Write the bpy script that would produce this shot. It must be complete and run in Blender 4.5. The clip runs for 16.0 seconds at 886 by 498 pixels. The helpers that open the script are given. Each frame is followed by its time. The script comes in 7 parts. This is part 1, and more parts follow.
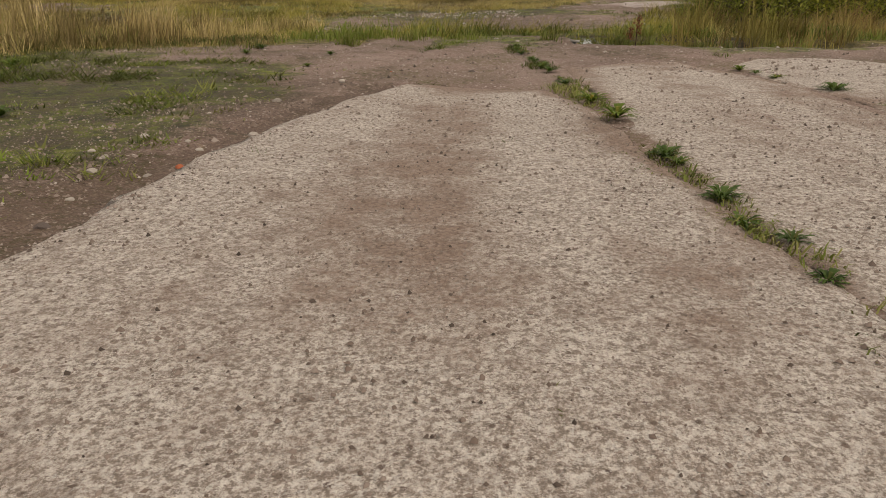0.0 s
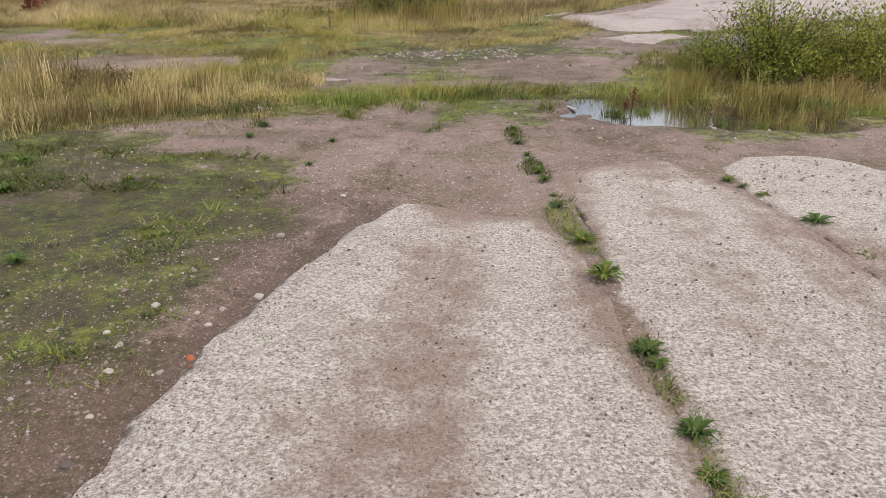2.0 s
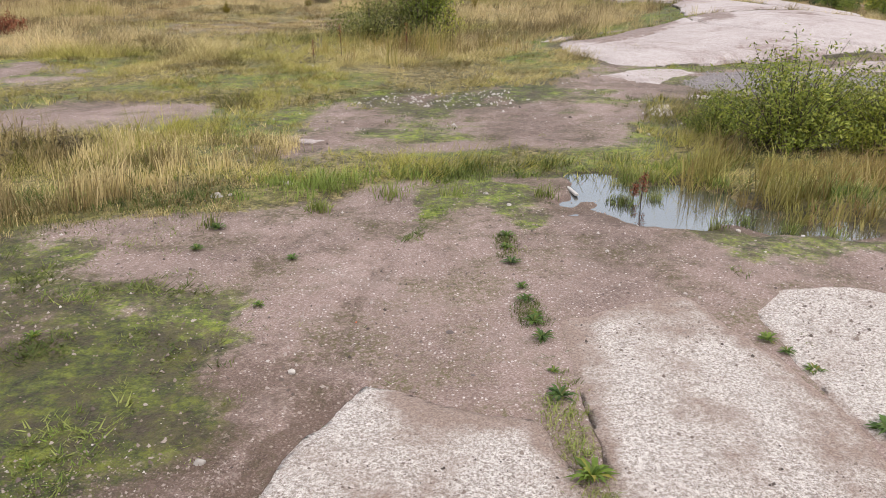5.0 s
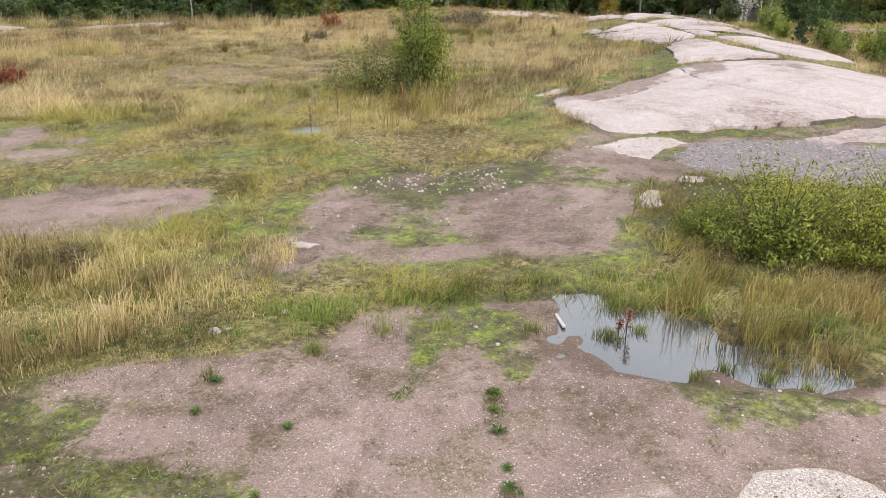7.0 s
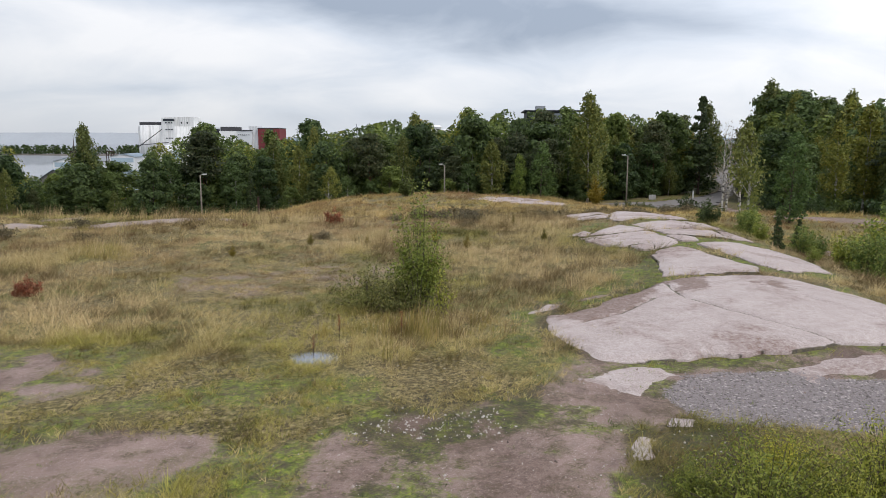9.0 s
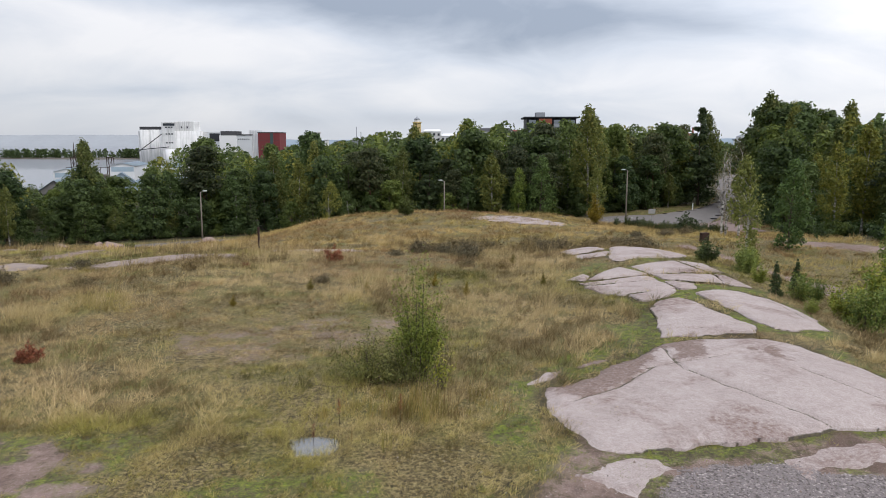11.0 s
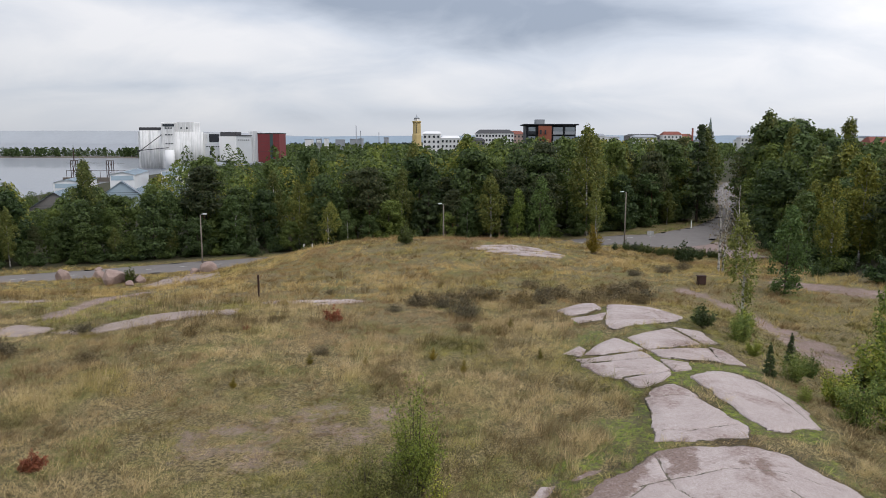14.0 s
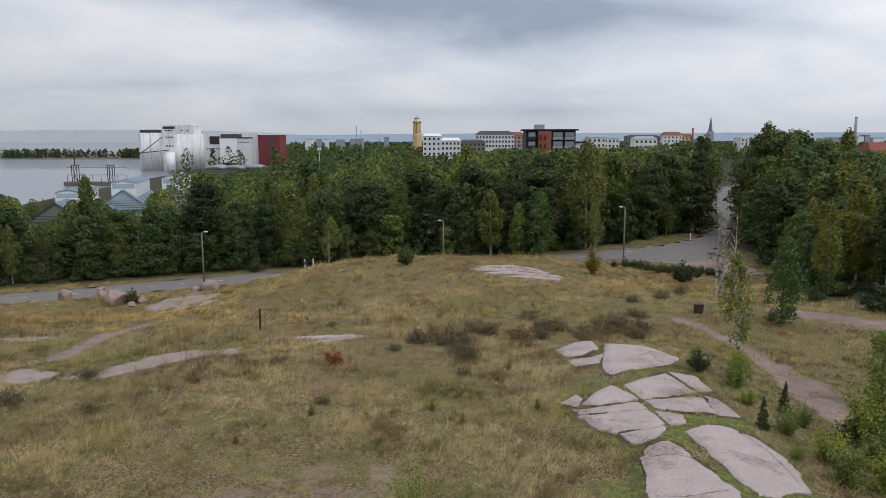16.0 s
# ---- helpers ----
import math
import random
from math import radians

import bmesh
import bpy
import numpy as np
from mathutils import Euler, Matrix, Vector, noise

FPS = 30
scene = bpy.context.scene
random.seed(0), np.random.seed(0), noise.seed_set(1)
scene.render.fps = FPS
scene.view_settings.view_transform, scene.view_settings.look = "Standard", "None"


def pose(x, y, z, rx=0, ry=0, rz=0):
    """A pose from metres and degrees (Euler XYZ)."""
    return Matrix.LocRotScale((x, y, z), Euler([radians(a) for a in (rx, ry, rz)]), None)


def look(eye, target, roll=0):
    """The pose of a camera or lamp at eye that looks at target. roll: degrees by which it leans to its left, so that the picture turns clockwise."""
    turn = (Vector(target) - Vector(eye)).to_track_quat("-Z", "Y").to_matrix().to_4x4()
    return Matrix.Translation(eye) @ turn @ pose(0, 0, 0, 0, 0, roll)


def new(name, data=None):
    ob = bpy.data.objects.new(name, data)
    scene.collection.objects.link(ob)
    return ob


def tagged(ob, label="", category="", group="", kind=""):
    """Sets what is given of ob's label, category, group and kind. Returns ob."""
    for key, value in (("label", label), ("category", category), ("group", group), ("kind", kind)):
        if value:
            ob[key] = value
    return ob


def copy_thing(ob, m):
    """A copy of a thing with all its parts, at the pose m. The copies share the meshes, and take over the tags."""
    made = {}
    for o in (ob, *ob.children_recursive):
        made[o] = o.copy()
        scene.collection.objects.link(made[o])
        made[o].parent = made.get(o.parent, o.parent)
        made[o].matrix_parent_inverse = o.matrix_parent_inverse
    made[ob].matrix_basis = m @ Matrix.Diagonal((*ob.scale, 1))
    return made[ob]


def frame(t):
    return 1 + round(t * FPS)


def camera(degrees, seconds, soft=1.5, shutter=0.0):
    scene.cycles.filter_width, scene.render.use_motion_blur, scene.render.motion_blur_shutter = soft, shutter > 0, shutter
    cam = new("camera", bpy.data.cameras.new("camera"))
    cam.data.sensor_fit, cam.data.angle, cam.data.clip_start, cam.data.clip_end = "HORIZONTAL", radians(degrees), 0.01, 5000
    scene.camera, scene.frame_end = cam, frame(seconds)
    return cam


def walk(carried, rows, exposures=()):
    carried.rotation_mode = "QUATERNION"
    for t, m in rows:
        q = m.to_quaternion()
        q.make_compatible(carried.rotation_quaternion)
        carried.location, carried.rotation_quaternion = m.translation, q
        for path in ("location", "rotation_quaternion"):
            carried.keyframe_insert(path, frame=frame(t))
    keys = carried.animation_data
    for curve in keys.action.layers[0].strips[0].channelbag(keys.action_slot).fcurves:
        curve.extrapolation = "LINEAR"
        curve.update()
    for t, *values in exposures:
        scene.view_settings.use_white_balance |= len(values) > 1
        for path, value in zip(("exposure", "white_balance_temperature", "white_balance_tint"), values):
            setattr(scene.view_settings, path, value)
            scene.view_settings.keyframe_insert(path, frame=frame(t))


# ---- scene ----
cam = camera(63.0, 16.0, 0.5)
PATH = [
    (0, (0.171, 0.301, 0.64), (0.094, 2.166, -0.077), -0.4),
    (0.5, (0.168, 0.352, 1.05), (0.09, 2.214, 0.324), -0.2),
    (1, (0.192, 0.386, 1.232), (0.116, 2.247, 0.505), -0.1),
    (1.5, (0.199, 0.419, 1.227), (0.122, 2.281, 0.5), -0.1),
    (2, (0.188, 0.423, 1.408), (0.111, 2.281, 0.673), -0.0),
    (2.5, (0.185, 0.39, 1.609), (0.114, 2.248, 0.872), 0.1),
    (3, (0.212, 0.382, 1.739), (0.138, 2.239, 1.0), 0.2),
    (3.5, (0.25, 0.49, 1.783), (0.178, 2.345, 1.04), 0.3),
    (3.7, (0.277, 0.601, 1.787), (0.199, 2.456, 1.043), 0.2),
    (5.8, (0.258, 1.983, 2.385), (0.192, 3.842, 1.651), 0.0),
    (6, (0.281, 1.983, 2.525), (0.213, 3.842, 1.791), -0.0),
    (6.5, (0.293, 1.984, 2.872), (0.229, 3.844, 2.14), 0.2),
    (7, (0.319, 1.903, 3.215), (0.254, 3.766, 2.489), 0.1),
    (7.5, (0.314, 1.835, 3.573), (0.252, 3.699, 2.85), 0.1),
    (7.6, (0.305, 1.834, 3.65), (0.244, 3.704, 2.943), 0.1),
    (7.8, (0.28, 1.83, 3.8), (0.22, 3.743, 3.219), 0.2),
    (8, (0.259, 1.824, 3.951), (0.2, 3.777, 3.523), 0.3),
    (8.2, (0.263, 1.8, 4.07), (0.203, 3.772, 3.74), 0.3),
    (8.5, (0.275, 1.769, 4.258), (0.215, 3.748, 3.972), 0.2),
    (9, (0.299, 1.67, 4.658), (0.239, 3.648, 4.371), 0.2),
    (11.3, (0.33, 1.832, 6.96), (0.269, 3.811, 6.675), 0.0),
    (11.5, (0.313, 1.837, 7.199), (0.253, 3.815, 6.91), 0.3),
    (12, (0.329, 1.915, 7.806), (0.269, 3.893, 7.515), 0.2),
    (12.5, (0.388, 1.955, 8.42), (0.328, 3.933, 8.128), 0.2),
    (13, (0.401, 2.002, 9.009), (0.342, 3.98, 8.716), 0.2),
    (13.5, (0.399, 1.979, 9.584), (0.339, 3.956, 9.289), 0.1),
    (14, (0.394, 2.014, 10.158), (0.334, 3.992, 9.862), 0.1),
    (14.5, (0.408, 1.991, 10.783), (0.347, 3.968, 10.486), -0.1),
    (15, (0.39, 1.943, 11.342), (0.329, 3.919, 11.043), -0.1),
    (15.5, (0.423, 1.907, 12.028), (0.362, 3.884, 11.728), -0.1),
    (16, (0.496, 1.875, 12.692), (0.434, 3.851, 12.39), -0.1),
]
EXPOSURES = [(0, -0.52, 8500, 13), (0.5, -0.26, 8000, 13), (1, 0.0, 7300, 12), (2, 0.12, 6900, 12), (3.5, 0.26, 6700, 12), (6, 0.56, 6700, 12), (7.5, 0.64, 6700, 12), (8.0, 0.62, 6700, 12), (8.5, 0.22, 6600, 12), (9.0, 0.02, 6500, 12), (11.5, -0.03, 6500, 13), (14, -0.1, 6500, 13), (16, -0.31, 6400, 13)]
walk(cam, [(t, look(eye, target, roll)) for t, eye, target, roll in PATH], EXPOSURES)

# ---- light ----
world = bpy.data.worlds.new("overcast_sky")
scene.world = world
world.use_nodes = True
wn, wl = world.node_tree.nodes, world.node_tree.links
SUN_HEIGHT, SUN_TURN = radians(48), radians(120)
w_sky = wn.new("ShaderNodeTexSky")
w_sky.sky_type, w_sky.sun_disc, w_sky.sun_elevation, w_sky.sun_rotation = "NISHITA", False, SUN_HEIGHT, SUN_TURN
w_dim = wn.new("ShaderNodeVectorMath")
w_dim.operation = "SCALE"
w_dim.inputs["Scale"].default_value = 0.10
wl.new(w_sky.outputs["Color"], w_dim.inputs[0])
w_co = wn.new("ShaderNodeTexCoord")
w_sep = wn.new("ShaderNodeSeparateXYZ")
wl.new(w_co.outputs["Generated"], w_sep.inputs[0])


def w_math(op, a, b):
    n = wn.new("ShaderNodeMath")
    n.operation = op
    for s, v in zip(n.inputs, (a, b)):
        if hasattr(v, "links"):
            wl.new(v, s)
        else:
            s.default_value = v
    return n.outputs[0]


w_up = w_math("MAXIMUM", w_sep.outputs["Z"], 0.0)
w_den = w_math("ADD", w_up, 0.34)
w_flat = wn.new("ShaderNodeCombineXYZ")
wl.new(w_math("DIVIDE", w_sep.outputs["X"], w_den), w_flat.inputs[0])
wl.new(w_math("DIVIDE", w_sep.outputs["Y"], w_den), w_flat.inputs[1])


def w_noise(scale, detail, offset):
    mp = wn.new("ShaderNodeMapping")
    mp.inputs["Location"].default_value = offset
    mp.inputs["Scale"].default_value = (0.8, 1.0, 1.0)
    wl.new(w_flat.outputs[0], mp.inputs["Vector"])
    n = wn.new("ShaderNodeTexNoise")
    n.inputs["Scale"].default_value, n.inputs["Detail"].default_value, n.inputs["Roughness"].default_value = scale, detail, 0.52
    n.inputs["Distortion"].default_value = 0.5
    wl.new(mp.outputs[0], n.inputs["Vector"])
    return n.outputs["Fac"]


def w_bank(cx, cz, wide, tall, lean=0.0):
    """1 in the middle of a long soft bank of cloud ahead, 0 away from it; its edge is frayed."""
    fray = w_math("SUBTRACT", w_noise(2.2, 7.0, (8.3, 2.2, 0)), 0.5)
    dx = w_math("DIVIDE", w_math("ADD", w_math("SUBTRACT", w_sep.outputs["X"], cx), w_math("MULTIPLY", fray, 0.9 * wide)), wide)
    dz = w_math("SUBTRACT", w_sep.outputs["Z"], w_math("ADD", cz, w_math("MULTIPLY", w_sep.outputs["X"], lean)))
    dz = w_math("DIVIDE", w_math("ADD", dz, w_math("MULTIPLY", fray, 1.1 * tall)), tall)
    far = w_math("ADD", w_math("MULTIPLY", dx, dx), w_math("MULTIPLY", dz, dz))
    ahead = w_math("MINIMUM", w_math("MAXIMUM", w_math("MULTIPLY", w_sep.outputs["Y"], 2.0), 0.0), 1.0)
    return w_math("MULTIPLY", w_math("POWER", 2.718, w_math("MULTIPLY", far, -1.0)), ahead)


w_clouds = w_math("ADD", w_math("MULTIPLY", w_noise(0.9, 2.5, (3.1, 0.4, 0)), 0.45), w_math("MULTIPLY", w_noise(2.9, 8.0, (1.7, 5.2, 0)), 0.35))
w_clouds = w_math("ADD", w_clouds, 0.145)
for bank, amount in (((0.0, 0.17, 0.36, 0.06, -0.10), -0.24), ((-0.28, 0.22, 0.25, 0.03), -0.12), ((0.50, 0.20, 0.16, 0.10), 0.16), ((-0.36, 0.10, 0.22, 0.06), 0.10), ((0.30, 0.085, 0.12, 0.025), 0.08), ((0.02, 0.035, 0.2, 0.012), -0.11), ((0.55, 0.10, 0.15, 0.03), -0.08)):
    w_clouds = w_math("ADD", w_clouds, w_math("MULTIPLY", w_bank(*bank), amount))
w_ramp = wn.new("ShaderNodeValToRGB")
el = w_ramp.color_ramp.elements
el[0].position, el[0].color = 0.34, (0.36, 0.425, 0.52, 1)
el[1].position, el[1].color = 0.66, (0.97, 0.985, 1.0, 1)
e2 = el.new(0.50)
e2.color = (0.68, 0.745, 0.83, 1)
wl.new(w_clouds, w_ramp.inputs[0])
# haze towards the horizon, and an overcast sky that is brightest overhead
w_haze = wn.new("ShaderNodeMix")
w_haze.data_type = "RGBA"
wl.new(w_math("POWER", w_math("SUBTRACT", 1.0, w_up), 30.0), w_haze.inputs[0])
wl.new(w_ramp.outputs[0], w_haze.inputs[6])
w_haze.inputs[7].default_value = (0.72, 0.77, 0.83, 1)
w_lift = wn.new("ShaderNodeVectorMath")
w_lift.operation = "SCALE"
wl.new(w_haze.outputs[2], w_lift.inputs[0])
wl.new(w_math("ADD", w_math("ADD", 0.95, w_math("MULTIPLY", w_up, 0.95)), w_math("MULTIPLY", w_sep.outputs["X"], 0.2)), w_lift.inputs["Scale"])
w_mix = wn.new("ShaderNodeMix")
w_mix.data_type = "RGBA"
w_mix.inputs[0].default_value = 0.9
wl.new(w_dim.outputs[0], w_mix.inputs[6])
wl.new(w_lift.outputs[0], w_mix.inputs[7])
wl.new(w_mix.outputs[2], wn["Background"].inputs["Color"])
wn["Background"].inputs["Strength"].default_value = 1.0

sun = new("sun", bpy.data.lights.new("sun", "SUN"))
sun.data.energy, sun.data.angle, sun.data.color = 1.3, radians(22), (1.0, 0.97, 0.93)
sun.matrix_world = look((40, -30, 60), (0, 0, 0))

# ---- numbers ----
rng = np.random.default_rng(7)
LATTICE = np.random.default_rng(3).random((64, 64))


def vnoise(x, y, scale=1.0, octaves=3):
    """Smooth noise from 0 to 1; scale is the size of its largest lumps in metres."""
    total, amp, norm = 0.0, 1.0, 0.0
    x, y = np.asarray(x, float) / scale, np.asarray(y, float) / scale
    for k in range(octaves):
        u, v = x * 2**k + 17.3 * k, y * 2**k + 5.1 * k
        i, j = np.floor(u).astype(int), np.floor(v).astype(int)
        a, b = u - i, v - j
        a, b = a * a * (3 - 2 * a), b * b * (3 - 2 * b)
        i0, i1, j0, j1 = i % 64, (i + 1) % 64, j % 64, (j + 1) % 64
        n = (LATTICE[i0, j0] * (1 - a) + LATTICE[i1, j0] * a) * (1 - b) + (LATTICE[i0, j1] * (1 - a) + LATTICE[i1, j1] * a) * b
        total, norm, amp = total + amp * n, norm + amp, amp / 2
    return total / norm


def S(a, b, t):
    t = np.clip((np.asarray(t, float) - a) / (b - a), 0, 1)
    return t * t * (3 - 2 * t)


def ridge(y):
    ys = (-60, 8, 11, 15, 21, 29, 36, 43, 51, 65, 80, 88)
    zs = (0, 0, -0.09, -0.04, 0.0, 0.12, 0.42, 0.3, -0.55, -1.1, -1.4, -1.8)
    return sum(np.interp(y + d, ys, zs) for d in (-2, -1, 0, 1, 2)) / 5


def height(x, y):
    """The lie of the land."""
    x, y = np.asarray(x, float), np.asarray(y, float)
    hill = ridge(y) + 0.6 * np.exp(-((x - 9) / 4.2) ** 2) * S(14, 22, y) * (1 - S(41, 50, y))
    hill = hill - 1.5 * S(12.5, 21, x) * S(16, 30, y) * (1 - S(44, 58, y))
    hill = hill - 4.2 * S(10, 36, -x) * S(46, 78, y) - 2.0 * S(8, 26, x) * S(60, 88, y)
    hill = hill + 0.7 * np.exp(-((x + 3) / 10) ** 2 - ((y - 83) / 7) ** 2)
    low = np.interp(x, (-90, -34, 0, 23, 60, 120), (-7.6, -6.6, -5.2, -4.0, -4.0, -3.6))
    edge = np.interp(x, (-60, -40, 0, 25, 45), (76, 84, 90, 93, 96))
    z = hill + (low - hill) * S(0, 7, y - edge)
    coast = -x - 140 - 0.17 * (y - 250)
    wet = S(0, 45, coast) * S(110, 190, y) * (1 - S(4100, 4200, y))
    z = z - 0.5 * S(130, 260, y) * S(40, -40, x) - (z + 14) * wet
    return z


def zof(x, y):
    """Ground height at one spot."""
    return float(land(np.array([float(x)]), np.array([float(y)]))[0])


def sdist(poly, x, y):
    """Distance to a closed outline, negative inside."""
    p = np.array(poly, float)
    x, y = np.asarray(x, float), np.asarray(y, float)
    best, inside = np.full(x.shape, 1e9), np.zeros(x.shape, bool)
    for (ax, ay), (bx, by) in zip(p, np.roll(p, -1, 0)):
        ex, ey = bx - ax, by - ay
        t = np.clip(((x - ax) * ex + (y - ay) * ey) / (ex * ex + ey * ey + 1e-12), 0, 1)
        best = np.minimum(best, np.hypot(x - ax - t * ex, y - ay - t * ey))
        if ey != 0:
            inside ^= ((ay > y) != (by > y)) & (x < ax + (y - ay) * ex / ey)
    return np.where(inside, -best, best)


def soft(poly, x, y, w, wobble=0.0, lump=0.6):
    """1 inside an outline, 0 outside, with an uneven edge about w wide."""
    p = np.array(poly, float)
    m = w + wobble
    near = (x > p[:, 0].min() - m) & (x < p[:, 0].max() + m) & (y > p[:, 1].min() - m) & (y < p[:, 1].max() + m)
    out = np.zeros(np.shape(x))
    if near.any():
        d = sdist(poly, x[near], y[near]) + wobble * 2 * (vnoise(x[near], y[near], lump) - 0.5)
        out[near] = S(w, -w, d)
    return out


# ---- plan of the ground ----
SLAB_A = [(-1.08, -1.5), (-1.04, 0.8), (-0.99, 1.9), (-0.92, 2.15), (-0.88, 2.68), (-0.82, 3.02), (-0.73, 3.26), (-0.64, 3.75), (-0.5, 4.08), (-0.4, 4.52), (-0.26, 4.83), (-0.06, 4.74), (0.25, 4.62), (0.62, 4.5), (0.76, 4.1), (0.79, 3.5), (0.86, 2.9), (0.91, 2.3), (1.0, 1.5), (1.1, 0.4), (1.25, -1.5)]
SLAB_B = [(0.86, 5.5), (1.31, 5.72), (1.64, 5.86), (1.76, 5.5), (1.92, 5.1), (2.02, 4.5), (2.06, 3.9), (2.12, 3.0), (2.2, 1.8), (2.4, -1.5), (1.34, -1.5), (1.18, 0.6), (1.08, 1.5), (0.98, 2.3), (0.95, 2.9), (0.93, 3.7), (0.9, 4.4)]
SLAB_C = [(2.08, 5.69), (2.33, 5.98), (2.78, 6.07), (3.04, 5.87), (3.3, 5.4), (3.5, 4.2), (3.7, 2.0), (3.9, -1.5), (2.5, -1.5), (2.34, 1.8), (2.26, 3.0), (2.2, 4.0), (2.15, 4.6), (2.08, 5.16)]
SLAB_LIP = [(-1.35, -1), (-1.0, -1), (-0.94, 2.0), (-0.84, 2.8), (-0.68, 3.4), (-0.45, 4.2), (-0.3, 4.7), (-0.5, 4.7), (-0.9, 3.4), (-1.2, 2.4)]
YARD = [(-8, -9), (-6, 0), (-5.2, 4), (-4.6, 6.2), (-3.4, 6.9), (-2.66, 7.45), (-1.77, 7.7), (-1.09, 7.97), (-0.44, 8.42), (0.4, 8.9), (1.4, 9.1), (2.2, 8.5), (3.3, 7.5), (4.4, 7.0), (6, 6.7), (9, 6.2), (11, 2), (11, -9)]
MOSS_LEFT = [(-4.9, 7.2), (-3.3, 7.1), (-2.35, 6.3), (-1.75, 6.2), (-1.3, 5.9), (-1.05, 5.3), (-1.05, 4.7), (-0.98, 4.2), (-1.05, 3.5), (-1.1, 2.9), (-1.15, 2.2), (-1.3, 1.4), (-1.5, 0), (-3, -3), (-8, 0)]
MOSS_MID = [(-0.38, 8.5), (-0.2, 7.9), (-0.2, 7.36), (-0.27, 6.74), (-0.05, 6.78), (0.06, 7.47), (0.35, 7.6), (0.7, 7.3), (0.9, 7.7), (0.9, 8.4), (0.2, 8.9)]
MOSS_SPOTS = [
    ([(-0.9, 11.6), (-0.08, 12.28), (1.75, 13.62), (2.1, 14.4), (1.2, 15.2), (0.2, 14.2), (-0.6, 12.9)], 0.35, 0.95),
    ([(-1.45, 10.7), (-0.15, 10.3), (0.5, 10.7), (-0.3, 11.5), (-1.2, 11.3)], 0.25, 0.85),
    ([(0.7, 17.2), (1.6, 16.6), (2.3, 17.8), (2.3, 20.4), (3.3, 22.2), (5.6, 23.9), (6.6, 25.6), (5.6, 25.4), (3.6, 23.6), (1.6, 21.4)], 0.5, 1.0),
    ([(2.4, 10.6), (3.0, 11.2), (3.5, 12.9), (4.2, 13.3), (4.5, 12.4), (3.6, 10.8)], 0.3, 0.8),
    ([(-2.6, 9.9), (-3.2, 11.2), (-2.6, 12.6), (-1.7, 13.6), (-1.4, 13.4), (-2.1, 12.2), (-2.3, 10.6)], 0.25, 0.9),
    ([(-6.5, 13.8), (-3.0, 13.4), (-1.2, 14.4), (-1.6, 15.8), (-4.5, 15.6)], 0.5, 0.75),
]
POOL = [(1.26, 8.12), (1.34, 8.42), (1.43, 8.95), (1.6, 9.02), (1.72, 8.75), (1.74, 8.45), (1.95, 8.47), (2.3, 8.62), (2.5, 8.3), (2.75, 7.98), (3.3, 7.78), (3.65, 7.62), (3.62, 7.3), (3.3, 7.13), (2.9, 7.1), (2.46, 7.27), (2.27, 7.36), (1.71, 7.38), (1.44, 7.6), (1.25, 7.72)]
POOL_FAR = [(-3.7, 17.4), (-3.02, 17.65), (-2.5, 17.5), (-2.35, 16.9), (-2.6, 16.55), (-3.26, 16.5)]
WHEEL_TRACK = [(-2.4, 10.3), (-2.18, 11.73), (-1.77, 13.0), (-1.3, 13.6), (0.05, 13.94), (1.05, 14.53), (2.15, 15.37), (2.7, 16.3), (2.9, 17.6), (3.4, 17.2), (4.5, 17.0), (7.5, 17.2), (9.5, 17.4), (9.5, 15.5), (6.5, 13.6), (4.4, 13.9), (3.45, 12.95), (2.5, 11.6), (2.0, 10.3), (0.83, 9.97), (-0.13, 10.02), (-0.89, 9.55), (-1.56, 9.34), (-2.17, 9.6)]
BARE_LEFT = [(-8.2, 12.6), (-6.8, 13.0), (-5.4, 13.4), (-3.5, 13.0), (-3.2, 11.9), (-4.0, 10.9), (-4.97, 10.4), (-7, 10.4), (-9, 11)]
BARE_FAR = [(-11, 17.4), (-8.62, 17.2), (-6.9, 16.5), (-6.69, 15.6), (-7.4, 14.2), (-9.5, 13.8), (-12, 15)]
CRUSHED = [(4.1, 15.0), (4.8, 15.9), (5.6, 16.3), (6.8, 16.4), (8.2, 15.8), (9.2, 15.8), (9.2, 13.6), (7.3, 13.2), (5.8, 13.6), (4.6, 13.7)]
ROCK_ZONE = [(2.0, 20.6), (2.3, 18.0), (3.0, 16.6), (5.0, 16.4), (9.2, 17.2), (12, 18.5), (12.6, 21), (11.6, 24.0), (13.0, 26), (13.2, 28.7), (12.6, 31), (12.8, 35.2), (12.6, 39), (12.2, 41.5), (9, 44), (7.5, 45), (5.4, 42.6), (5.8, 39), (7.0, 37), (6.2, 35.4), (4.6, 34), (5.2, 32), (6.6, 29.6), (6.6, 27.6), (6.0, 24.6), (4.3, 22.6), (2.4, 22.3)]
PATH_RIGHT = [(15.5, 55), (17.6, 52), (18.4, 48), (18.2, 43), (17.6, 39), (17.6, 33), (19.5, 33), (20.4, 39), (21.2, 42), (20.9, 46), (20.0, 49.5), (18.4, 53), (17, 56)]
PATH_RIGHT_FAR = [(24, 58), (28, 55), (38, 50), (39, 52), (30, 57), (25, 60)]
PATH_LEFT = [(-22.6, 39.5), (-22.0, 41), (-22.0, 44.2), (-22.8, 49), (-22.4, 53.6), (-23.3, 53.8), (-24.0, 49.3), (-23.2, 44.8), (-23.5, 41)]
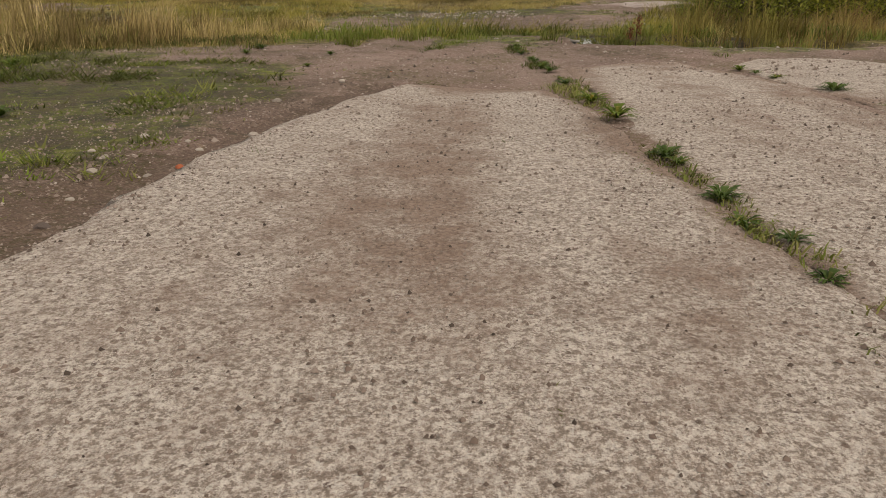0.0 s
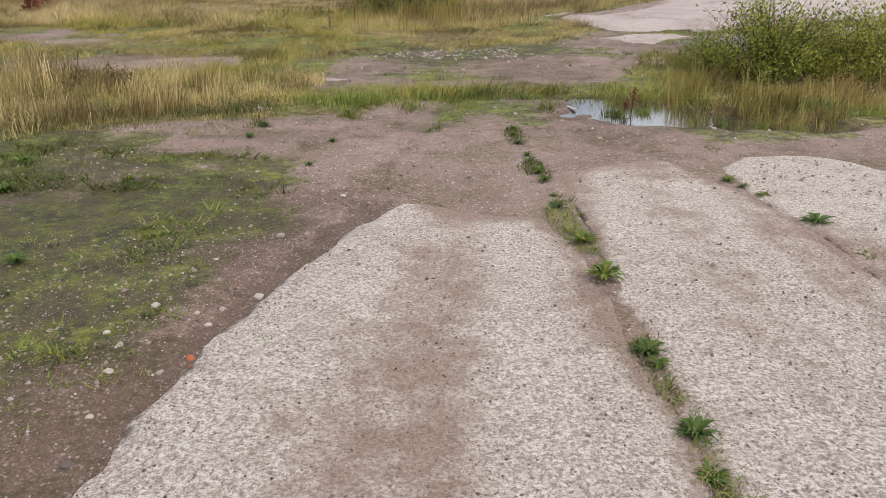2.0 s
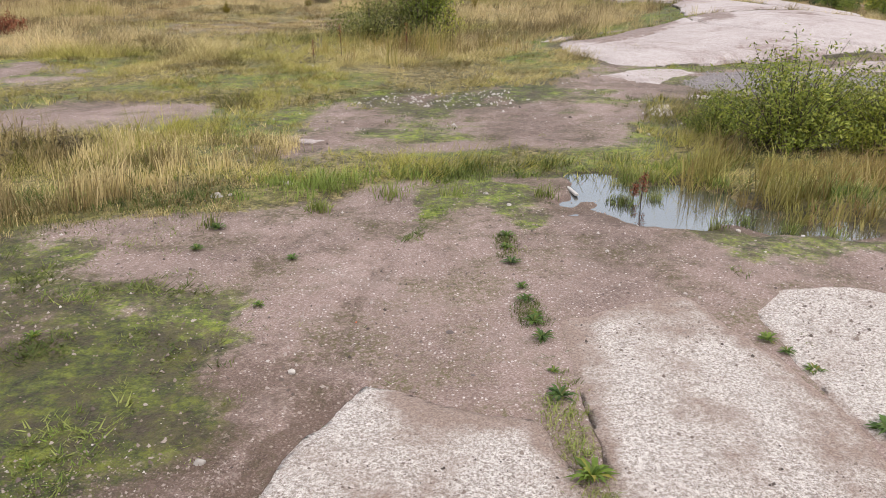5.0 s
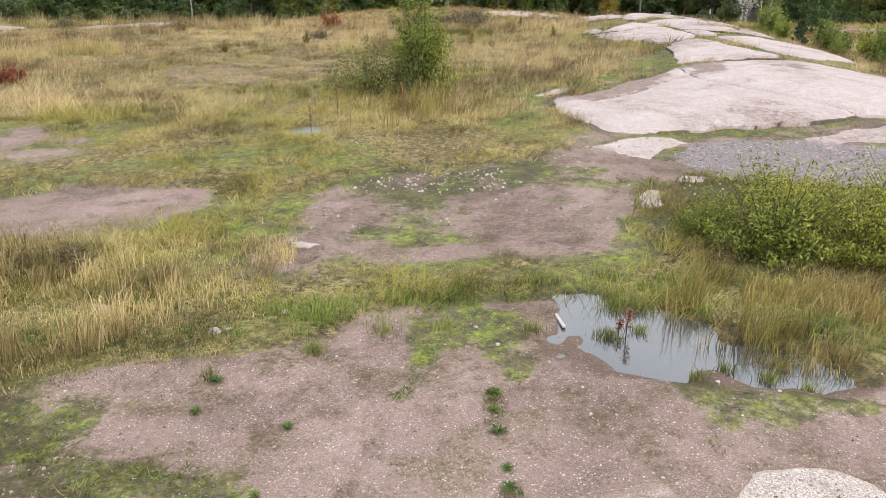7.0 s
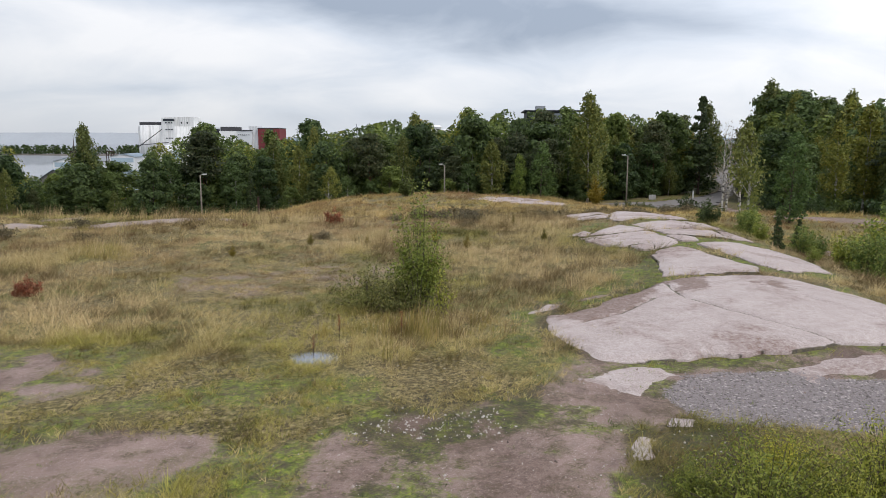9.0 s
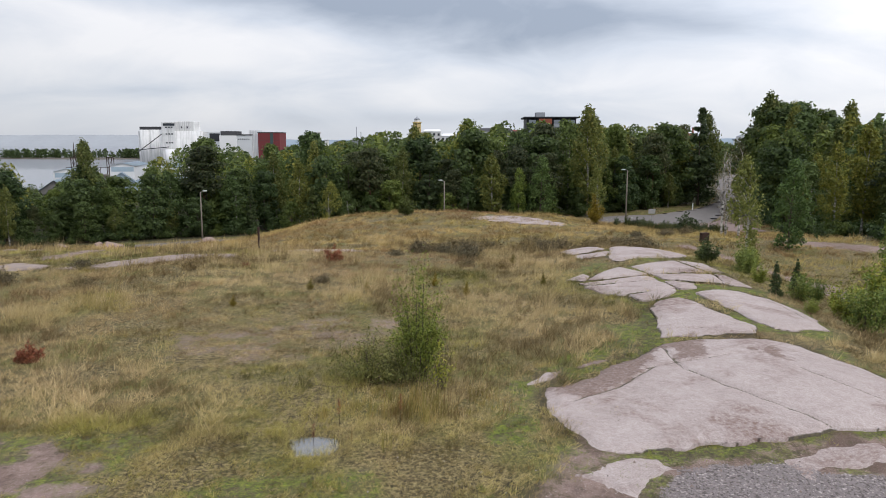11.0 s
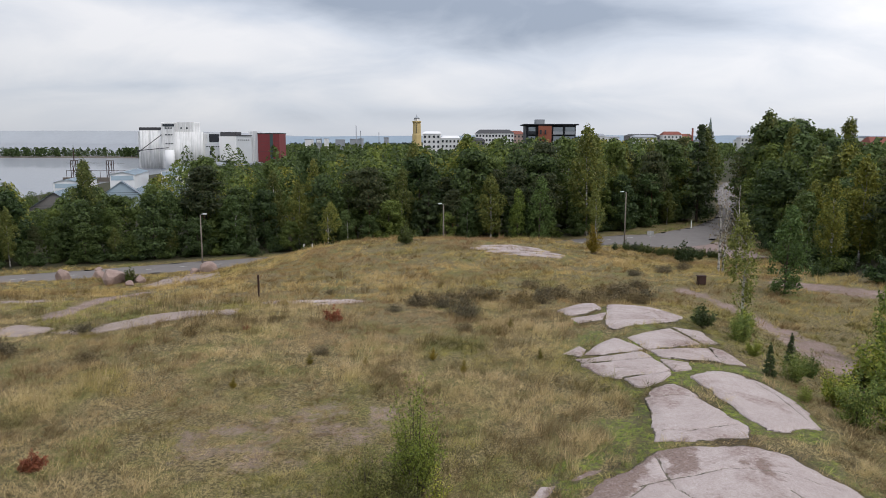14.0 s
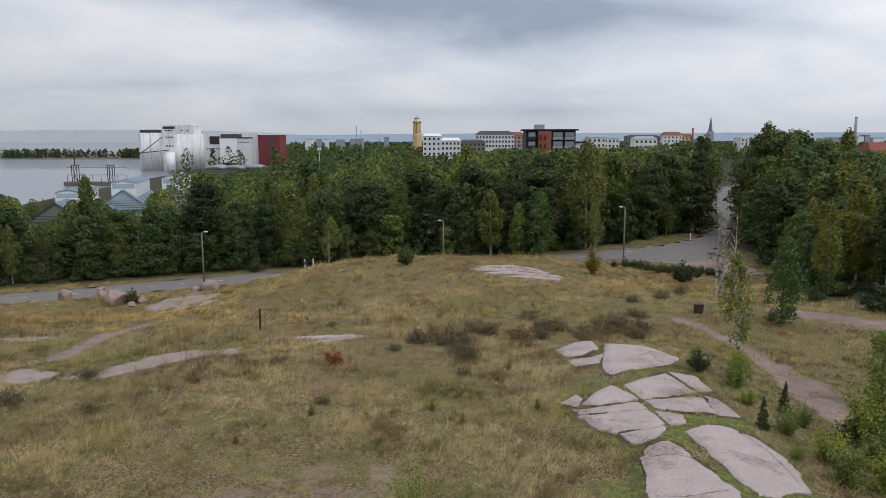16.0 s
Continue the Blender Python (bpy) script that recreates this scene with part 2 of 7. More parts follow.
ROAD_LINE = [(-110, 66), (-80, 79), (-57, 88), (-46, 92.5), (-35, 98), (-20, 101), (-5, 102), (8, 103), (20, 106.5), (31, 112), (41, 122), (49, 138), (56, 158), (65, 186), (76, 216), (90, 250), (120, 290)]
ROAD = [(x + 1.4, y - 3.6) for x, y in ROAD_LINE[:9]] + [(27, 98.4), (33, 99.8), (35.5, 105), (39.5, 113), (47, 129.5), (58, 157), (68.5, 185), (80, 214), (94, 248), (123, 287)] + [(118, 292), (88, 251), (74, 217), (63.5, 187), (55, 158), (47.2, 138), (38.8, 123.5), (29.5, 113.4)] + [(x - 1.2, y + 3.4) for x, y in ROAD_LINE[8::-1]]
JUNCTION = [(28.5, 99), (30, 94), (33, 89), (37.5, 89), (37, 97), (36.5, 105), (33, 101)]

ROCKS = [
    [(2.5, 18.4), (2.42, 19.4), (2.63, 20.6), (3.3, 20.9), (3.9, 21.4), (4.6, 22.3), (5.4, 22.7), (6.2, 23.5), (6.9, 23.9), (8.1, 23.9), (9.3, 23.9), (10.4, 23.3), (11.2, 21.6), (11.9, 19.8), (11.5, 18.0), (9.3, 17.7), (6.5, 17.2), (4.7, 16.95), (3.2, 16.7), (3.02, 17.4)],
    [(2.6, 15.7), (3.4, 16.4), (4.5, 16.6), (4.8, 16.0), (4.1, 15.6), (3.7, 14.6), (3.3, 14.9)],
    [(6.8, 16.55), (8.1, 17.0), (9.4, 17.3), (9.6, 16.6), (8.4, 16.0), (7.7, 16.1), (7.3, 15.7)],
    [(2.1, 21.1), (2.6, 22.1), (3.2, 22.15), (2.8, 21.3)],
    [(3.5, 22.3), (4.2, 23.0), (5.2, 23.2), (4.6, 22.7)],
    [(7.15, 28.1), (7.7, 28.9), (8.6, 29.5), (9.1, 28.3), (9.5, 26.9), (9.8, 25.4), (9.6, 24.5), (8.0, 24.25), (6.6, 24.5), (7.0, 26.3)],
    [(9.6, 30.3), (10.7, 31.2), (11.6, 31.1), (12.4, 30.3), (12.85, 28.7), (12.85, 27.2), (12.6, 26.0), (11.9, 26.0), (11.2, 25.4), (10.5, 25.3), (10.2, 26.6), (9.9, 28.6)],
    [(8.75, 43.2), (11.1, 42.7), (12.2, 40.8), (11.4, 39.2), (9.4, 37.9), (7.8, 37.0), (7.65, 38.0)],
    [(5.75, 42.3), (7.1, 44.0), (8.1, 44.4), (7.95, 41.8), (6.9, 40.6), (6.1, 40.8)],
    [(6.15, 40.0), (7.4, 40.1), (8.0, 40.5), (7.5, 39.1), (6.4, 38.8)],
    [(8.15, 35.4), (10.6, 37.3), (11.3, 35.0), (9.75, 34.0), (8.6, 33.7), (8.45, 34.3)],
    [(10.85, 37.6), (12.1, 37.4), (12.3, 35.4), (11.6, 35.2)],
    [(5.9, 33.5), (6.55, 34.6), (7.5, 35.45), (7.85, 34.85), (8.1, 34.3), (8.3, 33.7), (6.6, 33.25)],
    [(4.94, 33.9), (5.7, 34.6), (5.85, 34.2), (5.5, 33.4)],
    [(8.7, 33.5), (9.7, 33.7), (11.5, 34.3), (11.4, 32.6), (10.05, 32.4), (8.95, 32.7)],
    [(11.75, 34.5), (12.2, 34.3), (12.5, 32.5), (11.55, 32.5)],
    [(5.4, 33.05), (8.25, 33.2), (8.5, 32.6), (6.9, 32.5), (5.6, 32.65)],
    [(5.55, 32.3), (8.5, 32.4), (8.85, 31.1), (8.1, 30.7), (6.65, 30.5), (6.15, 30.95)],
    [(6.95, 30.3), (8.1, 30.5), (8.75, 30.7), (8.3, 29.95), (7.4, 29.45), (7.15, 29.5)],
    [(8.9, 32.3), (9.9, 32.0), (9.8, 31.25), (9.1, 31.05)],
]

LAWN = [(15.5, 93.5), (21.5, 99.6), (27, 99.2), (27.5, 95.5), (20.5, 90)]
VERGE = [(25, 112.6), (33, 119.5), (42, 133), (50, 154), (47.5, 142), (39, 124.5), (30, 114)]
WORN = [(-10.1, 26.0), (-8.1, 28.0), (-5.3, 28.9), (-2.3, 29.0), (-0.6, 27.5), (-2.4, 25.2), (-4.2, 23.6), (-6.6, 22.1), (-8.8, 23.4)]
STRAW_LEFT = [(-19.5, 31.5), (-16.9, 32.6), (-11.9, 26.0), (-10.1, 25.5), (-7.5, 21.3), (-8.1, 18.2), (-10.2, 18.4), (-12.3, 20.3)]
STRAW_ROCK = [(0.6, 41.0), (5.3, 41.1), (4.6, 31.9), (6.3, 28.2), (5.6, 25.4), (3.4, 23.6), (1.6, 23.4), (2.2, 30.0)]
RUTS = [
    [(1.02, 9.0), (1.12, 8.2), (1.2, 7.5)], [(1.2, 9.0), (1.28, 8.3), (1.34, 7.6)],
    [(-0.1, 8.6), (-0.35, 6.6), (-0.5, 4.9)], [(-0.9, 8.0), (-1.15, 6.4), (-1.2, 4.9)], [(0.9, 7.6), (1.3, 6.4), (1.9, 5.9)],
    [(-2.2, 10.2), (-0.6, 10.4), (1.0, 10.9), (2.4, 12.4), (3.3, 14.6), (3.2, 16.4)], [(-2.2, 11.4), (-0.4, 11.5), (1.2, 12.3), (2.2, 13.8), (2.6, 15.6)],
    [(-8.5, 11.4), (-6, 11.6), (-4, 12.4)], [(-8.5, 12.2), (-6, 12.5), (-4, 13.0)], [(-9.5, 15.4), (-8, 15.2), (-7, 15.9)],
]


def rut(x, y):
    """1 in the wheel ruts, 0 away from them."""
    out = np.zeros(np.shape(x))
    near = (x > -10) & (x < 4.5) & (y > 4) & (y < 17)
    if near.any():
        wx, wy = x[near] + 0.15 * (vnoise(x[near], y[near], 0.9, 2) - 0.5), y[near] + 0.15 * (vnoise(x[near] + 3, y[near], 0.9, 2) - 0.5)
        best = np.full(wx.shape, 9.0)
        for line in RUTS:
            for (ax, ay), (bx, by) in zip(line, line[1:]):
                ex, ey = bx - ax, by - ay
                t = np.clip(((wx - ax) * ex + (wy - ay) * ey) / (ex * ex + ey * ey), 0, 1)
                best = np.minimum(best, np.hypot(wx - ax - t * ex, wy - ay - t * ey))
        out[near] = S(0.13, 0.03, best)
    return out


def ripple(x, y):
    """Small lumps of the ground, calmer on the yard."""
    calm = S(2.0, 14, np.hypot(x, y - 3))
    far = 1 - S(90, 130, np.hypot(x, y))
    bumps = (0.10 * (vnoise(x, y, 3.1, 2) - 0.5) + 0.16 * (vnoise(x + 9, y, 9.0, 1) - 0.5)) * calm * far
    return bumps + 0.02 * (vnoise(x, y, 0.45, 3) - 0.5) * far


def land(x, y):
    """The ground with its small hollows and lumps."""
    z = height(x, y) + ripple(x, y) - 0.022 * rut(x, y)
    z = z - (0.035 + 0.115 * vnoise(x + 2, y, 0.34, 4)) * soft(POOL, x, y, 0.22, 0.3, 0.35) - 0.13 * soft(POOL_FAR, x, y, 0.3, 0.1)
    for slab in (SLAB_A, SLAB_B, SLAB_C):
        z = z - 0.022 * soft(slab, x, y, 0.05, 0.0)
    z = z - 0.04 * soft(SLAB_LIP, x, y, 0.12, 0.05)
    flat = soft(ROAD, x, y, 1.5)
    return z * (1 - flat) + (height(x, y) - 0.03) * flat


def cover(x, y):
    """What covers the ground: bare, mossy, damp along with painted crevice shade, crushed stone, woods, each 0 to 1."""
    bare = soft(YARD, x, y, 0.25, 0.35, 1.2)
    for p, w in ((WHEEL_TRACK, 0.6), (BARE_LEFT, 0.8), (BARE_FAR, 0.9), (CRUSHED, 0.3), (PATH_RIGHT, 0.4), (PATH_RIGHT_FAR, 0.5), (PATH_LEFT, 0.25), (ROAD, 0.4), (JUNCTION, 0.8)):
        thin = {0.8: 0.3, 0.9: 0.55, 0.4: 0.3}.get(w, 0.0) * S(0.42, 0.58, vnoise(x + 14, y, 0.9, 3))
        bare = np.maximum(bare, soft(p, x, y, w, 0.4 if w < 0.5 else 0.8, 1.1) * (1 - thin * (y < 60)))
    moss = np.maximum(soft(MOSS_LEFT, x, y, 0.3, 0.45, 0.5) * (0.5 + 0.45 * S(0.36, 0.54, vnoise(x, y, 0.8, 4))), soft(MOSS_MID, x, y, 0.16, 0.35, 0.4) * (0.62 + 0.4 * S(0.4, 0.6, vnoise(x, y, 0.3, 3))))
    mid = soft(WHEEL_TRACK, x, y, 0.6, 0.4) * (1 - soft(ROAD, x, y, 1.0))
    rocky = soft(ROCK_ZONE, x, y, 0.25, 0.3)
    ring = soft([(-3.5, 9), (-1, 15), (3, 19), (2, 22), (7, 30), (5, 40), (13, 44), (13.6, 27), (12, 22), (7, 14.5), (4.5, 9)], x, y, 1.0, 0.8)
    moss = np.maximum(moss, np.maximum(mid * S(0.44, 0.6, vnoise(x + 4, y + 2, 0.9, 4)) * S(10.3, 11.3, y) * 0.62, ring * (1 - mid) * S(0.48, 0.66, vnoise(x, y, 1.6, 4)) * 0.8))
    for p, w, much in MOSS_SPOTS:
        moss = np.maximum(moss, much * soft(p, x, y, w, w, 0.6) * (0.45 + 0.55 * S(0.36, 0.54, vnoise(x + 2, y + 5, 0.45, 4))))
    fringe = 4 * bare * (1 - bare) * S(8.0, 9.0, y) * S(40, 30, y) * (0.45 + 0.5 * S(0.4, 0.6, vnoise(x + 3, y + 9, 1.0, 3)))
    moss = np.maximum(moss, 0.8 * fringe)
    moss = np.maximum(moss, rocky * (0.25 + 0.7 * S(0.42, 0.6, vnoise(x + 31, y, 1.5, 4))))
    damp_rock = 0.5 * rocky * S(0.5, 0.62, vnoise(x, y + 13, 1.8, 3))
    moss = np.maximum(moss, 0.7 * soft([(2.1, 7.2), (2.8, 7.12), (3.6, 7.0), (3.6, 6.75), (3.0, 6.8), (2.65, 6.62), (2.25, 6.65), (2.2, 6.9)], x, y, 0.12, 0.3, 0.3))
    worn = soft(WORN, x, y, 1.0, 1.0)
    bare = np.maximum(bare, worn * (0.19 + 0.33 * S(0.4, 0.6, vnoise(x, y, 0.9, 3))))
    near_pool = soft([(0.4, 6.2), (4.6, 6.2), (4.6, 9.8), (0.4, 9.8)], x, y, 0.3)
    damp_shade = np.maximum(near_pool * S(0.42, 0.0, sdist(POOL, x, y) + 0.35 * (vnoise(x, y, 0.35, 3) - 0.5)), soft(POOL_FAR, x, y, 0.9, 0.4))
    damp_shade = np.maximum(damp_shade, 1.1 * soft([(2.6, 10.3), (2.9, 12.9), (4.4, 13.9), (5.5, 13), (4.8, 10.2)], x, y, 0.4, 0.3))
    damp_shade = np.maximum(damp_shade, 0.55 * soft([(0.0, 9.0), (1.3, 9.1), (1.3, 7.6), (0.6, 7.8)], x, y, 0.3, 0.2))
    # dark line at the slab's left lip: dark soil plus painted crevice shade
    damp_shade = np.maximum(damp_shade, 1.25 * soft(SLAB_LIP, x, y, 0.06, 0.06, 0.25))
    damp_shade = np.maximum(damp_shade, 0.85 * soft([(-5, -2), (-1.0, -2), (-0.92, 2.6), (-0.5, 4.1), (-0.4, 4.9), (-1.0, 5.4), (-2.0, 6.0), (-5, 6.4)], x, y, 0.35, 0.4, 0.7))
    worn_track = np.maximum(mid, np.maximum(soft(BARE_LEFT, x, y, 0.6, 0.5), soft(BARE_FAR, x, y, 0.6, 0.5)))
    damp_shade = np.maximum(damp_shade, worn_track * (0.1 + 0.5 * S(0.42, 0.62, vnoise(x + 21, y * 0.7, 1.3, 4))))
    damp_shade = np.maximum(damp_shade, 0.35 * soft([(-3, 6.3), (-1, 6.0), (0.5, 6.6), (2.6, 6.0), (6, 5.6), (6, 6.9), (3, 7.3), (1, 7.6), (-1, 8.0), (-3, 7.4)], x, y, 0.5, 0.5))
    damp_shade = np.maximum(damp_shade, 0.8 * soft([(-2.3, 12.8), (-1, 14.6), (1.5, 15.5), (2.4, 14.8), (2.4, 13.4), (1.6, 12.4), (0, 11.8), (-1.2, 11.5)], x, y, 0.7, 0.6, 0.8) * (0.5 + 0.5 * S(0.35, 0.6, vnoise(x, y + 4, 0.7, 3))))
    damp_shade = np.maximum(damp_shade, 0.6 * soft(MOSS_LEFT, x, y, 0.4, 0.4, 0.6))
    damp_shade = np.maximum(damp_shade, 1.0 * soft([(-1.7, 12.7), (-1.1, 13.9), (0.9, 14.2), (1.2, 13.2), (0.2, 12.7)], x, y, 0.5, 0.5))
    margin = np.zeros(np.shape(x))
    by_rock = (x > 1.5) & (x < 13.5) & (y > 16) & (y < 45)
    if by_rock.any():
        gap = np.min([sdist(r, x[by_rock], y[by_rock]) for r in ROCKS], axis=0)
        margin[by_rock] = S(0.5, 0.1, gap) * S(0.36, 0.56, vnoise(x[by_rock] + 6, y[by_rock], 1.5, 3))
    moss = moss * (1 - 0.6 * margin)
    damp_shade = np.maximum(np.maximum(damp_shade, damp_rock), np.maximum(1.1 * margin, 0.42 * rut(x, y)))
    crushed = soft(CRUSHED, x, y, 0.2, 0.2)
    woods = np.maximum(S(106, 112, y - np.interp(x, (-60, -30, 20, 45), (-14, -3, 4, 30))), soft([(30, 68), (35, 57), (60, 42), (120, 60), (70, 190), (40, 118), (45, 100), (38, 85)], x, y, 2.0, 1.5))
    return bare, moss, damp_shade, crushed, woods * (1 - soft(ROAD, x, y, 2.5)) * (1 - soft(JUNCTION, x, y, 2))


# ---- materials ----
class Paint:
    """A node material under construction."""

    def __init__(self, name, rough=0.9, metal=0.0):
        self.m = bpy.data.materials.new(name)
        self.m.use_nodes = True
        self.nt = self.m.node_tree
        self.b = self.nt.nodes["Principled BSDF"]
        self.b.inputs["Roughness"].default_value, self.b.inputs["Metallic"].default_value = rough, metal
        self.b.inputs["Specular IOR Level"].default_value = 0.3
        self.geo = self.nt.nodes.new("ShaderNodeNewGeometry")
        self.pos = self.geo.outputs["Position"]
        self.island = self.geo.outputs["Random Per Island"]
        self.each = self.nt.nodes.new("ShaderNodeObjectInfo").outputs["Random"]
        self.local = self.nt.nodes.new("ShaderNodeTexCoord").outputs["Object"]

    def put(self, socket, v):
        if hasattr(v, "links"):
            self.nt.links.new(v, socket)
        elif hasattr(v, "__len__") and len(v) == 3 and len(socket.default_value) == 4:
            socket.default_value = (*v, 1)
        else:
            socket.default_value = v

    def mix(self, f, a, b, blend="MIX"):
        n = self.nt.nodes.new("ShaderNodeMix")
        n.data_type, n.blend_type = "RGBA", blend
        for k, v in ((0, f), (6, a), (7, b)):
            self.put(n.inputs[k], v)
        return n.outputs[2]

    def math(self, op, a, b=0.0):
        n = self.nt.nodes.new("ShaderNodeMath")
        n.operation = op
        self.put(n.inputs[0], a)
        self.put(n.inputs[1], b)
        return n.outputs[0]

    def noise(self, scale, detail=4.0, rough=0.55, vec=None, warp=0.0):
        n = self.nt.nodes.new("ShaderNodeTexNoise")
        for k, v in (("Scale", scale), ("Detail", detail), ("Roughness", rough), ("Distortion", warp)):
            n.inputs[k].default_value = v
        self.put(n.inputs["Vector"], vec or self.pos)
        return n.outputs["Fac"]

    def cells(self, scale, vec=None, feature="F1"):
        n = self.nt.nodes.new("ShaderNodeTexVoronoi")
        n.feature = feature
        n.inputs["Scale"].default_value = scale
        self.put(n.inputs["Vector"], vec or self.pos)
        return n.outputs["Distance"], n.outputs["Color"]

    def stretch(self, sx, sy, sz, vec=None):
        n = self.nt.nodes.new("ShaderNodeMapping")
        n.inputs["Scale"].default_value = (sx, sy, sz)
        self.put(n.inputs["Vector"], vec or self.pos)
        return n.outputs[0]

    def attr(self, name):
        n = self.nt.nodes.new("ShaderNodeAttribute")
        n.attribute_name = name
        return n.outputs["Fac"]

    def gray(self, colour):
        n = self.nt.nodes.new("ShaderNodeSeparateColor")
        self.put(n.inputs[0], colour)
        return n.outputs[0]

    def ramp(self, f, *stops):
        n = self.nt.nodes.new("ShaderNodeValToRGB")
        e = n.color_ramp.elements
        while len(e) < len(stops):
            e.new(0.5)
        for q, (p, c) in zip(e, stops):
            q.position, q.color = p, ((*c, 1) if hasattr(c, "__len__") else (c, c, c, 1))
        self.put(n.inputs[0], f)
        return n.outputs[0]

    def bump(self, h, strength=0.5, dist=0.01):
        n = self.nt.nodes.new("ShaderNodeBump")
        n.inputs["Strength"].default_value, n.inputs["Distance"].default_value = strength, dist
        self.put(n.inputs["Height"], h)
        self.nt.links.new(n.outputs[0], self.b.inputs["Normal"])
        return self

    def done(self, colour, rough=None):
        self.put(self.b.inputs["Base Color"], colour)
        if rough is not None:
            self.put(self.b.inputs["Roughness"], rough)
        return self.m

    def leafy(self, colour, share=0.35):
        """A thin leaf that lets some light through."""
        self.put(self.b.inputs["Base Color"], colour)
        t = self.nt.nodes.new("ShaderNodeBsdfTranslucent")
        self.put(t.inputs["Color"], colour)
        mx = self.nt.nodes.new("ShaderNodeMixShader")
        mx.inputs[0].default_value = share
        self.nt.links.new(self.b.outputs[0], mx.inputs[1])
        self.nt.links.new(t.outputs[0], mx.inputs[2])
        self.nt.links.new(mx.outputs[0], self.nt.nodes["Material Output"].inputs["Surface"])
        return self.m


def sand_colour(p):
    """Pinkish grit: fine stones of many greys and browns in sandy soil."""
    fine, fine_c = p.cells(150.0)
    mid, mid_c = p.cells(55.0)
    soil = p.ramp(p.noise(1.1, 8, 0.7), (0.34, (0.135, 0.088, 0.074)), (0.5, (0.235, 0.158, 0.136)), (0.66, (0.335, 0.24, 0.212)))
    stones = p.ramp(p.gray(fine_c), (0.0, (0.05, 0.036, 0.03)), (0.3, (0.16, 0.112, 0.094)), (0.7, (0.30, 0.222, 0.19)), (1.0, (0.54, 0.46, 0.42)))
    c = p.mix(0.4, soil, stones)
    c = p.mix(p.ramp(p.noise(0.35, 5, 0.65, p.stretch(1.0, 0.45, 1.0)), (0.46, 0.0), (0.66, 0.42)), c, (0.13, 0.088, 0.07))
    c = p.mix(p.ramp(p.noise(2.2, 9, 0.75), (0.52, 0.0), (0.64, 0.42)), c, (0.10, 0.072, 0.056))
    big = p.ramp(p.gray(mid_c), (0.87, 0.0), (0.90, 1.0))
    pebble = p.ramp(p.gray(p.mix(0.5, mid_c, fine_c)), (0.0, (0.06, 0.045, 0.04)), (0.5, (0.26, 0.19, 0.165)), (1.0, (0.62, 0.55, 0.52)))
    c = p.mix(p.math("MULTIPLY", big, p.ramp(mid, (0.35, 1.0), (0.45, 0.0))), c, pebble)
    return c, p.math("ADD", p.math("MULTIPLY", fine, -0.6), p.math("MULTIPLY", mid, -0.8))


def make_ground():
    p = Paint("ground_cover", 0.95)
    sand, rel = sand_colour(p)
    fleck = p.math("MULTIPLY", p.ramp(p.noise(1.3, 6, 0.7), (0.48, 0.0), (0.60, 1.0)), p.ramp(p.noise(28.0, 6, 0.85), (0.47, 0.0), (0.54, 0.8)))
    sand = p.mix(fleck, sand, (0.095, 0.082, 0.028))
    edge = p.math("ADD", p.math("MULTIPLY", p.noise(2.6, 8, 0.72), 0.5), p.math("MULTIPLY", p.noise(13.0, 6, 0.75), 0.5))

    def zone(name, hard=0.12):
        v = p.math("ADD", p.attr(name), p.math("MULTIPLY", p.math("SUBTRACT", edge, 0.5), 3.2))
        return p.ramp(v, (0.5 - hard, 0.0), (0.5 + hard, 1.0))

    turf_n = p.noise(0.35, 5, 0.6)
    straw = p.ramp(p.noise(9.0, 9, 0.87), (0.43, (0.03, 0.024, 0.01)), (0.5, (0.11, 0.085, 0.037)), (0.57, (0.31, 0.245, 0.115)))
    green = p.ramp(p.noise(11.0, 9, 0.87), (0.43, (0.026, 0.028, 0.008)), (0.57, (0.21, 0.20, 0.05)))
    turf = p.mix(p.ramp(turf_n, (0.45, 0.0), (0.68, 1.0)), straw, green)
    turf = p.mix(p.ramp(p.noise(0.22, 4, 0.6, p.stretch(1, 1, 1)), (0.54, 0.0), (0.70, 0.4)), turf, (0.14, 0.088, 0.045))
    moss_n = p.math("ADD", p.math("MULTIPLY", p.noise(4.2, 10, 0.86), 0.65), p.math("MULTIPLY", p.noise(19.0, 7, 0.86), 0.35))
    moss = p.ramp(moss_n, (0.42, (0.022, 0.022, 0.01)), (0.465, (0.046, 0.06, 0.012)), (0.51, (0.11, 0.145, 0.018)), (0.57, (0.235, 0.275, 0.03)))
    moss = p.mix(p.ramp(p.noise(2.6, 10, 0.88), (0.495, 0.0), (0.53, 0.62)), moss, p.mix(0.55, sand, (0.055, 0.04, 0.024)))
    crushed_d, crushed_c = p.cells(16.0)
    crushed = p.ramp(p.gray(crushed_c), (0.0, (0.13, 0.108, 0.104)), (0.5, (0.26, 0.22, 0.212)), (1.0, (0.42, 0.37, 0.355)))
    crushed = p.mix(p.ramp(crushed_d, (0.35, 0.0), (0.7, 0.7)), crushed, (0.04, 0.034, 0.03))
    # woodland floor, coloured far darker than the open turf
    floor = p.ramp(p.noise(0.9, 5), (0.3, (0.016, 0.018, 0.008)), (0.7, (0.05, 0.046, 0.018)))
    c = p.mix(zone("bare", 0.16), turf, sand)
    damp_shade = zone("damp_shade", 0.3)
    c = p.mix(p.math("MULTIPLY", zone("mossy", 0.2), 0.9), c, moss)
    c = p.mix(p.math("MULTIPLY", damp_shade, 0.75), c, p.mix(1.0, c, (0.36, 0.30, 0.23), "MULTIPLY"))
    c = p.mix(zone("crushed"), c, crushed)
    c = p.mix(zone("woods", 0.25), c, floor)
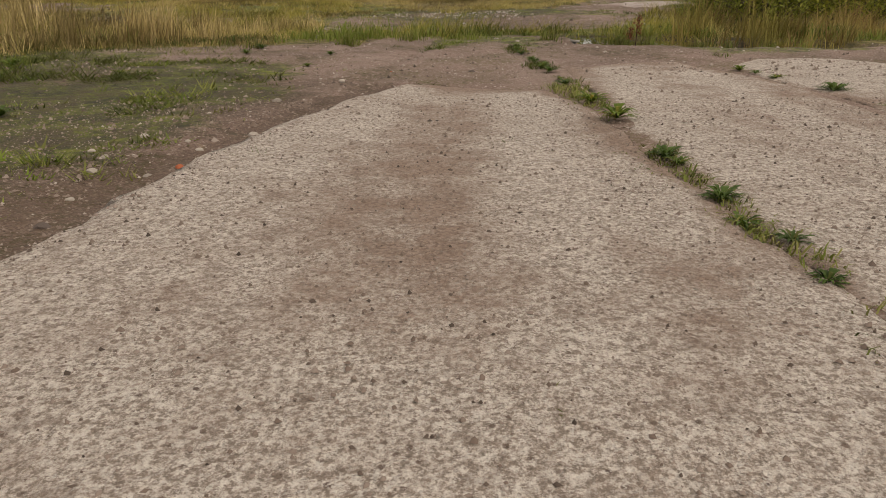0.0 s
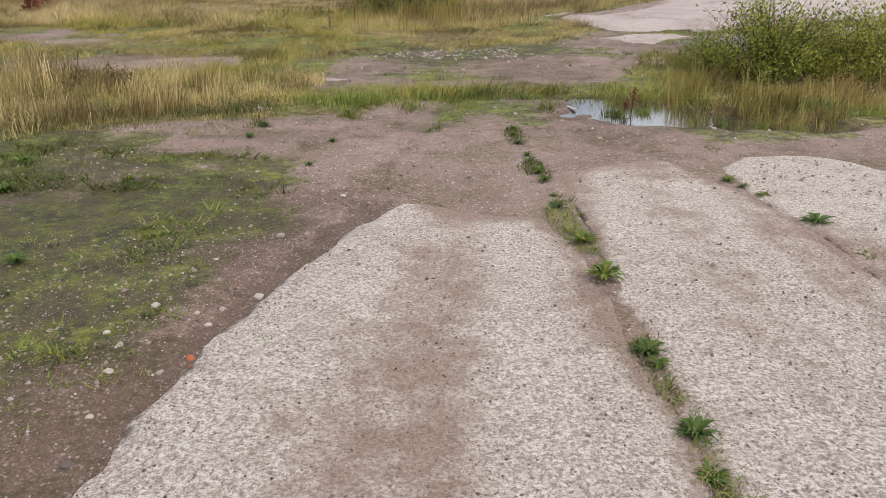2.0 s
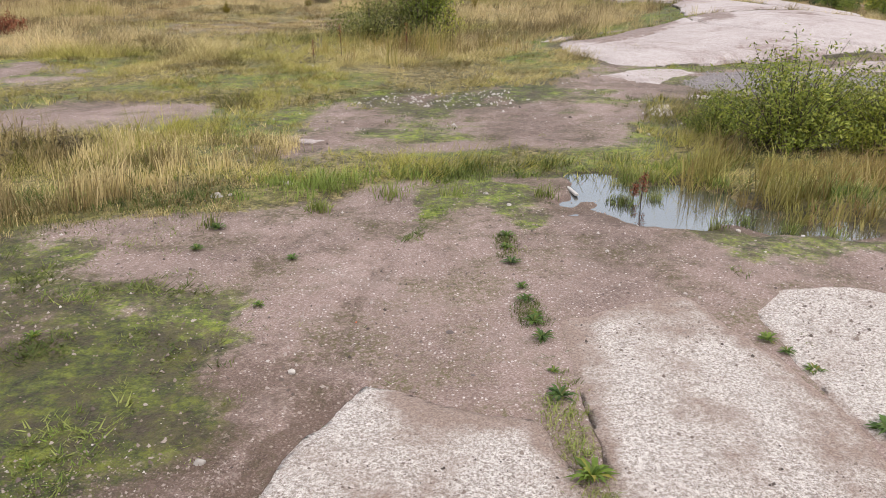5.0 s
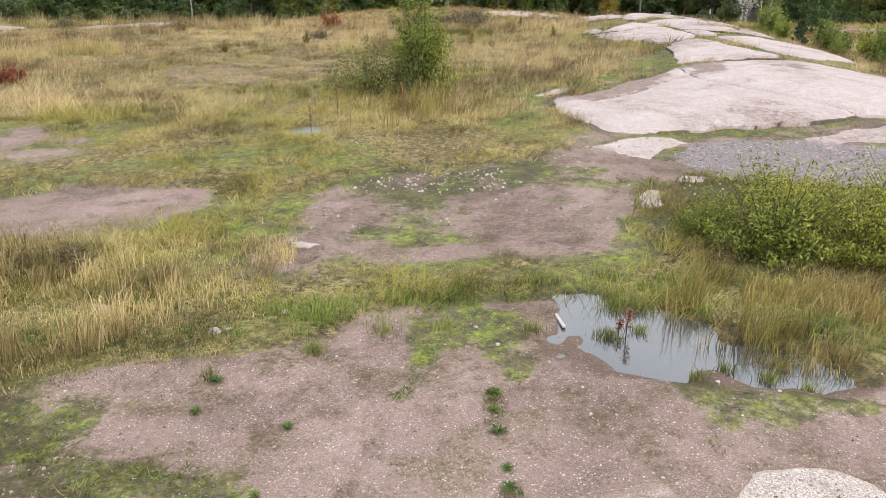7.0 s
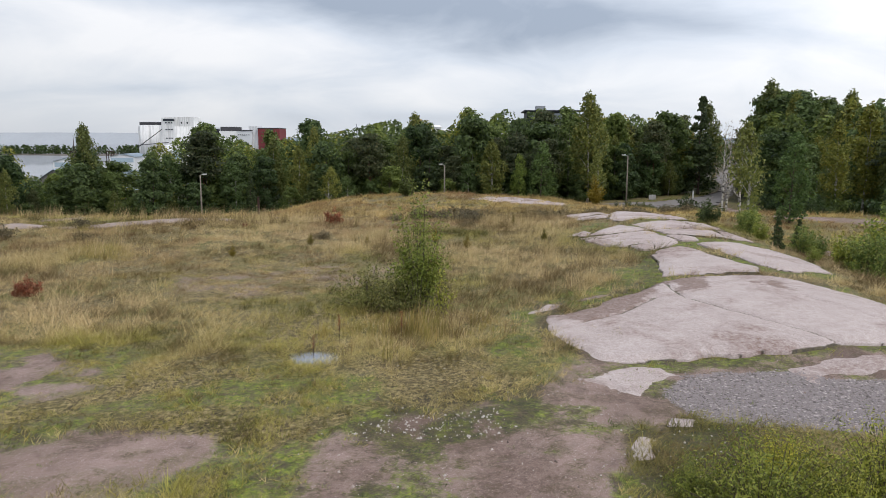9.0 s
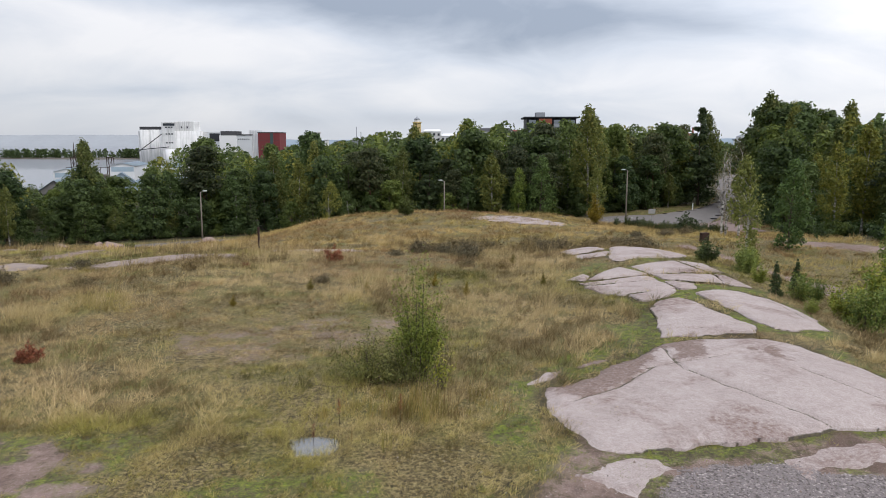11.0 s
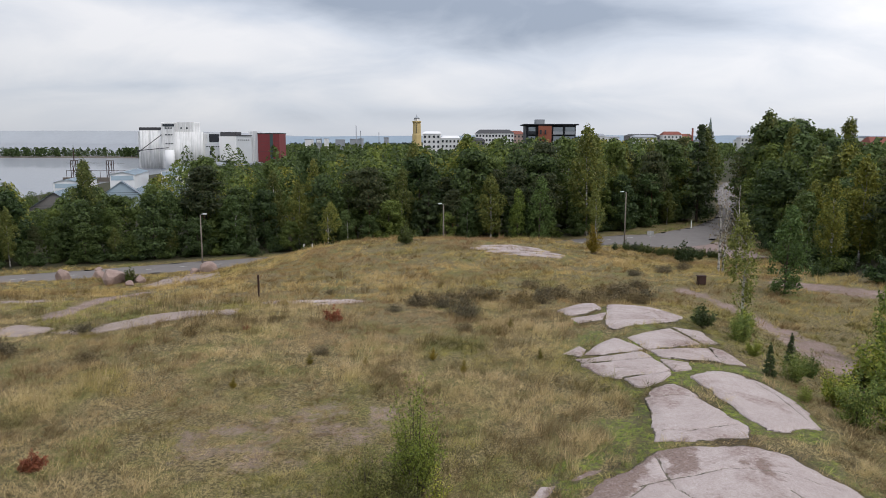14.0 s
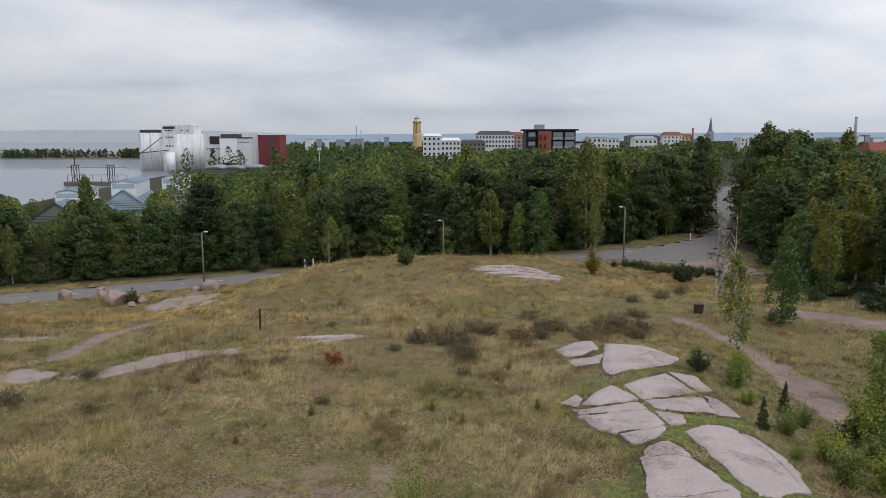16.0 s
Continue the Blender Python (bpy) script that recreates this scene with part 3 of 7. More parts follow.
    p.bump(p.math("ADD", rel, p.math("MULTIPLY", crushed_d, p.math("MULTIPLY", p.attr("crushed"), -4.0))), 0.6, 0.012)
    return p.done(c, p.ramp(damp_shade, (0, 0.95), (1, 0.75)))


def make_concrete():
    """Worn pale concrete with exposed stones and a drift of grit over it."""
    p = Paint("worn_concrete", 0.9)
    sand, rel = sand_colour(p)
    d1, c1 = p.cells(130.0)
    d2, c2 = p.cells(58.0, None)
    tone = p.ramp(p.noise(2.0, 6, 0.65), (0.3, (0.42, 0.34, 0.295)), (0.7, (0.64, 0.555, 0.505)))
    grain = p.ramp(p.gray(c1), (0.0, (0.18, 0.13, 0.105)), (0.2, (0.44, 0.355, 0.31)), (0.6, (0.62, 0.53, 0.48)), (1.0, (0.84, 0.77, 0.72)))
    c = p.mix(0.55, tone, grain)
    d3, c3 = p.cells(62.0)
    lump = p.ramp(p.gray(c3), (0.0, (0.27, 0.205, 0.17)), (0.35, (0.50, 0.415, 0.37)), (1.0, (0.80, 0.73, 0.68)))
    c = p.mix(0.4, c, lump)
    stone = p.math("MULTIPLY", p.ramp(p.gray(c2), (0.84, 0.0), (0.88, 1.0)), p.ramp(d2, (0.28, 1.0), (0.40, 0.0)))
    c = p.mix(stone, c, p.ramp(p.gray(c1), (0.0, (0.12, 0.08, 0.07)), (0.6, (0.22, 0.15, 0.13)), (1.0, (0.6, 0.55, 0.5))))
    mottle = p.math("ADD", p.math("MULTIPLY", p.noise(70.0, 4, 0.75), 0.6), p.math("MULTIPLY", p.noise(190.0, 3, 0.75), 0.4))
    c = p.mix(p.ramp(mottle, (0.43, 0.85), (0.50, 0.0)), c, (0.24, 0.19, 0.155))
    c = p.mix(p.ramp(mottle, (0.51, 0.0), (0.58, 0.8)), c, (0.82, 0.76, 0.71))
    c = p.mix(p.ramp(p.noise(9.0, 7, 0.75), (0.36, 0.5), (0.46, 0.0)), c, (0.24, 0.18, 0.15))
    c = p.mix(p.ramp(p.noise(3.2, 5, 0.7, None, 0.4), (0.54, 0.0), (0.66, 0.35)), c, (0.34, 0.25, 0.205))
    drift = p.math("ADD", p.attr("drift"), p.math("MULTIPLY", p.math("SUBTRACT", p.noise(4.0, 10, 0.8), 0.5), 3.2))
    drift = p.math("ADD", drift, p.math("MULTIPLY", p.math("SUBTRACT", p.noise(1.7, 3, 0.6), 0.5), 1.6))
    c = p.mix(p.ramp(drift, (0.22, 0.0), (0.62, 0.45), (1.05, 0.9)), c, p.mix(0.6, sand, p.mix(p.gray(c1), (0.23, 0.15, 0.112), (0.46, 0.33, 0.26))))
    p.bump(p.math("ADD", rel, p.math("MULTIPLY", p.noise(45.0, 5, 0.75), 2.5)), 0.9, 0.012)
    return p.done(c)


def make_granite():
    """Pink-grey bedrock with stains."""
    p = Paint("pink_granite", 0.85)
    d1, c1 = p.cells(60.0)
    tone = p.ramp(p.noise(0.7, 7, 0.65), (0.3, (0.25, 0.195, 0.18)), (0.5, (0.36, 0.295, 0.278)), (0.72, (0.45, 0.385, 0.365)))
    grain = p.ramp(p.gray(c1), (0.0, (0.19, 0.15, 0.14)), (1.0, (0.54, 0.475, 0.45)))
    c = p.mix(0.5, tone, grain)
    stain = p.math("MULTIPLY", p.ramp(p.noise(0.45, 6, 0.7, None, 0.6), (0.49, 0.0), (0.63, 1.0)), p.ramp(p.noise(9.0, 5, 0.7), (0.4, 0.2), (0.6, 0.95)))
    c = p.mix(stain, c, (0.17, 0.108, 0.09))
    grit = p.math("ADD", p.attr("grit"), p.math("MULTIPLY", p.math("SUBTRACT", p.noise(2.4, 8, 0.75), 0.5), 2.4))
    c = p.mix(p.ramp(grit, (0.36, 0.0), (0.66, 0.9)), c, p.ramp(p.noise(20.0, 5, 0.7), (0.4, (0.10, 0.065, 0.052)), (0.6, (0.22, 0.15, 0.125))))
    c = p.mix(p.ramp(p.noise(26.0, 4, 0.75), (0.30, 0.7), (0.40, 0.0)), c, (0.17, 0.15, 0.135))
    c = p.mix(p.ramp(p.noise(6.5, 7, 0.78), (0.40, 0.35), (0.50, 0.0)), c, (0.25, 0.19, 0.172))
    c = p.mix(p.ramp(p.noise(8.0, 6, 0.78, p.stretch(1.0, 1.3, 1.0)), (0.52, 0.0), (0.64, 0.3)), c, (0.50, 0.44, 0.42))
    rim = p.math("ADD", p.attr("rim"), p.math("MULTIPLY", p.math("SUBTRACT", p.noise(4.0, 6, 0.7), 0.5), 0.8))
    c = p.mix(p.ramp(rim, (0.5, 0.0), (0.8, 0.9)), c, p.ramp(p.noise(12.0, 4), (0.4, (0.04, 0.034, 0.024)), (0.65, (0.10, 0.09, 0.04))))
    p.bump(p.math("ADD", p.noise(3.0, 7, 0.65), p.math("MULTIPLY", p.noise(40.0, 3), 0.15)), 0.5, 0.06)
    return p.done(c)


def blade_paint(name, dry, pale, green, lush, rust=(0.20, 0.10, 0.05)):
    """Grass from straw to green, tuft by tuft."""
    p = Paint(name, 0.75)
    tone = p.math("ADD", p.math("MULTIPLY", p.attr("tone"), 0.75), p.math("MULTIPLY", p.island, 0.25))
    c = p.mix(p.attr("green"), p.ramp(tone, (0.1, dry), (0.9, pale)), p.ramp(tone, (0.1, green), (0.9, lush)))
    c = p.mix(p.attr("rust"), c, p.mix(p.island, rust, (0.30, 0.19, 0.10)))
    return p.leafy(c, 0.18)


def leaf_paint(name, dark, light, odd=None):
    p = Paint(name, 0.6)
    c = p.ramp(p.island, (0.0, dark), (0.75, light), (1.0, odd or light))
    c = p.mix(1.0, c, p.ramp(p.each, (0.0, (0.62, 0.72, 0.76)), (0.35, (0.86, 0.92, 0.95)), (0.7, (1.06, 1.06, 0.9)), (1.0, (1.32, 1.24, 0.82))), "MULTIPLY")
    c = p.mix(p.ramp(p.noise(0.5, 3, 0.6, p.local), (0.4, 0.35), (0.6, 0.0)), c, p.mix(1.0, c, (0.6, 0.65, 0.6), "MULTIPLY"))
    return p.leafy(c, 0.4)


def plain(name, colour, rough=0.8, var=0.25, scale=2.0, metal=0.0):
    """Painted or natural surface with grain and stains."""
    p = Paint(name, rough, metal)
    c = p.mix(p.ramp(p.noise(scale, 7, 0.65), (0.3, var), (0.7, 0.0)), colour, p.mix(1.0, colour, (0.45, 0.43, 0.40), "MULTIPLY"))
    c = p.mix(p.ramp(p.noise(scale * 14, 4, 0.6), (0.3, var * 0.7), (0.6, 0.0)), c, p.mix(1.0, colour, (0.65, 0.63, 0.6), "MULTIPLY"))
    p.bump(p.noise(scale * 10, 4), 0.25, 0.02)
    return p.done(c)


def make_water(name, tint, rough, wave, scale, gloss=0.5):
    p = Paint(name, rough)
    p.b.inputs["Specular IOR Level"].default_value = gloss
    p.b.inputs["Coat Weight"].default_value, p.b.inputs["Coat Roughness"].default_value = gloss, 0.01
    p.bump(p.noise(scale, 5, 0.6, p.stretch(1.0, 2.2, 1.0)), wave, 0.3)
    return p.done(tint)


GROUND, CONCRETE, GRANITE = make_ground(), make_concrete(), make_granite()
POND = make_water("pool_water", (0.04, 0.04, 0.037), 0.015, 0.02, 9.0, 1.0)
SEA = make_water("sea_water", (0.15, 0.165, 0.19), 0.35, 1.0, 0.22, 0.28)
ASPHALT = plain("asphalt", (0.185, 0.168, 0.16), 0.9, 0.35, 0.8)
ROAD_PAINT = plain("road_paint", (0.62, 0.62, 0.60), 0.8, 0.3, 3.0)
BARK = plain("grey_brown_bark", (0.11, 0.085, 0.07), 0.95, 0.6, 5.0)
PINE_BARK = plain("pine_bark", (0.16, 0.085, 0.05), 0.95, 0.6, 4.0)


def birch_bark():
    p = Paint("birch_bark", 0.8)
    c = p.mix(p.ramp(p.noise(3.0, 6, 0.7, p.stretch(1, 1, 4)), (0.44, 1.0), (0.52, 0.0)), (0.52, 0.49, 0.45), (0.05, 0.045, 0.04))
    return p.done(c)


BIRCH_BARK = birch_bark()
BIRCH_LEAF = leaf_paint("birch_leaves", (0.08, 0.094, 0.024), (0.205, 0.22, 0.058), (0.25, 0.225, 0.055))
ASPEN_LEAF = leaf_paint("aspen_leaves", (0.055, 0.082, 0.024), (0.155, 0.20, 0.058))
ALDER_LEAF = leaf_paint("alder_leaves", (0.028, 0.046, 0.016), (0.11, 0.15, 0.045))
PINE_LEAF = leaf_paint("pine_needles", (0.03, 0.04, 0.018), (0.10, 0.115, 0.044), (0.125, 0.11, 0.05))
SPRUCE_LEAF = leaf_paint("spruce_needles", (0.032, 0.048, 0.02), (0.105, 0.13, 0.042))
WILLOW_LEAF = leaf_paint("willow_leaves", (0.10, 0.118, 0.02), (0.40, 0.40, 0.062), (0.56, 0.49, 0.09))
AUTUMN_LEAF = leaf_paint("yellowing_leaves", (0.13, 0.11, 0.02), (0.28, 0.2, 0.03))
RED_LEAF = leaf_paint("reddish_dead_leaves", (0.13, 0.038, 0.022), (0.33, 0.11, 0.065))
WEED_LEAF = leaf_paint("weed_leaves", (0.05, 0.085, 0.018), (0.15, 0.22, 0.045), (0.22, 0.19, 0.05))
BROWN_LEAF = leaf_paint("brown_shrub_leaves", (0.085, 0.062, 0.035), (0.27, 0.20, 0.11))
STRAW = blade_paint("straw_grass", (0.135, 0.09, 0.039), (0.64, 0.49, 0.27), (0.076, 0.074, 0.018), (0.40, 0.35, 0.105))
TALL = blade_paint("tall_straw", (0.18, 0.122, 0.05), (0.70, 0.545, 0.29), (0.078, 0.08, 0.018), (0.39, 0.35, 0.08))
FRESH = blade_paint("green_grass", (0.13, 0.105, 0.038), (0.36, 0.30, 0.13), (0.042, 0.07, 0.011), (0.165, 0.235, 0.034))
GOLD = blade_paint("golden_grass", (0.17, 0.105, 0.036), (0.60, 0.43, 0.18), (0.08, 0.08, 0.02), (0.36, 0.32, 0.08))
REED = blade_paint("sedge", (0.20, 0.128, 0.045), (0.47, 0.345, 0.13), (0.10, 0.094, 0.022), (0.29, 0.255, 0.066))

# ---- builders ----
def link_mesh(name, verts, faces, material, parent=None, smooth=False, attrs=None, label=""):
    me = bpy.data.meshes.new(name)
    me.from_pydata(verts, [], faces)
    return finish_mesh(name, me, material, parent, smooth, attrs, label)


def finish_mesh(name, me, material, parent=None, smooth=False, attrs=None, label=""):
    for key, values in (attrs or {}).items():
        a = me.attributes.new(key, "FLOAT", "POINT")
        a.data.foreach_set("value", np.asarray(values, np.float32))
    me.materials.append(material)
    if smooth:
        me.polygons.foreach_set("use_smooth", np.ones(len(me.polygons), bool))
    me.update()
    ob = new(name, me)
    if parent:
        ob.parent = parent
    if label:
        ob["label"] = label
    return ob


def fast_mesh(name, verts, quads=None, tris=None):
    """A large mesh from arrays of corners, four or three to a face."""
    quads = np.zeros((0, 4), int) if quads is None else np.asarray(quads, int)
    tris = np.zeros((0, 3), int) if tris is None else np.asarray(tris, int)
    me = bpy.data.meshes.new(name)
    me.vertices.add(len(verts))
    me.vertices.foreach_set("co", np.asarray(verts, np.float32).ravel())
    loops = np.concatenate([quads.ravel(), tris.ravel()])
    me.loops.add(len(loops))
    me.loops.foreach_set("vertex_index", loops.astype(np.int32))
    n = len(quads) + len(tris)
    me.polygons.add(n)
    starts = np.concatenate([np.arange(len(quads)) * 4, len(quads) * 4 + np.arange(len(tris)) * 3])
    me.polygons.foreach_set("loop_start", starts.astype(np.int32))
    me.update(calc_edges=True)
    return me


def part(name, bm, material, parent, label="", smooth=False):
    """Links a bmesh as one mesh object under a thing or under a part."""
    me = bpy.data.meshes.new(name)
    bm.to_mesh(me)
    bm.free()
    return finish_mesh(name, me, material, parent, smooth, None, label)


def thing(name, m, label, category, group="", kind=""):
    ob = new(name)
    ob.matrix_basis = m
    return tagged(ob, label, category, group, kind)


def box(bm, x0, x1, y0, y1, z0, z1, bevel=0.0):
    made = bmesh.ops.create_cube(bm, size=1.0)
    for v in made["verts"]:
        v.co = Vector((x0 + (v.co.x + 0.5) * (x1 - x0), y0 + (v.co.y + 0.5) * (y1 - y0), z0 + (v.co.z + 0.5) * (z1 - z0)))
    if bevel:
        edges = list({e for v in made["verts"] for e in v.link_edges})
        bmesh.ops.bevel(bm, geom=edges, offset=bevel, segments=1, affect="EDGES")
    return bm


def boxes(*rows, bevel=0.0):
    bm = bmesh.new()
    for r in rows:
        box(bm, *r, bevel=bevel)
    return bm


def tube(bm, points, radii, sides=7):
    """A tapered limb along points."""
    rings = []
    pts = [Vector([float(q) for q in p]) for p in points]
    radii = [float(r) for r in radii]
    for k, (p, r) in enumerate(zip(pts, radii)):
        way = (pts[min(k + 1, len(pts) - 1)] - pts[max(k - 1, 0)]).normalized()
        a = way.orthogonal().normalized()
        b = way.cross(a)
        rings.append([bm.verts.new(p + r * (math.cos(2 * math.pi * i / sides) * a + math.sin(2 * math.pi * i / sides) * b)) for i in range(sides)])
    for lo, hi in zip(rings, rings[1:]):
        for i in range(sides):
            bm.faces.new((lo[i], lo[(i + 1) % sides], hi[(i + 1) % sides], hi[i]))
    bm.faces.new(rings[-1])
    bm.faces.new(rings[0][::-1])
    return bm


def patch(name, outline, cell, top, material, parent=None, jag=0.0, lump=0.3, skirt=0.1, attrs=None, label="", wider=0.0):
    """A slab with an uneven outline: a fine net over the plan, cut at its edge, with sides going down."""
    p = np.array(outline, float)
    jag_w = jag + wider
    xs = np.arange(p[:, 0].min() - 2 * cell - jag_w, p[:, 0].max() + 2 * cell + jag_w, cell)
    ys = np.arange(p[:, 1].min() - 2 * cell - jag_w, p[:, 1].max() + 2 * cell + jag_w, cell)
    x, y = np.meshgrid(xs, ys, indexing="ij")
    d = sdist(outline, x, y) - wider + jag * 2 * (vnoise(x + 3.3, y, lump, 4) - 0.5)
    gx, gy = np.gradient(d, cell)
    g2 = np.maximum(gx * gx + gy * gy, 0.25)
    near = np.abs(d) < 0.75 * cell
    x, y = np.where(near, x - d * gx / g2, x), np.where(near, y - d * gy / g2, y)
    d = np.where(near, 0.0, d)
    ok = d <= 1e-9
    idx = np.arange(x.size).reshape(x.shape)
    c = np.stack([idx[:-1, :-1], idx[1:, :-1], idx[1:, 1:], idx[:-1, 1:]], -1).reshape(-1, 4)
    good = ok.ravel()[c]
    quads, three = c[good.all(1)], c[good.sum(1) == 3]
    tris = three[good[good.sum(1) == 3]].reshape(-1, 3)
    used = np.unique(np.concatenate([quads.ravel(), tris.ravel()]))
    remap = np.full(x.size, -1)
    remap[used] = np.arange(len(used))
    vx, vy, vd = x.ravel()[used], y.ravel()[used], -d.ravel()[used]
    vz = top(vx, vy, vd)
    quads, tris = remap[quads], remap[tris]
    e = np.concatenate([quads[:, [0, 1]], quads[:, [1, 2]], quads[:, [2, 3]], quads[:, [3, 0]], tris[:, [0, 1]], tris[:, [1, 2]], tris[:, [2, 0]]])
    _, inv, cnt = np.unique(np.sort(e, 1), axis=0, return_inverse=True, return_counts=True)
    rim = e[cnt[inv.ravel()] == 1]
    rv = np.unique(rim)
    down = np.full(len(used), -1)
    down[rv] = len(used) + np.arange(len(rv))
    verts = np.concatenate([np.stack([vx, vy, vz], 1), np.stack([vx[rv], vy[rv], vz[rv] - skirt], 1)])
    sides = np.stack([rim[:, 1], rim[:, 0], down[rim[:, 0]], down[rim[:, 1]]], 1)
    me = fast_mesh(name, verts, np.concatenate([quads, sides]), tris)
    extra = {k: np.concatenate([f(vx, vy, vd), f(vx[rv], vy[rv], vd[rv])]) for k, f in (attrs or {}).items()}
    return finish_mesh(name, me, material, parent, True, extra, label)


# ---- ground ----
def steps(*legs):
    out = [legs[0][0]]
    for a, b, s in legs:
        n = max(1, int(round(abs(b - a) / s)))
        out += list(a + (b - a) * np.arange(1, n + 1) / n)
    return np.array(out)


def grow(a, b, s):
    out = [a]
    while abs(out[-1] - a) < abs(b - a):
        out.append(out[-1] + math.copysign(s, b - a))
        s *= 1.09
    return np.array(out[1:])


gx_mid = steps((-60, -30, 1.0), (-30, -12, 0.32), (-12, -4.5, 0.18), (-4.5, 4.5, 0.1), (4.5, 13, 0.16), (13, 28, 0.35), (28, 62, 1.0))
gy_mid = steps((-4, 0.4, 0.2), (0.4, 10.5, 0.1), (10.5, 25, 0.19), (25, 50, 0.32), (50, 112, 0.8))
gx = np.concatenate([grow(-60, -4600, 1.0)[::-1], gx_mid, grow(62, 4600, 1.0)])
gy = np.concatenate([grow(-4, -900, 0.4)[::-1], gy_mid, grow(112, 4700, 1.0)])
GX, GY = np.meshgrid(gx, gy, indexing="ij")
g_idx = np.arange(GX.size).reshape(GX.shape)
g_quads = np.stack([g_idx[:-1, :-1], g_idx[1:, :-1], g_idx[1:, 1:], g_idx[:-1, 1:]], -1).reshape(-1, 4)
g_cover = cover(GX.ravel(), GY.ravel())
g_mesh = fast_mesh("ground", np.stack([GX.ravel(), GY.ravel(), land(GX.ravel(), GY.ravel())], 1), g_quads)
ground = finish_mesh("ground", g_mesh, GROUND, None, True, dict(zip(("bare", "mossy", "damp_shade", "crushed", "woods"), g_cover)))
tagged(ground, "pinkish gritty ground with moss, dry turf and woodland floor", "ground", kind="structure")


def sheet(name, outline, z, material, label, category):
    bm = bmesh.new()
    bm.faces.new([bm.verts.new((x, y, z)) for x, y in outline])
    ob = part(name, bm, material, None)
    return tagged(ob, label, category, kind="structure")


POOL_Z = float(height(2.5, 7.9)) - 0.064
sheet("water_pool", [(0.5, 6.7), (4.2, 6.7), (4.2, 9.4), (0.5, 9.4)], POOL_Z, POND, "shallow rain puddle reflecting the sky, with sedge in it", "water")
sheet("water_pool_far", [(-4.2, 16.0), (-1.9, 16.0), (-1.9, 18.1), (-4.2, 18.1)], zof(-3, 17.1) + 0.06, POND, "small puddle at the foot of a bush", "water")
sheet("water_sea", [(-4600, 120), (-60, 120), (-60, 4400), (-4600, 4400)], -9.0, SEA, "grey-blue sea bay under an overcast sky", "water")


def drift_a(x, y, d):
    strip = S(0.34, 0.0, np.abs(x + 0.13 - 0.09 * (y - 2)) - 0.26 * S(4.4, 1.6, y)) * S(4.4, 3.2, y) * S(0.9, 1.9, y)
    edge = S(0.16, 0.02, d) * S(-0.3, 0.1, x) * S(1.5, 2.4, y)
    spot = S(0.45, 0.1, np.hypot(x - 0.55, (y - 1.75) * 0.7)) + S(0.3, 0.1, np.hypot(x - 0.78, (y - 3.3) * 0.35))
    core = S(0.26, 0.0, np.abs(x - 0.02 - 0.03 * (y - 3)) - 0.10) * S(4.7, 3.9, y) * S(1.0, 2.2, y)
    return np.clip(0.45 * strip + 0.4 * core + 1.0 * edge + 0.5 * spot + 0.9 * S(4.15, 4.6, y) * S(-0.3, 0.05, x), 0, 1.1)


def drift_b(x, y, d):
    band = S(0.26, 0.04, np.abs(x - 1.93 - 0.02 * (4 - y))) * S(1.6, 2.6, y)
    middle = S(0.3, 0.05, np.abs(x - 1.42 - 0.02 * (4 - y))) * (0.3 + 0.6 * S(2.2, 3.6, y))
    left = S(0.2, 0.0, np.abs(x - 0.92)) * S(3.4, 4.6, y)
    return np.clip(0.62 * band + 0.9 * S(0.1, 0.0, d) + 0.45 * middle + 0.7 * left + 0.7 * S(5.2, 5.8, y), 0, 1.1)


def drift_c(x, y, d):
    return np.clip(0.85 * S(0.35, 0.05, x - 2.25) * S(4.7, 3.9, y) + 0.7 * S(0.1, 0.0, d), 0, 1.1)


pavement = tagged(new("pavement"), "broken strips of worn pale concrete half buried in grit", "pavement", kind="structure")
for outline, drift in ((SLAB_A, drift_a), (SLAB_B, drift_b), (SLAB_C, drift_c)):
    patch("concrete_slab", outline, 0.03, lambda x, y, d: height(x, y) + 0.012 * (vnoise(x, y, 0.35, 4) - 0.5) + 0.004 - 0.012 * S(0.06, 0.0, d), CONCRETE, pavement, 0.07, 0.3, 0.09, {"drift": drift}, "", 0.0 if drift is drift_a else 0.07)

# ---- bedrock ----
FLUSH = [
    [(2.9, 12.1), (3.0, 12.7), (3.15, 13.0), (3.3, 12.9), (3.2, 12.5), (3.3, 12.2)],
    [(3.75, 13.4), (3.9, 13.8), (4.3, 13.7), (4.2, 13.4)],
    # this one is a pale sandy spot, built here as a flush granite slab
    [(-2.1, 10.4), (-1.8, 10.56), (-1.5, 10.45), (-1.7, 10.32)],
]
ROCKS_FAR = [
    [(-20.6, 37.4), (-18.9, 39.4), (-17.4, 41.4), (-16.0, 42.9), (-13.2, 43.5), (-12.8, 42.2), (-15.1, 40.8), (-16.4, 39.2), (-18.4, 37.4)],
    [(-24.5, 36.5), (-23.3, 38.6), (-21.2, 38.0), (-21.6, 36.4)],
    [(-9.5, 45.6), (-8.3, 47.6), (-6.4, 48.2), (-6.8, 46.6), (-8.6, 45.2)],
    [(-34.6, 78.0), (-33.8, 82.5), (-30.9, 84.0), (-26.8, 80.6), (-26.2, 73.0), (-29.5, 72.6), (-31.8, 73.8)],
    [(-34.7, 84.6), (-32.4, 86.0), (-30.4, 84.6), (-32.9, 83.2)],
    [(-29.5, 46.0), (-27.0, 47.5), (-25.5, 46.5), (-28.0, 45.0)],
]


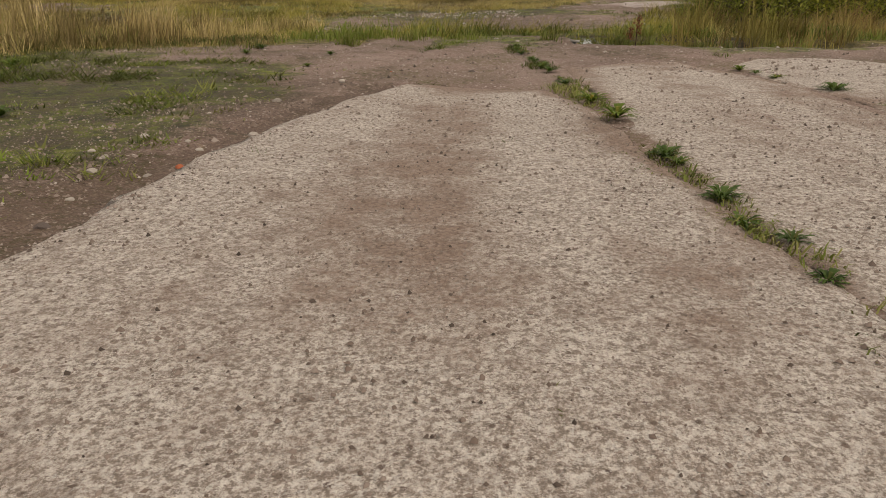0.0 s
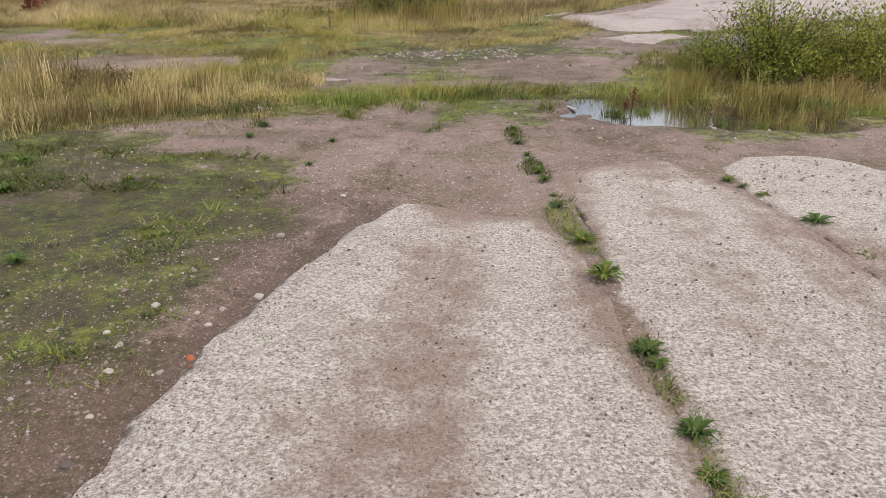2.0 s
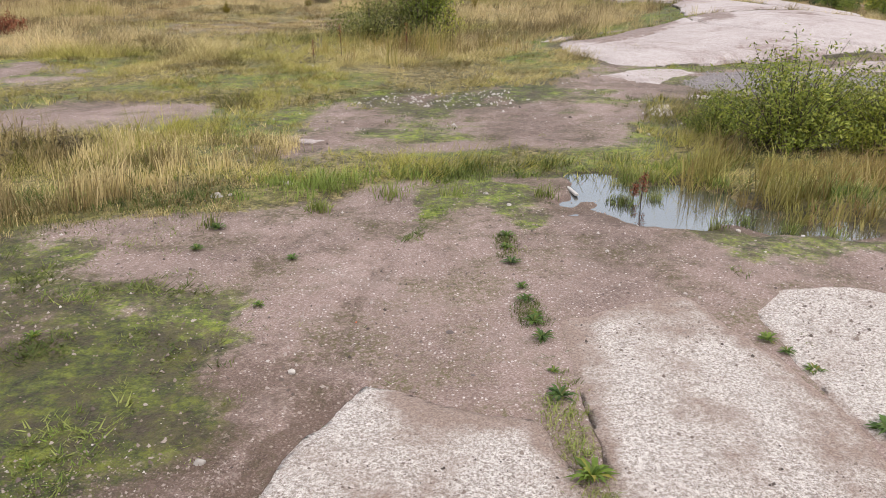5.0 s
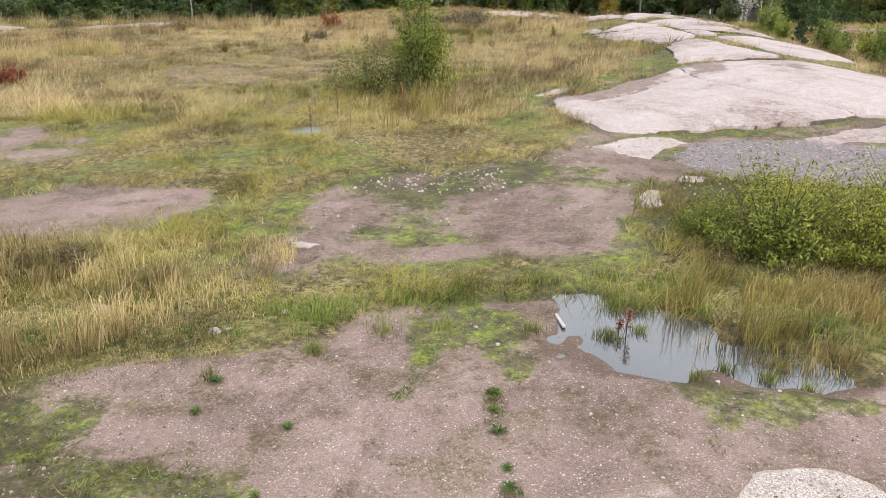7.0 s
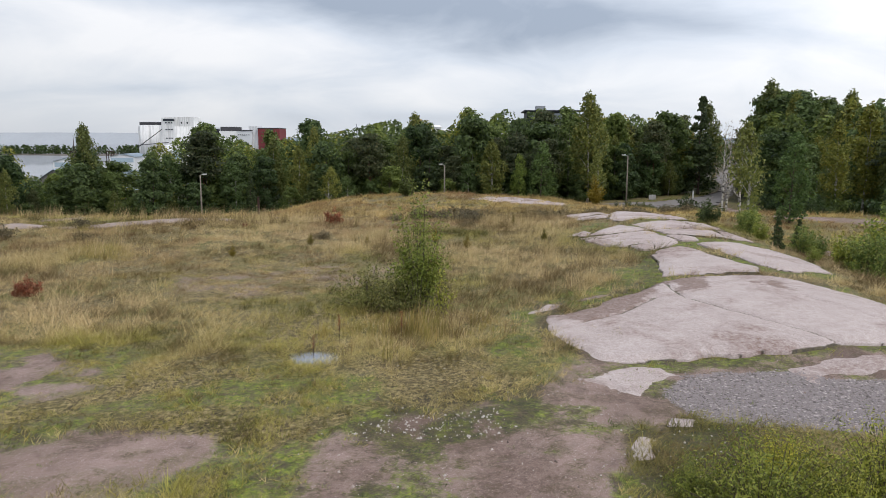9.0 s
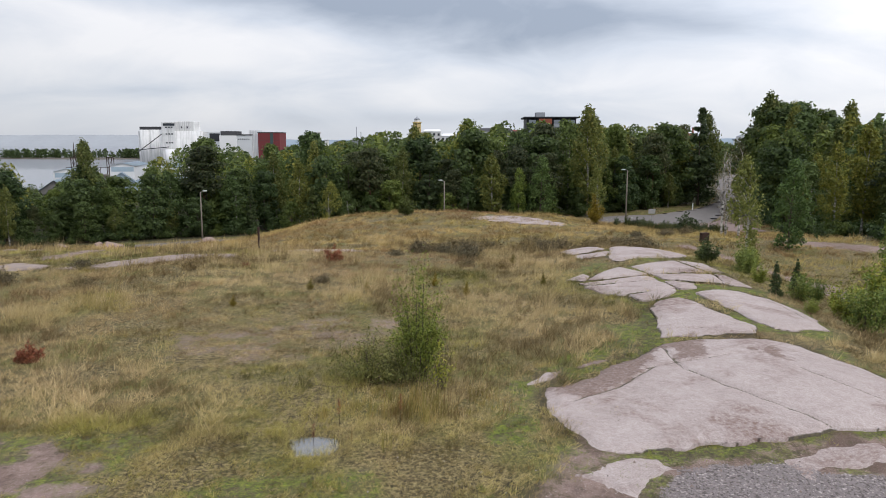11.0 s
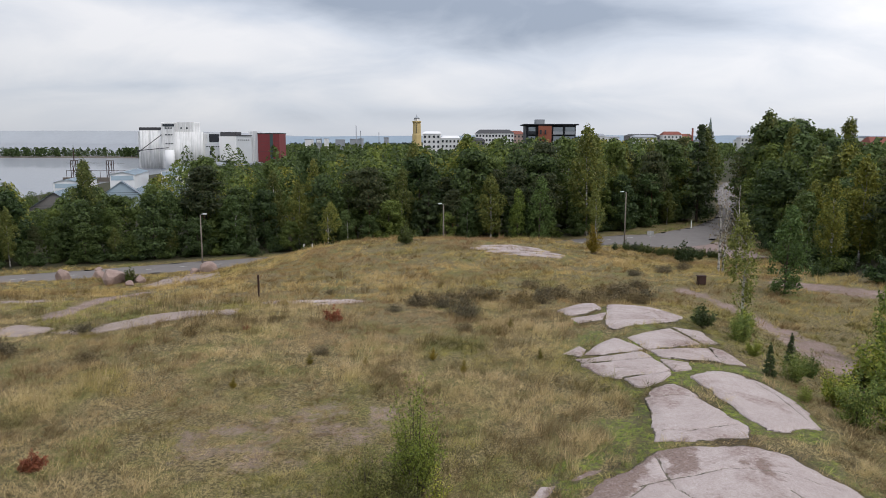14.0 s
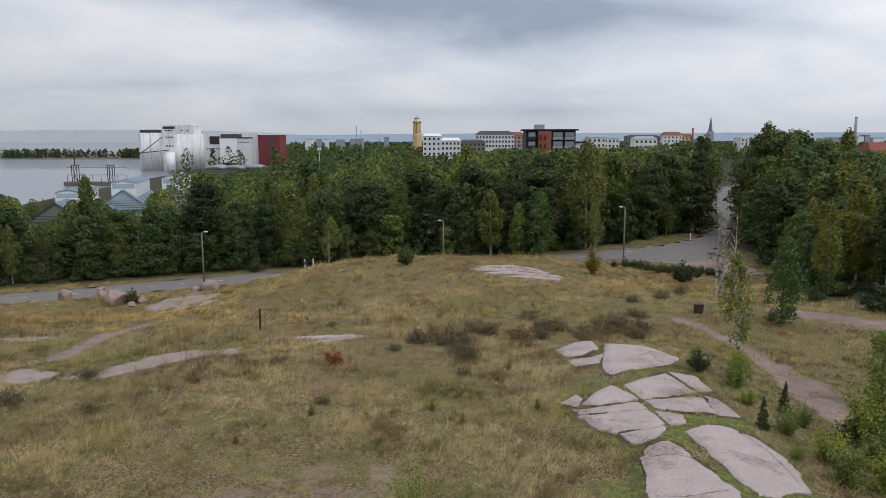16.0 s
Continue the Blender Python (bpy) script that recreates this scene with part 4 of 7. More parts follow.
# cracks that run across the large slabs
CRACKS = [
    [(5.4, 21.6), (6.6, 21.9), (8.2, 22.3), (9.6, 22.1), (10.9, 21.2)],
    [(6.3, 23.4), (6.35, 22.4), (6.4, 21.4), (6.9, 20.3), (7.6, 19.2), (8.8, 17.6)],
    [(3.0, 19.6), (4.4, 20.4), (5.6, 21.6)],
    [(9.4, 21.0), (10.4, 19.4), (11.6, 18.3)],
    [(7.1, 28.0), (8.2, 28.2), (9.2, 27.9)],
    [(7.0, 25.2), (8.0, 25.0), (9.6, 25.5)],
    [(8.3, 40.4), (9.8, 40.0), (11.4, 41.8)],
    [(8.0, 38.6), (9.6, 38.9), (11.2, 39.4)],
    [(11.9, 30.8), (12.4, 29.0), (12.5, 26.4)],
    [(6.6, 31.6), (7.6, 31.2), (8.4, 31.2)],
]


def crack_far(x, y):
    """Distance to the nearest crack."""
    best = np.full(np.shape(x), 9.0)
    wx, wy = x + 0.12 * (vnoise(x, y, 0.5, 3) - 0.5), y + 0.12 * (vnoise(x + 7, y, 0.5, 3) - 0.5)
    for line in CRACKS:
        for (ax, ay), (bx, by) in zip(line, line[1:]):
            ex, ey = bx - ax, by - ay
            t = np.clip(((wx - ax) * ex + (wy - ay) * ey) / (ex * ex + ey * ey), 0, 1)
            best = np.minimum(best, np.hypot(wx - ax - t * ex, wy - ay - t * ey))
    return best


def rock_top(seed, rise=0.13, rim=0.35):
    def top(x, y, d):
        if rise < 0:
            return land(x, y) + 0.02 * S(0.0, 0.3, d) - 0.006
        z = height(x, y) + rise * S(-0.02, rim, d) + 0.04 - 0.05 * S(0.10, 0.02, crack_far(x, y))
        return z + 0.05 * (vnoise(x + seed, y, 1.6, 3) - 0.5) + 0.02 * (vnoise(x, y + seed, 0.3, 2) - 0.5)
    return top


def rock_rim(x, y, d):
    worn = 0.75 + 0.5 * vnoise(x, y, 1.2, 2)
    return np.maximum(S(0.14, 0.0, d) * S(0.42, 0.62, vnoise(x, y, 0.9, 3)) * worn, 0.8 * S(0.07, 0.02, crack_far(x, y)))


GRIT_SPOTS = [[(2.5, 20.6), (2.9, 22.0), (4.5, 23.3), (6.3, 23.7), (5.7, 22.2), (4.8, 20.8), (3.4, 19.8)], [(6.6, 24.2), (7.7, 24.6), (7.3, 22.3), (6.4, 22.1)], [(8.6, 22.6), (9.4, 22.8), (9.3, 21.6)]]


def rock_grit(x, y, d):
    return np.clip(sum(soft(p, x, y, 0.45, 0.2) for p in GRIT_SPOTS), 0, 1)


bedrock = tagged(new("bedrock"), "bare pink-grey granite outcrop split by mossy cracks", "rock", kind="structure")
for k, outline in enumerate(ROCKS):
    patch("rock_slab", outline, 0.06, rock_top(k * 3.1, 0.075 if k not in (1, 2, 3, 4) else -0.025), GRANITE, bedrock, 0.2 if k < 7 else 0.09, 0.6, 0.35, {"rim": rock_rim if k not in (1, 2, 3, 4) else (lambda x, y, d: 0 * d), "grit": rock_grit}, "", 0.04 if k < 7 else 0.085)
for k, outline in enumerate(FLUSH):
    patch("rock_slab", outline, 0.05, lambda x, y, d: land(x, y) + 0.016 * S(0.0, 0.1, d) + 0.006, GRANITE, bedrock, 0.07, 0.3, 0.03, {"rim": lambda x, y, d: 0 * d})
WEATHERED = plain("weathered_granite", (0.33, 0.265, 0.235), 0.9, 0.6, 0.9)
for k, outline in enumerate(ROCKS_FAR):
    patch("rock_slab", outline, 0.25, rock_top(k * 2.3, 0.09, 0.7), WEATHERED, bedrock, 0.75, 1.6, 0.6, {"rim": lambda x, y, d: S(0.7, 0.0, d) * S(0.35, 0.6, vnoise(x, y, 1.1, 3)) * 1.2})

LEDGES = [
    [(1.5, 78.6), (5.4, 80.4), (8.8, 78.2), (8.4, 77.5), (5.4, 79.0), (2.4, 77.9)],
    [(0.4, 77.3), (5.2, 78.7), (9.2, 76.9), (10.0, 75.6), (5.2, 77.2), (1.6, 76.3)],
    [(2.2, 75.8), (5.4, 76.9), (10.2, 75.1), (10.6, 73.9), (6.0, 75.3), (3.4, 74.9)],
    [(4.0, 74.5), (6.2, 75.0), (10.4, 73.5), (9.6, 72.1), (6.6, 73.3)],
    [(-12.8, 46.8), (-9.8, 47.6), (-6.6, 48.6), (-6.8, 47.7), (-9.6, 46.8)],
    [(-29.6, 71.4), (-27.4, 73.2), (-24.7, 74.6), (-24.8, 73.2), (-27.0, 71.8)],
    [(-30.6, 69.4), (-27.5, 70.9), (-24.8, 72.4), (-24.9, 71.0), (-27.2, 69.6), (-29.0, 68.2)],
]
for k, outline in enumerate(LEDGES):
    patch("rock_ledge", outline, 0.16, rock_top(k * 1.7, 0.12, 0.4), GRANITE, bedrock, 0.3, 0.9, 0.5, {"rim": lambda x, y, d: S(0.25, 0.0, d) * S(0.35, 0.6, vnoise(x, y, 0.8, 3))})

# ---- roads ----
road = patch("road", ROAD, 1.2, lambda x, y, d: height(x, y) + 0.03, ASPHALT, None, 0.25, 3.0, 0.12)
tagged(road, "grey asphalt road curving into the woods", "road", kind="structure")
tagged(patch("road_junction", JUNCTION, 0.6, lambda x, y, d: height(x, y) + 0.045, plain("pale_gravel", (0.27, 0.20, 0.18), 0.95, 0.4, 1.2), None, 0.6, 2.0, 0.1), "gravelled turning area beside the asphalt road", "road", kind="structure")
lines = np.array(ROAD_LINE, float)
for (ax, ay), (bx, by) in zip(lines[:9], lines[1:10]):
    n = int(math.hypot(bx - ax, by - ay) // 4)
    for k in range(n):
        u, v = (k + 0.2) / n, (k + 0.45) / n
        nx_, ny_ = -(by - ay), bx - ax
        q = math.hypot(nx_, ny_)
        nx_, ny_ = 0.07 * nx_ / q, 0.07 * ny_ / q
        pts = [(ax + (bx - ax) * t + s * nx_, ay + (by - ay) * t + s * ny_) for t, s in ((u, -1), (v, -1), (v, 1), (u, 1))]
        link_mesh("lane_dash", [(x, y, float(height(x, y)) + 0.04) for x, y in pts], [(0, 1, 2, 3)], ROAD_PAINT, road)


# ---- plants ----
def leaves_mesh(name, centres, sizes, ratio=0.55, rs=None, droop=0.0, out=None, simple=False):
    """Many small pointed leaves. out: the way each one faces, roughly; simple: three corners instead of four."""
    n = len(centres)
    if out is None:
        a = rs.normal(size=(n, 3))
        a[:, 2] = a[:, 2] * 0.6 - droop
        a /= np.linalg.norm(a, axis=1)[:, None]
        b = np.cross(a, rs.normal(size=(n, 3)))
    else:
        face = out + rs.normal(size=(n, 3)) * 0.5
        a = np.cross(face, rs.normal(size=(n, 3)))
        a[:, 2] -= droop * 0.6
        a /= np.linalg.norm(a, axis=1)[:, None] + 1e-9
        b = np.cross(face, a)
    b /= np.linalg.norm(b, axis=1)[:, None] + 1e-9
    s = np.asarray(sizes)[:, None]
    if simple:
        v = np.stack([centres + a * s * 0.6, centres - a * s * 0.4 + b * s * ratio * 0.6, centres - a * s * 0.4 - b * s * ratio * 0.6], 1).reshape(-1, 3)
        return fast_mesh(name, v, None, np.arange(3 * n).reshape(n, 3))
    v = np.stack([centres - a * s * 0.5, centres + b * s * ratio * 0.5, centres + a * s * 0.5, centres - b * s * ratio * 0.5], 1).reshape(-1, 3)
    return fast_mesh(name, v, np.arange(4 * n).reshape(n, 4))


def crown_points(kind, h, rs, clusters, per, low=0.0):
    """Leaf places for a tree of height h, on the outside of clumps at the ends of its limbs, and the way each leaf faces."""
    out, tips, faces = [], [], []
    lean = rs.normal(size=2) * 0.03 * h
    for _ in range(clusters):
        t = low + (1 - low) * rs.random()
        ang = rs.random() * 2 * math.pi
        size = 0.7 + 0.6 * rs.random()
        if kind == "pine":
            z = h * (0.46 + 0.5 * t)
            r = h * 0.19 * (1.05 - t**2) * (0.35 + 0.7 * rs.random())
            spread = np.array([0.085, 0.085, 0.035]) * h
        elif kind == "spruce":
            t = t**1.3
            z = h * (0.06 + 0.92 * t)
            r = h * 0.19 * (1.0 - t) ** 0.9 * (0.45 + 0.6 * rs.random())
            spread = np.array([0.045, 0.045, 0.03]) * h * (1.15 - 0.7 * t)
        elif kind == "birch":
            z = h * (0.2 + 0.77 * t)
            r = h * 0.155 * (math.sin(math.pi * min(1.0, 0.14 + 0.86 * t)) ** 0.8) * (0.3 + 0.8 * rs.random())
            spread = np.array([0.038, 0.038, 0.075]) * h
        elif kind == "aspen":
            z = h * (0.05 + 0.92 * t)
            r = h * 0.19 * (math.sin(math.pi * min(1.0, 0.18 + 0.8 * t)) ** 0.7) * (0.4 + 0.7 * rs.random())
            spread = np.array([0.055, 0.055, 0.06]) * h
        else:
            z = h * (0.06 + 0.88 * t)
            r = h * 0.27 * (math.sin(math.pi * min(1.0, 0.2 + 0.76 * t)) ** 0.6) * (0.35 + 0.7 * rs.random())
            spread = np.array([0.075, 0.075, 0.06]) * h
        c = np.array([r * math.cos(ang) + lean[0] * t, r * math.sin(ang) + lean[1] * t, z])
        tips.append(c)
        q = rs.normal(size=(per, 3))
        q[:, 2] += 0.35
        q /= np.linalg.norm(q, axis=1)[:, None]
        out.append(c + q * spread * size * (0.45 + 0.75 * rs.random((per, 1)) ** 0.6))
        away = q + 0.5 * np.array([math.cos(ang), math.sin(ang), 0.5])
        faces.append(away / np.linalg.norm(away, axis=1)[:, None])
    return np.concatenate(out), np.array(tips), np.concatenate(faces)


def make_tree(kind, h, seed, clusters, per, leaf, bark, paint, label, category="tree", name="tree", simple=False, low=0.0, limbs=26):
    """Tapered trunk with limbs, and a crown of many leaves."""
    rs = np.random.default_rng(seed)
    pts, tips, faces = crown_points(kind, h, rs, clusters, per, low)
    root = thing(name, Matrix(), label, category)
    bm = bmesh.new()
    bend = rs.normal(size=2) * 0.02 * h
    n = 7
    spine = [(bend[0] * (k / n) ** 2, bend[1] * (k / n) ** 2 + 0.006 * h * math.sin(k * 1.7 + seed), -0.25 + (h * 0.97 + 0.25) * k / n) for k in range(n + 1)]
    r0 = 0.011 * h + 0.02
    tube(bm, spine, [r0 * (1.25 if k == 0 else 1.0) * (1 - 0.93 * k / n) for k in range(n + 1)], 7)
    for c in tips[:: max(1, len(tips) // limbs)]:
        z = max(0.12 * h, c[2] - (0.10 + 0.5 * math.hypot(c[0], c[1]) / h) * h * (0.9 if kind != "pine" else 0.35))
        f = z / h
        base = Vector((bend[0] * f * f, bend[1] * f * f, z))
        mid = base.lerp(Vector(c.tolist()), 0.55) + Vector((0, 0, 0.015 * h))
        tube(bm, [base, mid, Vector(c)], [r0 * 0.34 * (1 - 0.7 * f), r0 * 0.2 * (1 - 0.6 * f), 0.006], 4)
    part("trunk", bm, bark, root, smooth=True)
    me = leaves_mesh("crown", pts, leaf * (0.65 + 0.7 * rs.random(len(pts))), 0.6, rs, 0.9 if kind == "birch" else 0.2, faces, simple)
    finish_mesh("crown", me, paint, root)
    return root


def make_bush(name, h, width, seed, stems, per, leaf, paint, bark, label, category="bush", ratio=0.42, low=0.25, fluff=0.055):
    """Many thin stems from one root, leaves along their upper part."""
    rs = np.random.default_rng(seed)
    root = thing(name, Matrix(), label, category)
    bm = bmesh.new()
    spots = []
    for _ in range(stems):
        ang, lean = rs.random() * 2 * math.pi, rs.random() ** 0.7
        hh = h * (0.35 + 0.65 * rs.random() ** 1.3) * (1 - 0.35 * lean * lean)
        foot = Vector((math.cos(ang), math.sin(ang), 0)) * width * 0.16 * rs.random()
        tip = Vector((math.cos(ang) * lean * width * 0.5, math.sin(ang) * lean * width * 0.5, hh))
        mid = foot.lerp(tip, 0.5) + Vector((-math.cos(ang), -math.sin(ang), 0)) * width * 0.05
        tube(bm, [foot - Vector((0, 0, 0.08)), mid, tip], [0.004 + 0.004 * h, 0.003 + 0.002 * h, 0.0015], 4)
        t = low + (1 - low) * rs.random(per) ** 0.8
        a, b, c = np.array(foot), np.array(mid), np.array(tip)
        p = (1 - t)[:, None] ** 2 * a + (2 * t * (1 - t))[:, None] * b + (t**2)[:, None] * c
        spots.append(p + rs.normal(size=(per, 3)) * fluff * width * np.array([1, 1, 0.8]))
    part("stem", bm, bark, root)
    pts = np.concatenate(spots)
    pts[:, 2] = np.maximum(pts[:, 2], 0.03)
    faces = (pts - np.array([0, 0, 0.35 * h])) / (0.5 * h) * 0.6 + np.array([0, 0, 0.35])
    me = leaves_mesh("foliage", pts, leaf * (0.6 + 0.8 * rs.random(len(pts))), ratio, rs, -0.3, faces)
    finish_mesh("foliage", me, paint, root)
    return root


def stand(ob, x, y, turn=0.0, size=1.0, sink=0.0):
    """Puts a thing on the ground at x, y."""
    ob.matrix_basis = pose(x, y, zof(x, y) - sink, 0, 0, turn) @ Matrix.Scale(size, 4)
    return ob


def stand_copy(ob, x, y, turn, size, sink=0.05, z=None, wide=1.0):
    c = copy_thing(ob, Matrix())
    c.matrix_basis = pose(x, y, (zof(x, y) if z is None else z) - sink, 0, 0, turn) @ Matrix.Diagonal((size * wide, size * wide, size, 1))
    return c


def blades(name, x, y, h, w, bend, material, label, category="grass", segments=2, tuft=1, spread=0.06, green=0.5, rust=0.0, lift=0.0, vary=1.0, rs=rng):
    """Grass as real blades in tufts, all in one mesh. x, y: the tufts."""
    def each(v):
        return np.repeat(np.broadcast_to(np.asarray(v, float), x.shape), tuft)
    tone = np.clip(0.47 + lift + 1.9 * vary * (vnoise(x, y, 0.55, 2) - 0.5) + 1.6 * vary * (vnoise(x + 5, y, 2.4, 3) - 0.5) + 1.0 * (rs.random(len(x)) - 0.5), 0, 1)
    if tuft > 4:
        h = h * (0.55 + 0.95 * S(0.32, 0.68, vnoise(x + 40, y + 3, 0.75, 2)))
    tone, green, rust, h, w, bend = each(tone), each(green), each(rust), each(h), each(w), each(bend)
    x, y = each(x), each(y)
    n = len(x)
    if tuft > 1:
        x, y = x + rs.normal(size=n) * spread, y + rs.normal(size=n) * spread
        h = h * (0.55 + 0.6 * rs.random(n))
    z = land(x, y) - 0.01
    ang, way = rs.random(n) * 2 * math.pi, rs.random(n) * 2 * math.pi
    ux, uy = np.cos(ang) * w * 0.5, np.sin(ang) * w * 0.5
    bx, by = np.cos(way) * bend * h + 0.15 * h, np.sin(way) * bend * h
    tip = z + h * np.maximum(0.4, 1 - 0.5 * bend)
    if segments == 2:
        v = np.stack([np.stack([x - ux, y - uy, z], 1), np.stack([x + ux, y + uy, z], 1), np.stack([x + 0.3 * bx + 0.75 * ux, y + 0.3 * by + 0.75 * uy, z + 0.58 * h], 1), np.stack([x + 0.3 * bx - 0.75 * ux, y + 0.3 * by - 0.75 * uy, z + 0.58 * h], 1), np.stack([x + bx, y + by, tip], 1)], 1).reshape(-1, 3)
        k, m = 5 * np.arange(n)[:, None], 5
        me = fast_mesh(name, v, k + np.array([[0, 1, 2, 3]]), k + np.array([[3, 2, 4]]))
    else:
        m = 3
        v = np.stack([np.stack([x - ux, y - uy, z], 1), np.stack([x + ux, y + uy, z], 1), np.stack([x + bx, y + by, tip], 1)], 1).reshape(-1, 3)
        me = fast_mesh(name, v, None, np.arange(3 * n).reshape(n, 3))
    looks = {"tone": np.repeat(tone, m), "green": np.repeat(green, m), "rust": np.repeat(rust, m)}
    return tagged(finish_mesh(name, me, material, None, False, looks), label, category, kind="stuff")


def scatter(n, x0, x1, y0, y1, chance, rs=rng):
    x, y = x0 + (x1 - x0) * rs.random(n), y0 + (y1 - y0) * rs.random(n)
    keep = rs.random(n) < chance(x, y)
    return x[keep], y[keep]


def field(x, y):
    bare, moss, damp_shade, crushed, woods = cover(x, y)
    rocky = np.zeros(np.shape(x))
    for r in ROCKS:
        rocky = np.maximum(rocky, soft(r, x, y, 0.12))
    return np.clip(1.1 - 1.3 * bare, 0, 1) * (1 - 0.9 * S(0.35, 0.75, moss)) * (1 - woods) * (0.35 + 0.9 * S(0.3, 0.65, vnoise(x, y, 1.1, 3))) * (1 - rocky) * (1 - 0.45 * soft(ROCK_ZONE, x, y, 0.3, 0.3))


def straw(x, y):
    """1 where the tall pale grass stands."""
    return np.maximum(soft(STRAW_LEFT, x, y, 1.2, 1.2, 2.5), soft(STRAW_ROCK, x, y, 1.2, 1.2, 2.5))


def greenness(x, y):
    g = S(0.40, 0.62, vnoise(x + 50, y + 20, 5.0, 4)) + 0.5 * (vnoise(x, y, 0.8, 2) - 0.5) + 0.05 + 0.2 * S(0.45, 0.6, vnoise(x + 8, y, 12.0, 2))
    return np.clip(g * (1 - 0.7 * straw(x, y)) * (1 - 0.55 * S(44, 52, y)), 0, 1)


def rusty(x, y):
    patchy = 0.5 * S(0.54, 0.66, vnoise(x + 11, y + 77, 6.0, 4)) * S(16, 26, y)
    red = 0.75 * soft([(-7, 41), (-4, 44), (-1, 43.2), (1.5, 40), (-0.2, 37), (-3, 36), (-5.5, 38.5)], x, y, 1.2, 1.2, 1.5)
    crest = 0.6 * S(3.5, 1.0, np.abs(y - 47 - 0.3 * x)) * S(-9, -4, x) * S(0.4, 0.55, vnoise(x, y, 1.6, 3))
    return np.maximum(np.maximum(patchy, red), crest)


SHORT_TURF = [(-9.5, 13.2), (-3.2, 13.2), (-1.8, 13.4), (2.2, 15.2), (2.6, 17.5), (2.0, 19.5), (0.6, 17.6), (-2.4, 16.2), (-6, 16.8), (-9.5, 17.6)]


def tallness(x, y):
    low = np.maximum(soft(SHORT_TURF, x, y, 0.7, 0.6), np.maximum(soft(WHEEL_TRACK, x, y, 1.3, 0.5), soft(BARE_LEFT, x, y, 1.2, 0.6)))
    return (1 - 0.72 * low) * (0.35 + 1.2 * vnoise(x + 30, y, 4.5, 3) ** 1.3 + 0.55 * straw(x, y)) * (1 - 0.72 * soft(WORN, x, y, 1.2, 1.0))


# near turf, meadow, far slope
x, y = scatter(15000, -16, 12, 8.4, 18.5, field)
blades("grass", x, y, 0.30 * tallness(x, y) * (0.5 + 0.8 * rng.random(len(x))), 0.006 + 0.005 * rng.random(len(x)), 0.35 + 0.6 * rng.random(len(x)), TALL, "dry straw-coloured and green meadow grass", segments=1, tuft=12, spread=0.07, green=np.clip(0.25 + greenness(x, y), 0, 1), lift=0.1)
x, y = scatter(46000, -31, 14, 17.5, 46, field)
blades("grass", x, y, 0.34 * tallness(x, y) * (0.4 + 0.9 * rng.random(len(x))), 0.010 + 0.009 * rng.random(len(x)), 0.35 + 0.6 * rng.random(len(x)), STRAW, "dry straw-coloured and green meadow grass", segments=1, tuft=9, spread=0.08, vary=1.5, green=greenness(x, y), rust=0.7 * rusty(x, y), lift=0.14)
x, y = scatter(36000, -62, 42, 46, 98, field)
blades("grass", x, y, 0.5 * tallness(x, y) * (0.4 + 0.9 * rng.random(len(x))), 0.026 + 0.022 * rng.random(len(x)), 0.35 + 0.6 * rng.random(len(x)), GOLD, "tall dry golden grass on the slope", segments=1, tuft=9, spread=0.16, vary=1.6, green=0.8 * greenness(x, y), rust=np.clip(1.1 * rusty(x, y) + 0.25 * S(72, 82, y) * S(20, 5, np.abs(x)), 0, 1), lift=0.12)
x, y = scatter(11000, 14, 34, 17.5, 48, field)
blades("grass", x, y, 0.34 * tallness(x, y) * (0.4 + 0.9 * rng.random(len(x))), 0.02 + 0.016 * rng.random(len(x)), 0.35 + 0.6 * rng.random(len(x)), STRAW, "dry grass between the rock and the gravel path", segments=1, tuft=7, spread=0.10, green=0.3 + 0.6 * greenness(x, y), rust=0.5 * (rng.random(len(x)) < 0.2))
x, y = scatter(13000, -30, 10, 18.0, 60, lambda x, y: field(x, y) * np.maximum(S(0.48, 0.64, vnoise(x + 60, y, 3.0, 3)), straw(x, y)) * (1 - 0.9 * soft(WORN, x, y, 1.0, 1.0)))
blades("seed_grass", x, y, 0.42 + 0.35 * rng.random(len(x)), 0.007 + 0.012 * S(14, 50, y), 0.12 + 0.25 * rng.random(len(x)), STRAW, "pale seeding grass standing above the meadow", segments=1, tuft=7, spread=0.12, green=0.55 * rng.random(len(x)) ** 2)
x, y = scatter(11000, -11, 1, 20.5, 30, lambda x, y: soft(WORN, x, y, 1.2, 0.8) * (0.4 + 0.6 * S(0.4, 0.55, vnoise(x, y, 0.4, 3))))
blades("short_grass", x, y, 0.05 + 0.06 * rng.random(len(x)), 0.012 + 0.008 * rng.random(len(x)), 0.5 + 0.8 * rng.random(len(x)), STRAW, "short worn brownish turf in the meadow", segments=1, tuft=7, spread=0.06, green=0.3 * rng.random(len(x)), rust=0.6 * rng.random(len(x)), lift=-0.1)
x, y = scatter(6000, 8, 52, 98, 150, lambda x, y: np.maximum(soft(LAWN, x, y, 0.6, 0.5), soft(VERGE, x, y, 0.8, 0.6)) * (sdist(ROAD, x, y) > 0.3))
blades("lawn_grass", x, y, 0.12 + 0.12 * rng.random(len(x)), 0.05 + 0.03 * rng.random(len(x)), 0.4 + 0.6 * rng.random(len(x)), FRESH, "fresh green grass verge beside the road", segments=1, tuft=8, spread=0.25, green=0.8 + 0.2 * rng.random(len(x)), lift=0.1)
x, y = scatter(17000, -12, 6, 10.2, 19.5, lambda x, y: np.clip(1 - 1.1 * cover(x, y)[0], 0, 1) * (0.12 + 0.88 * S(0.42, 0.58, vnoise(x + 3, y, 0.5, 3))))
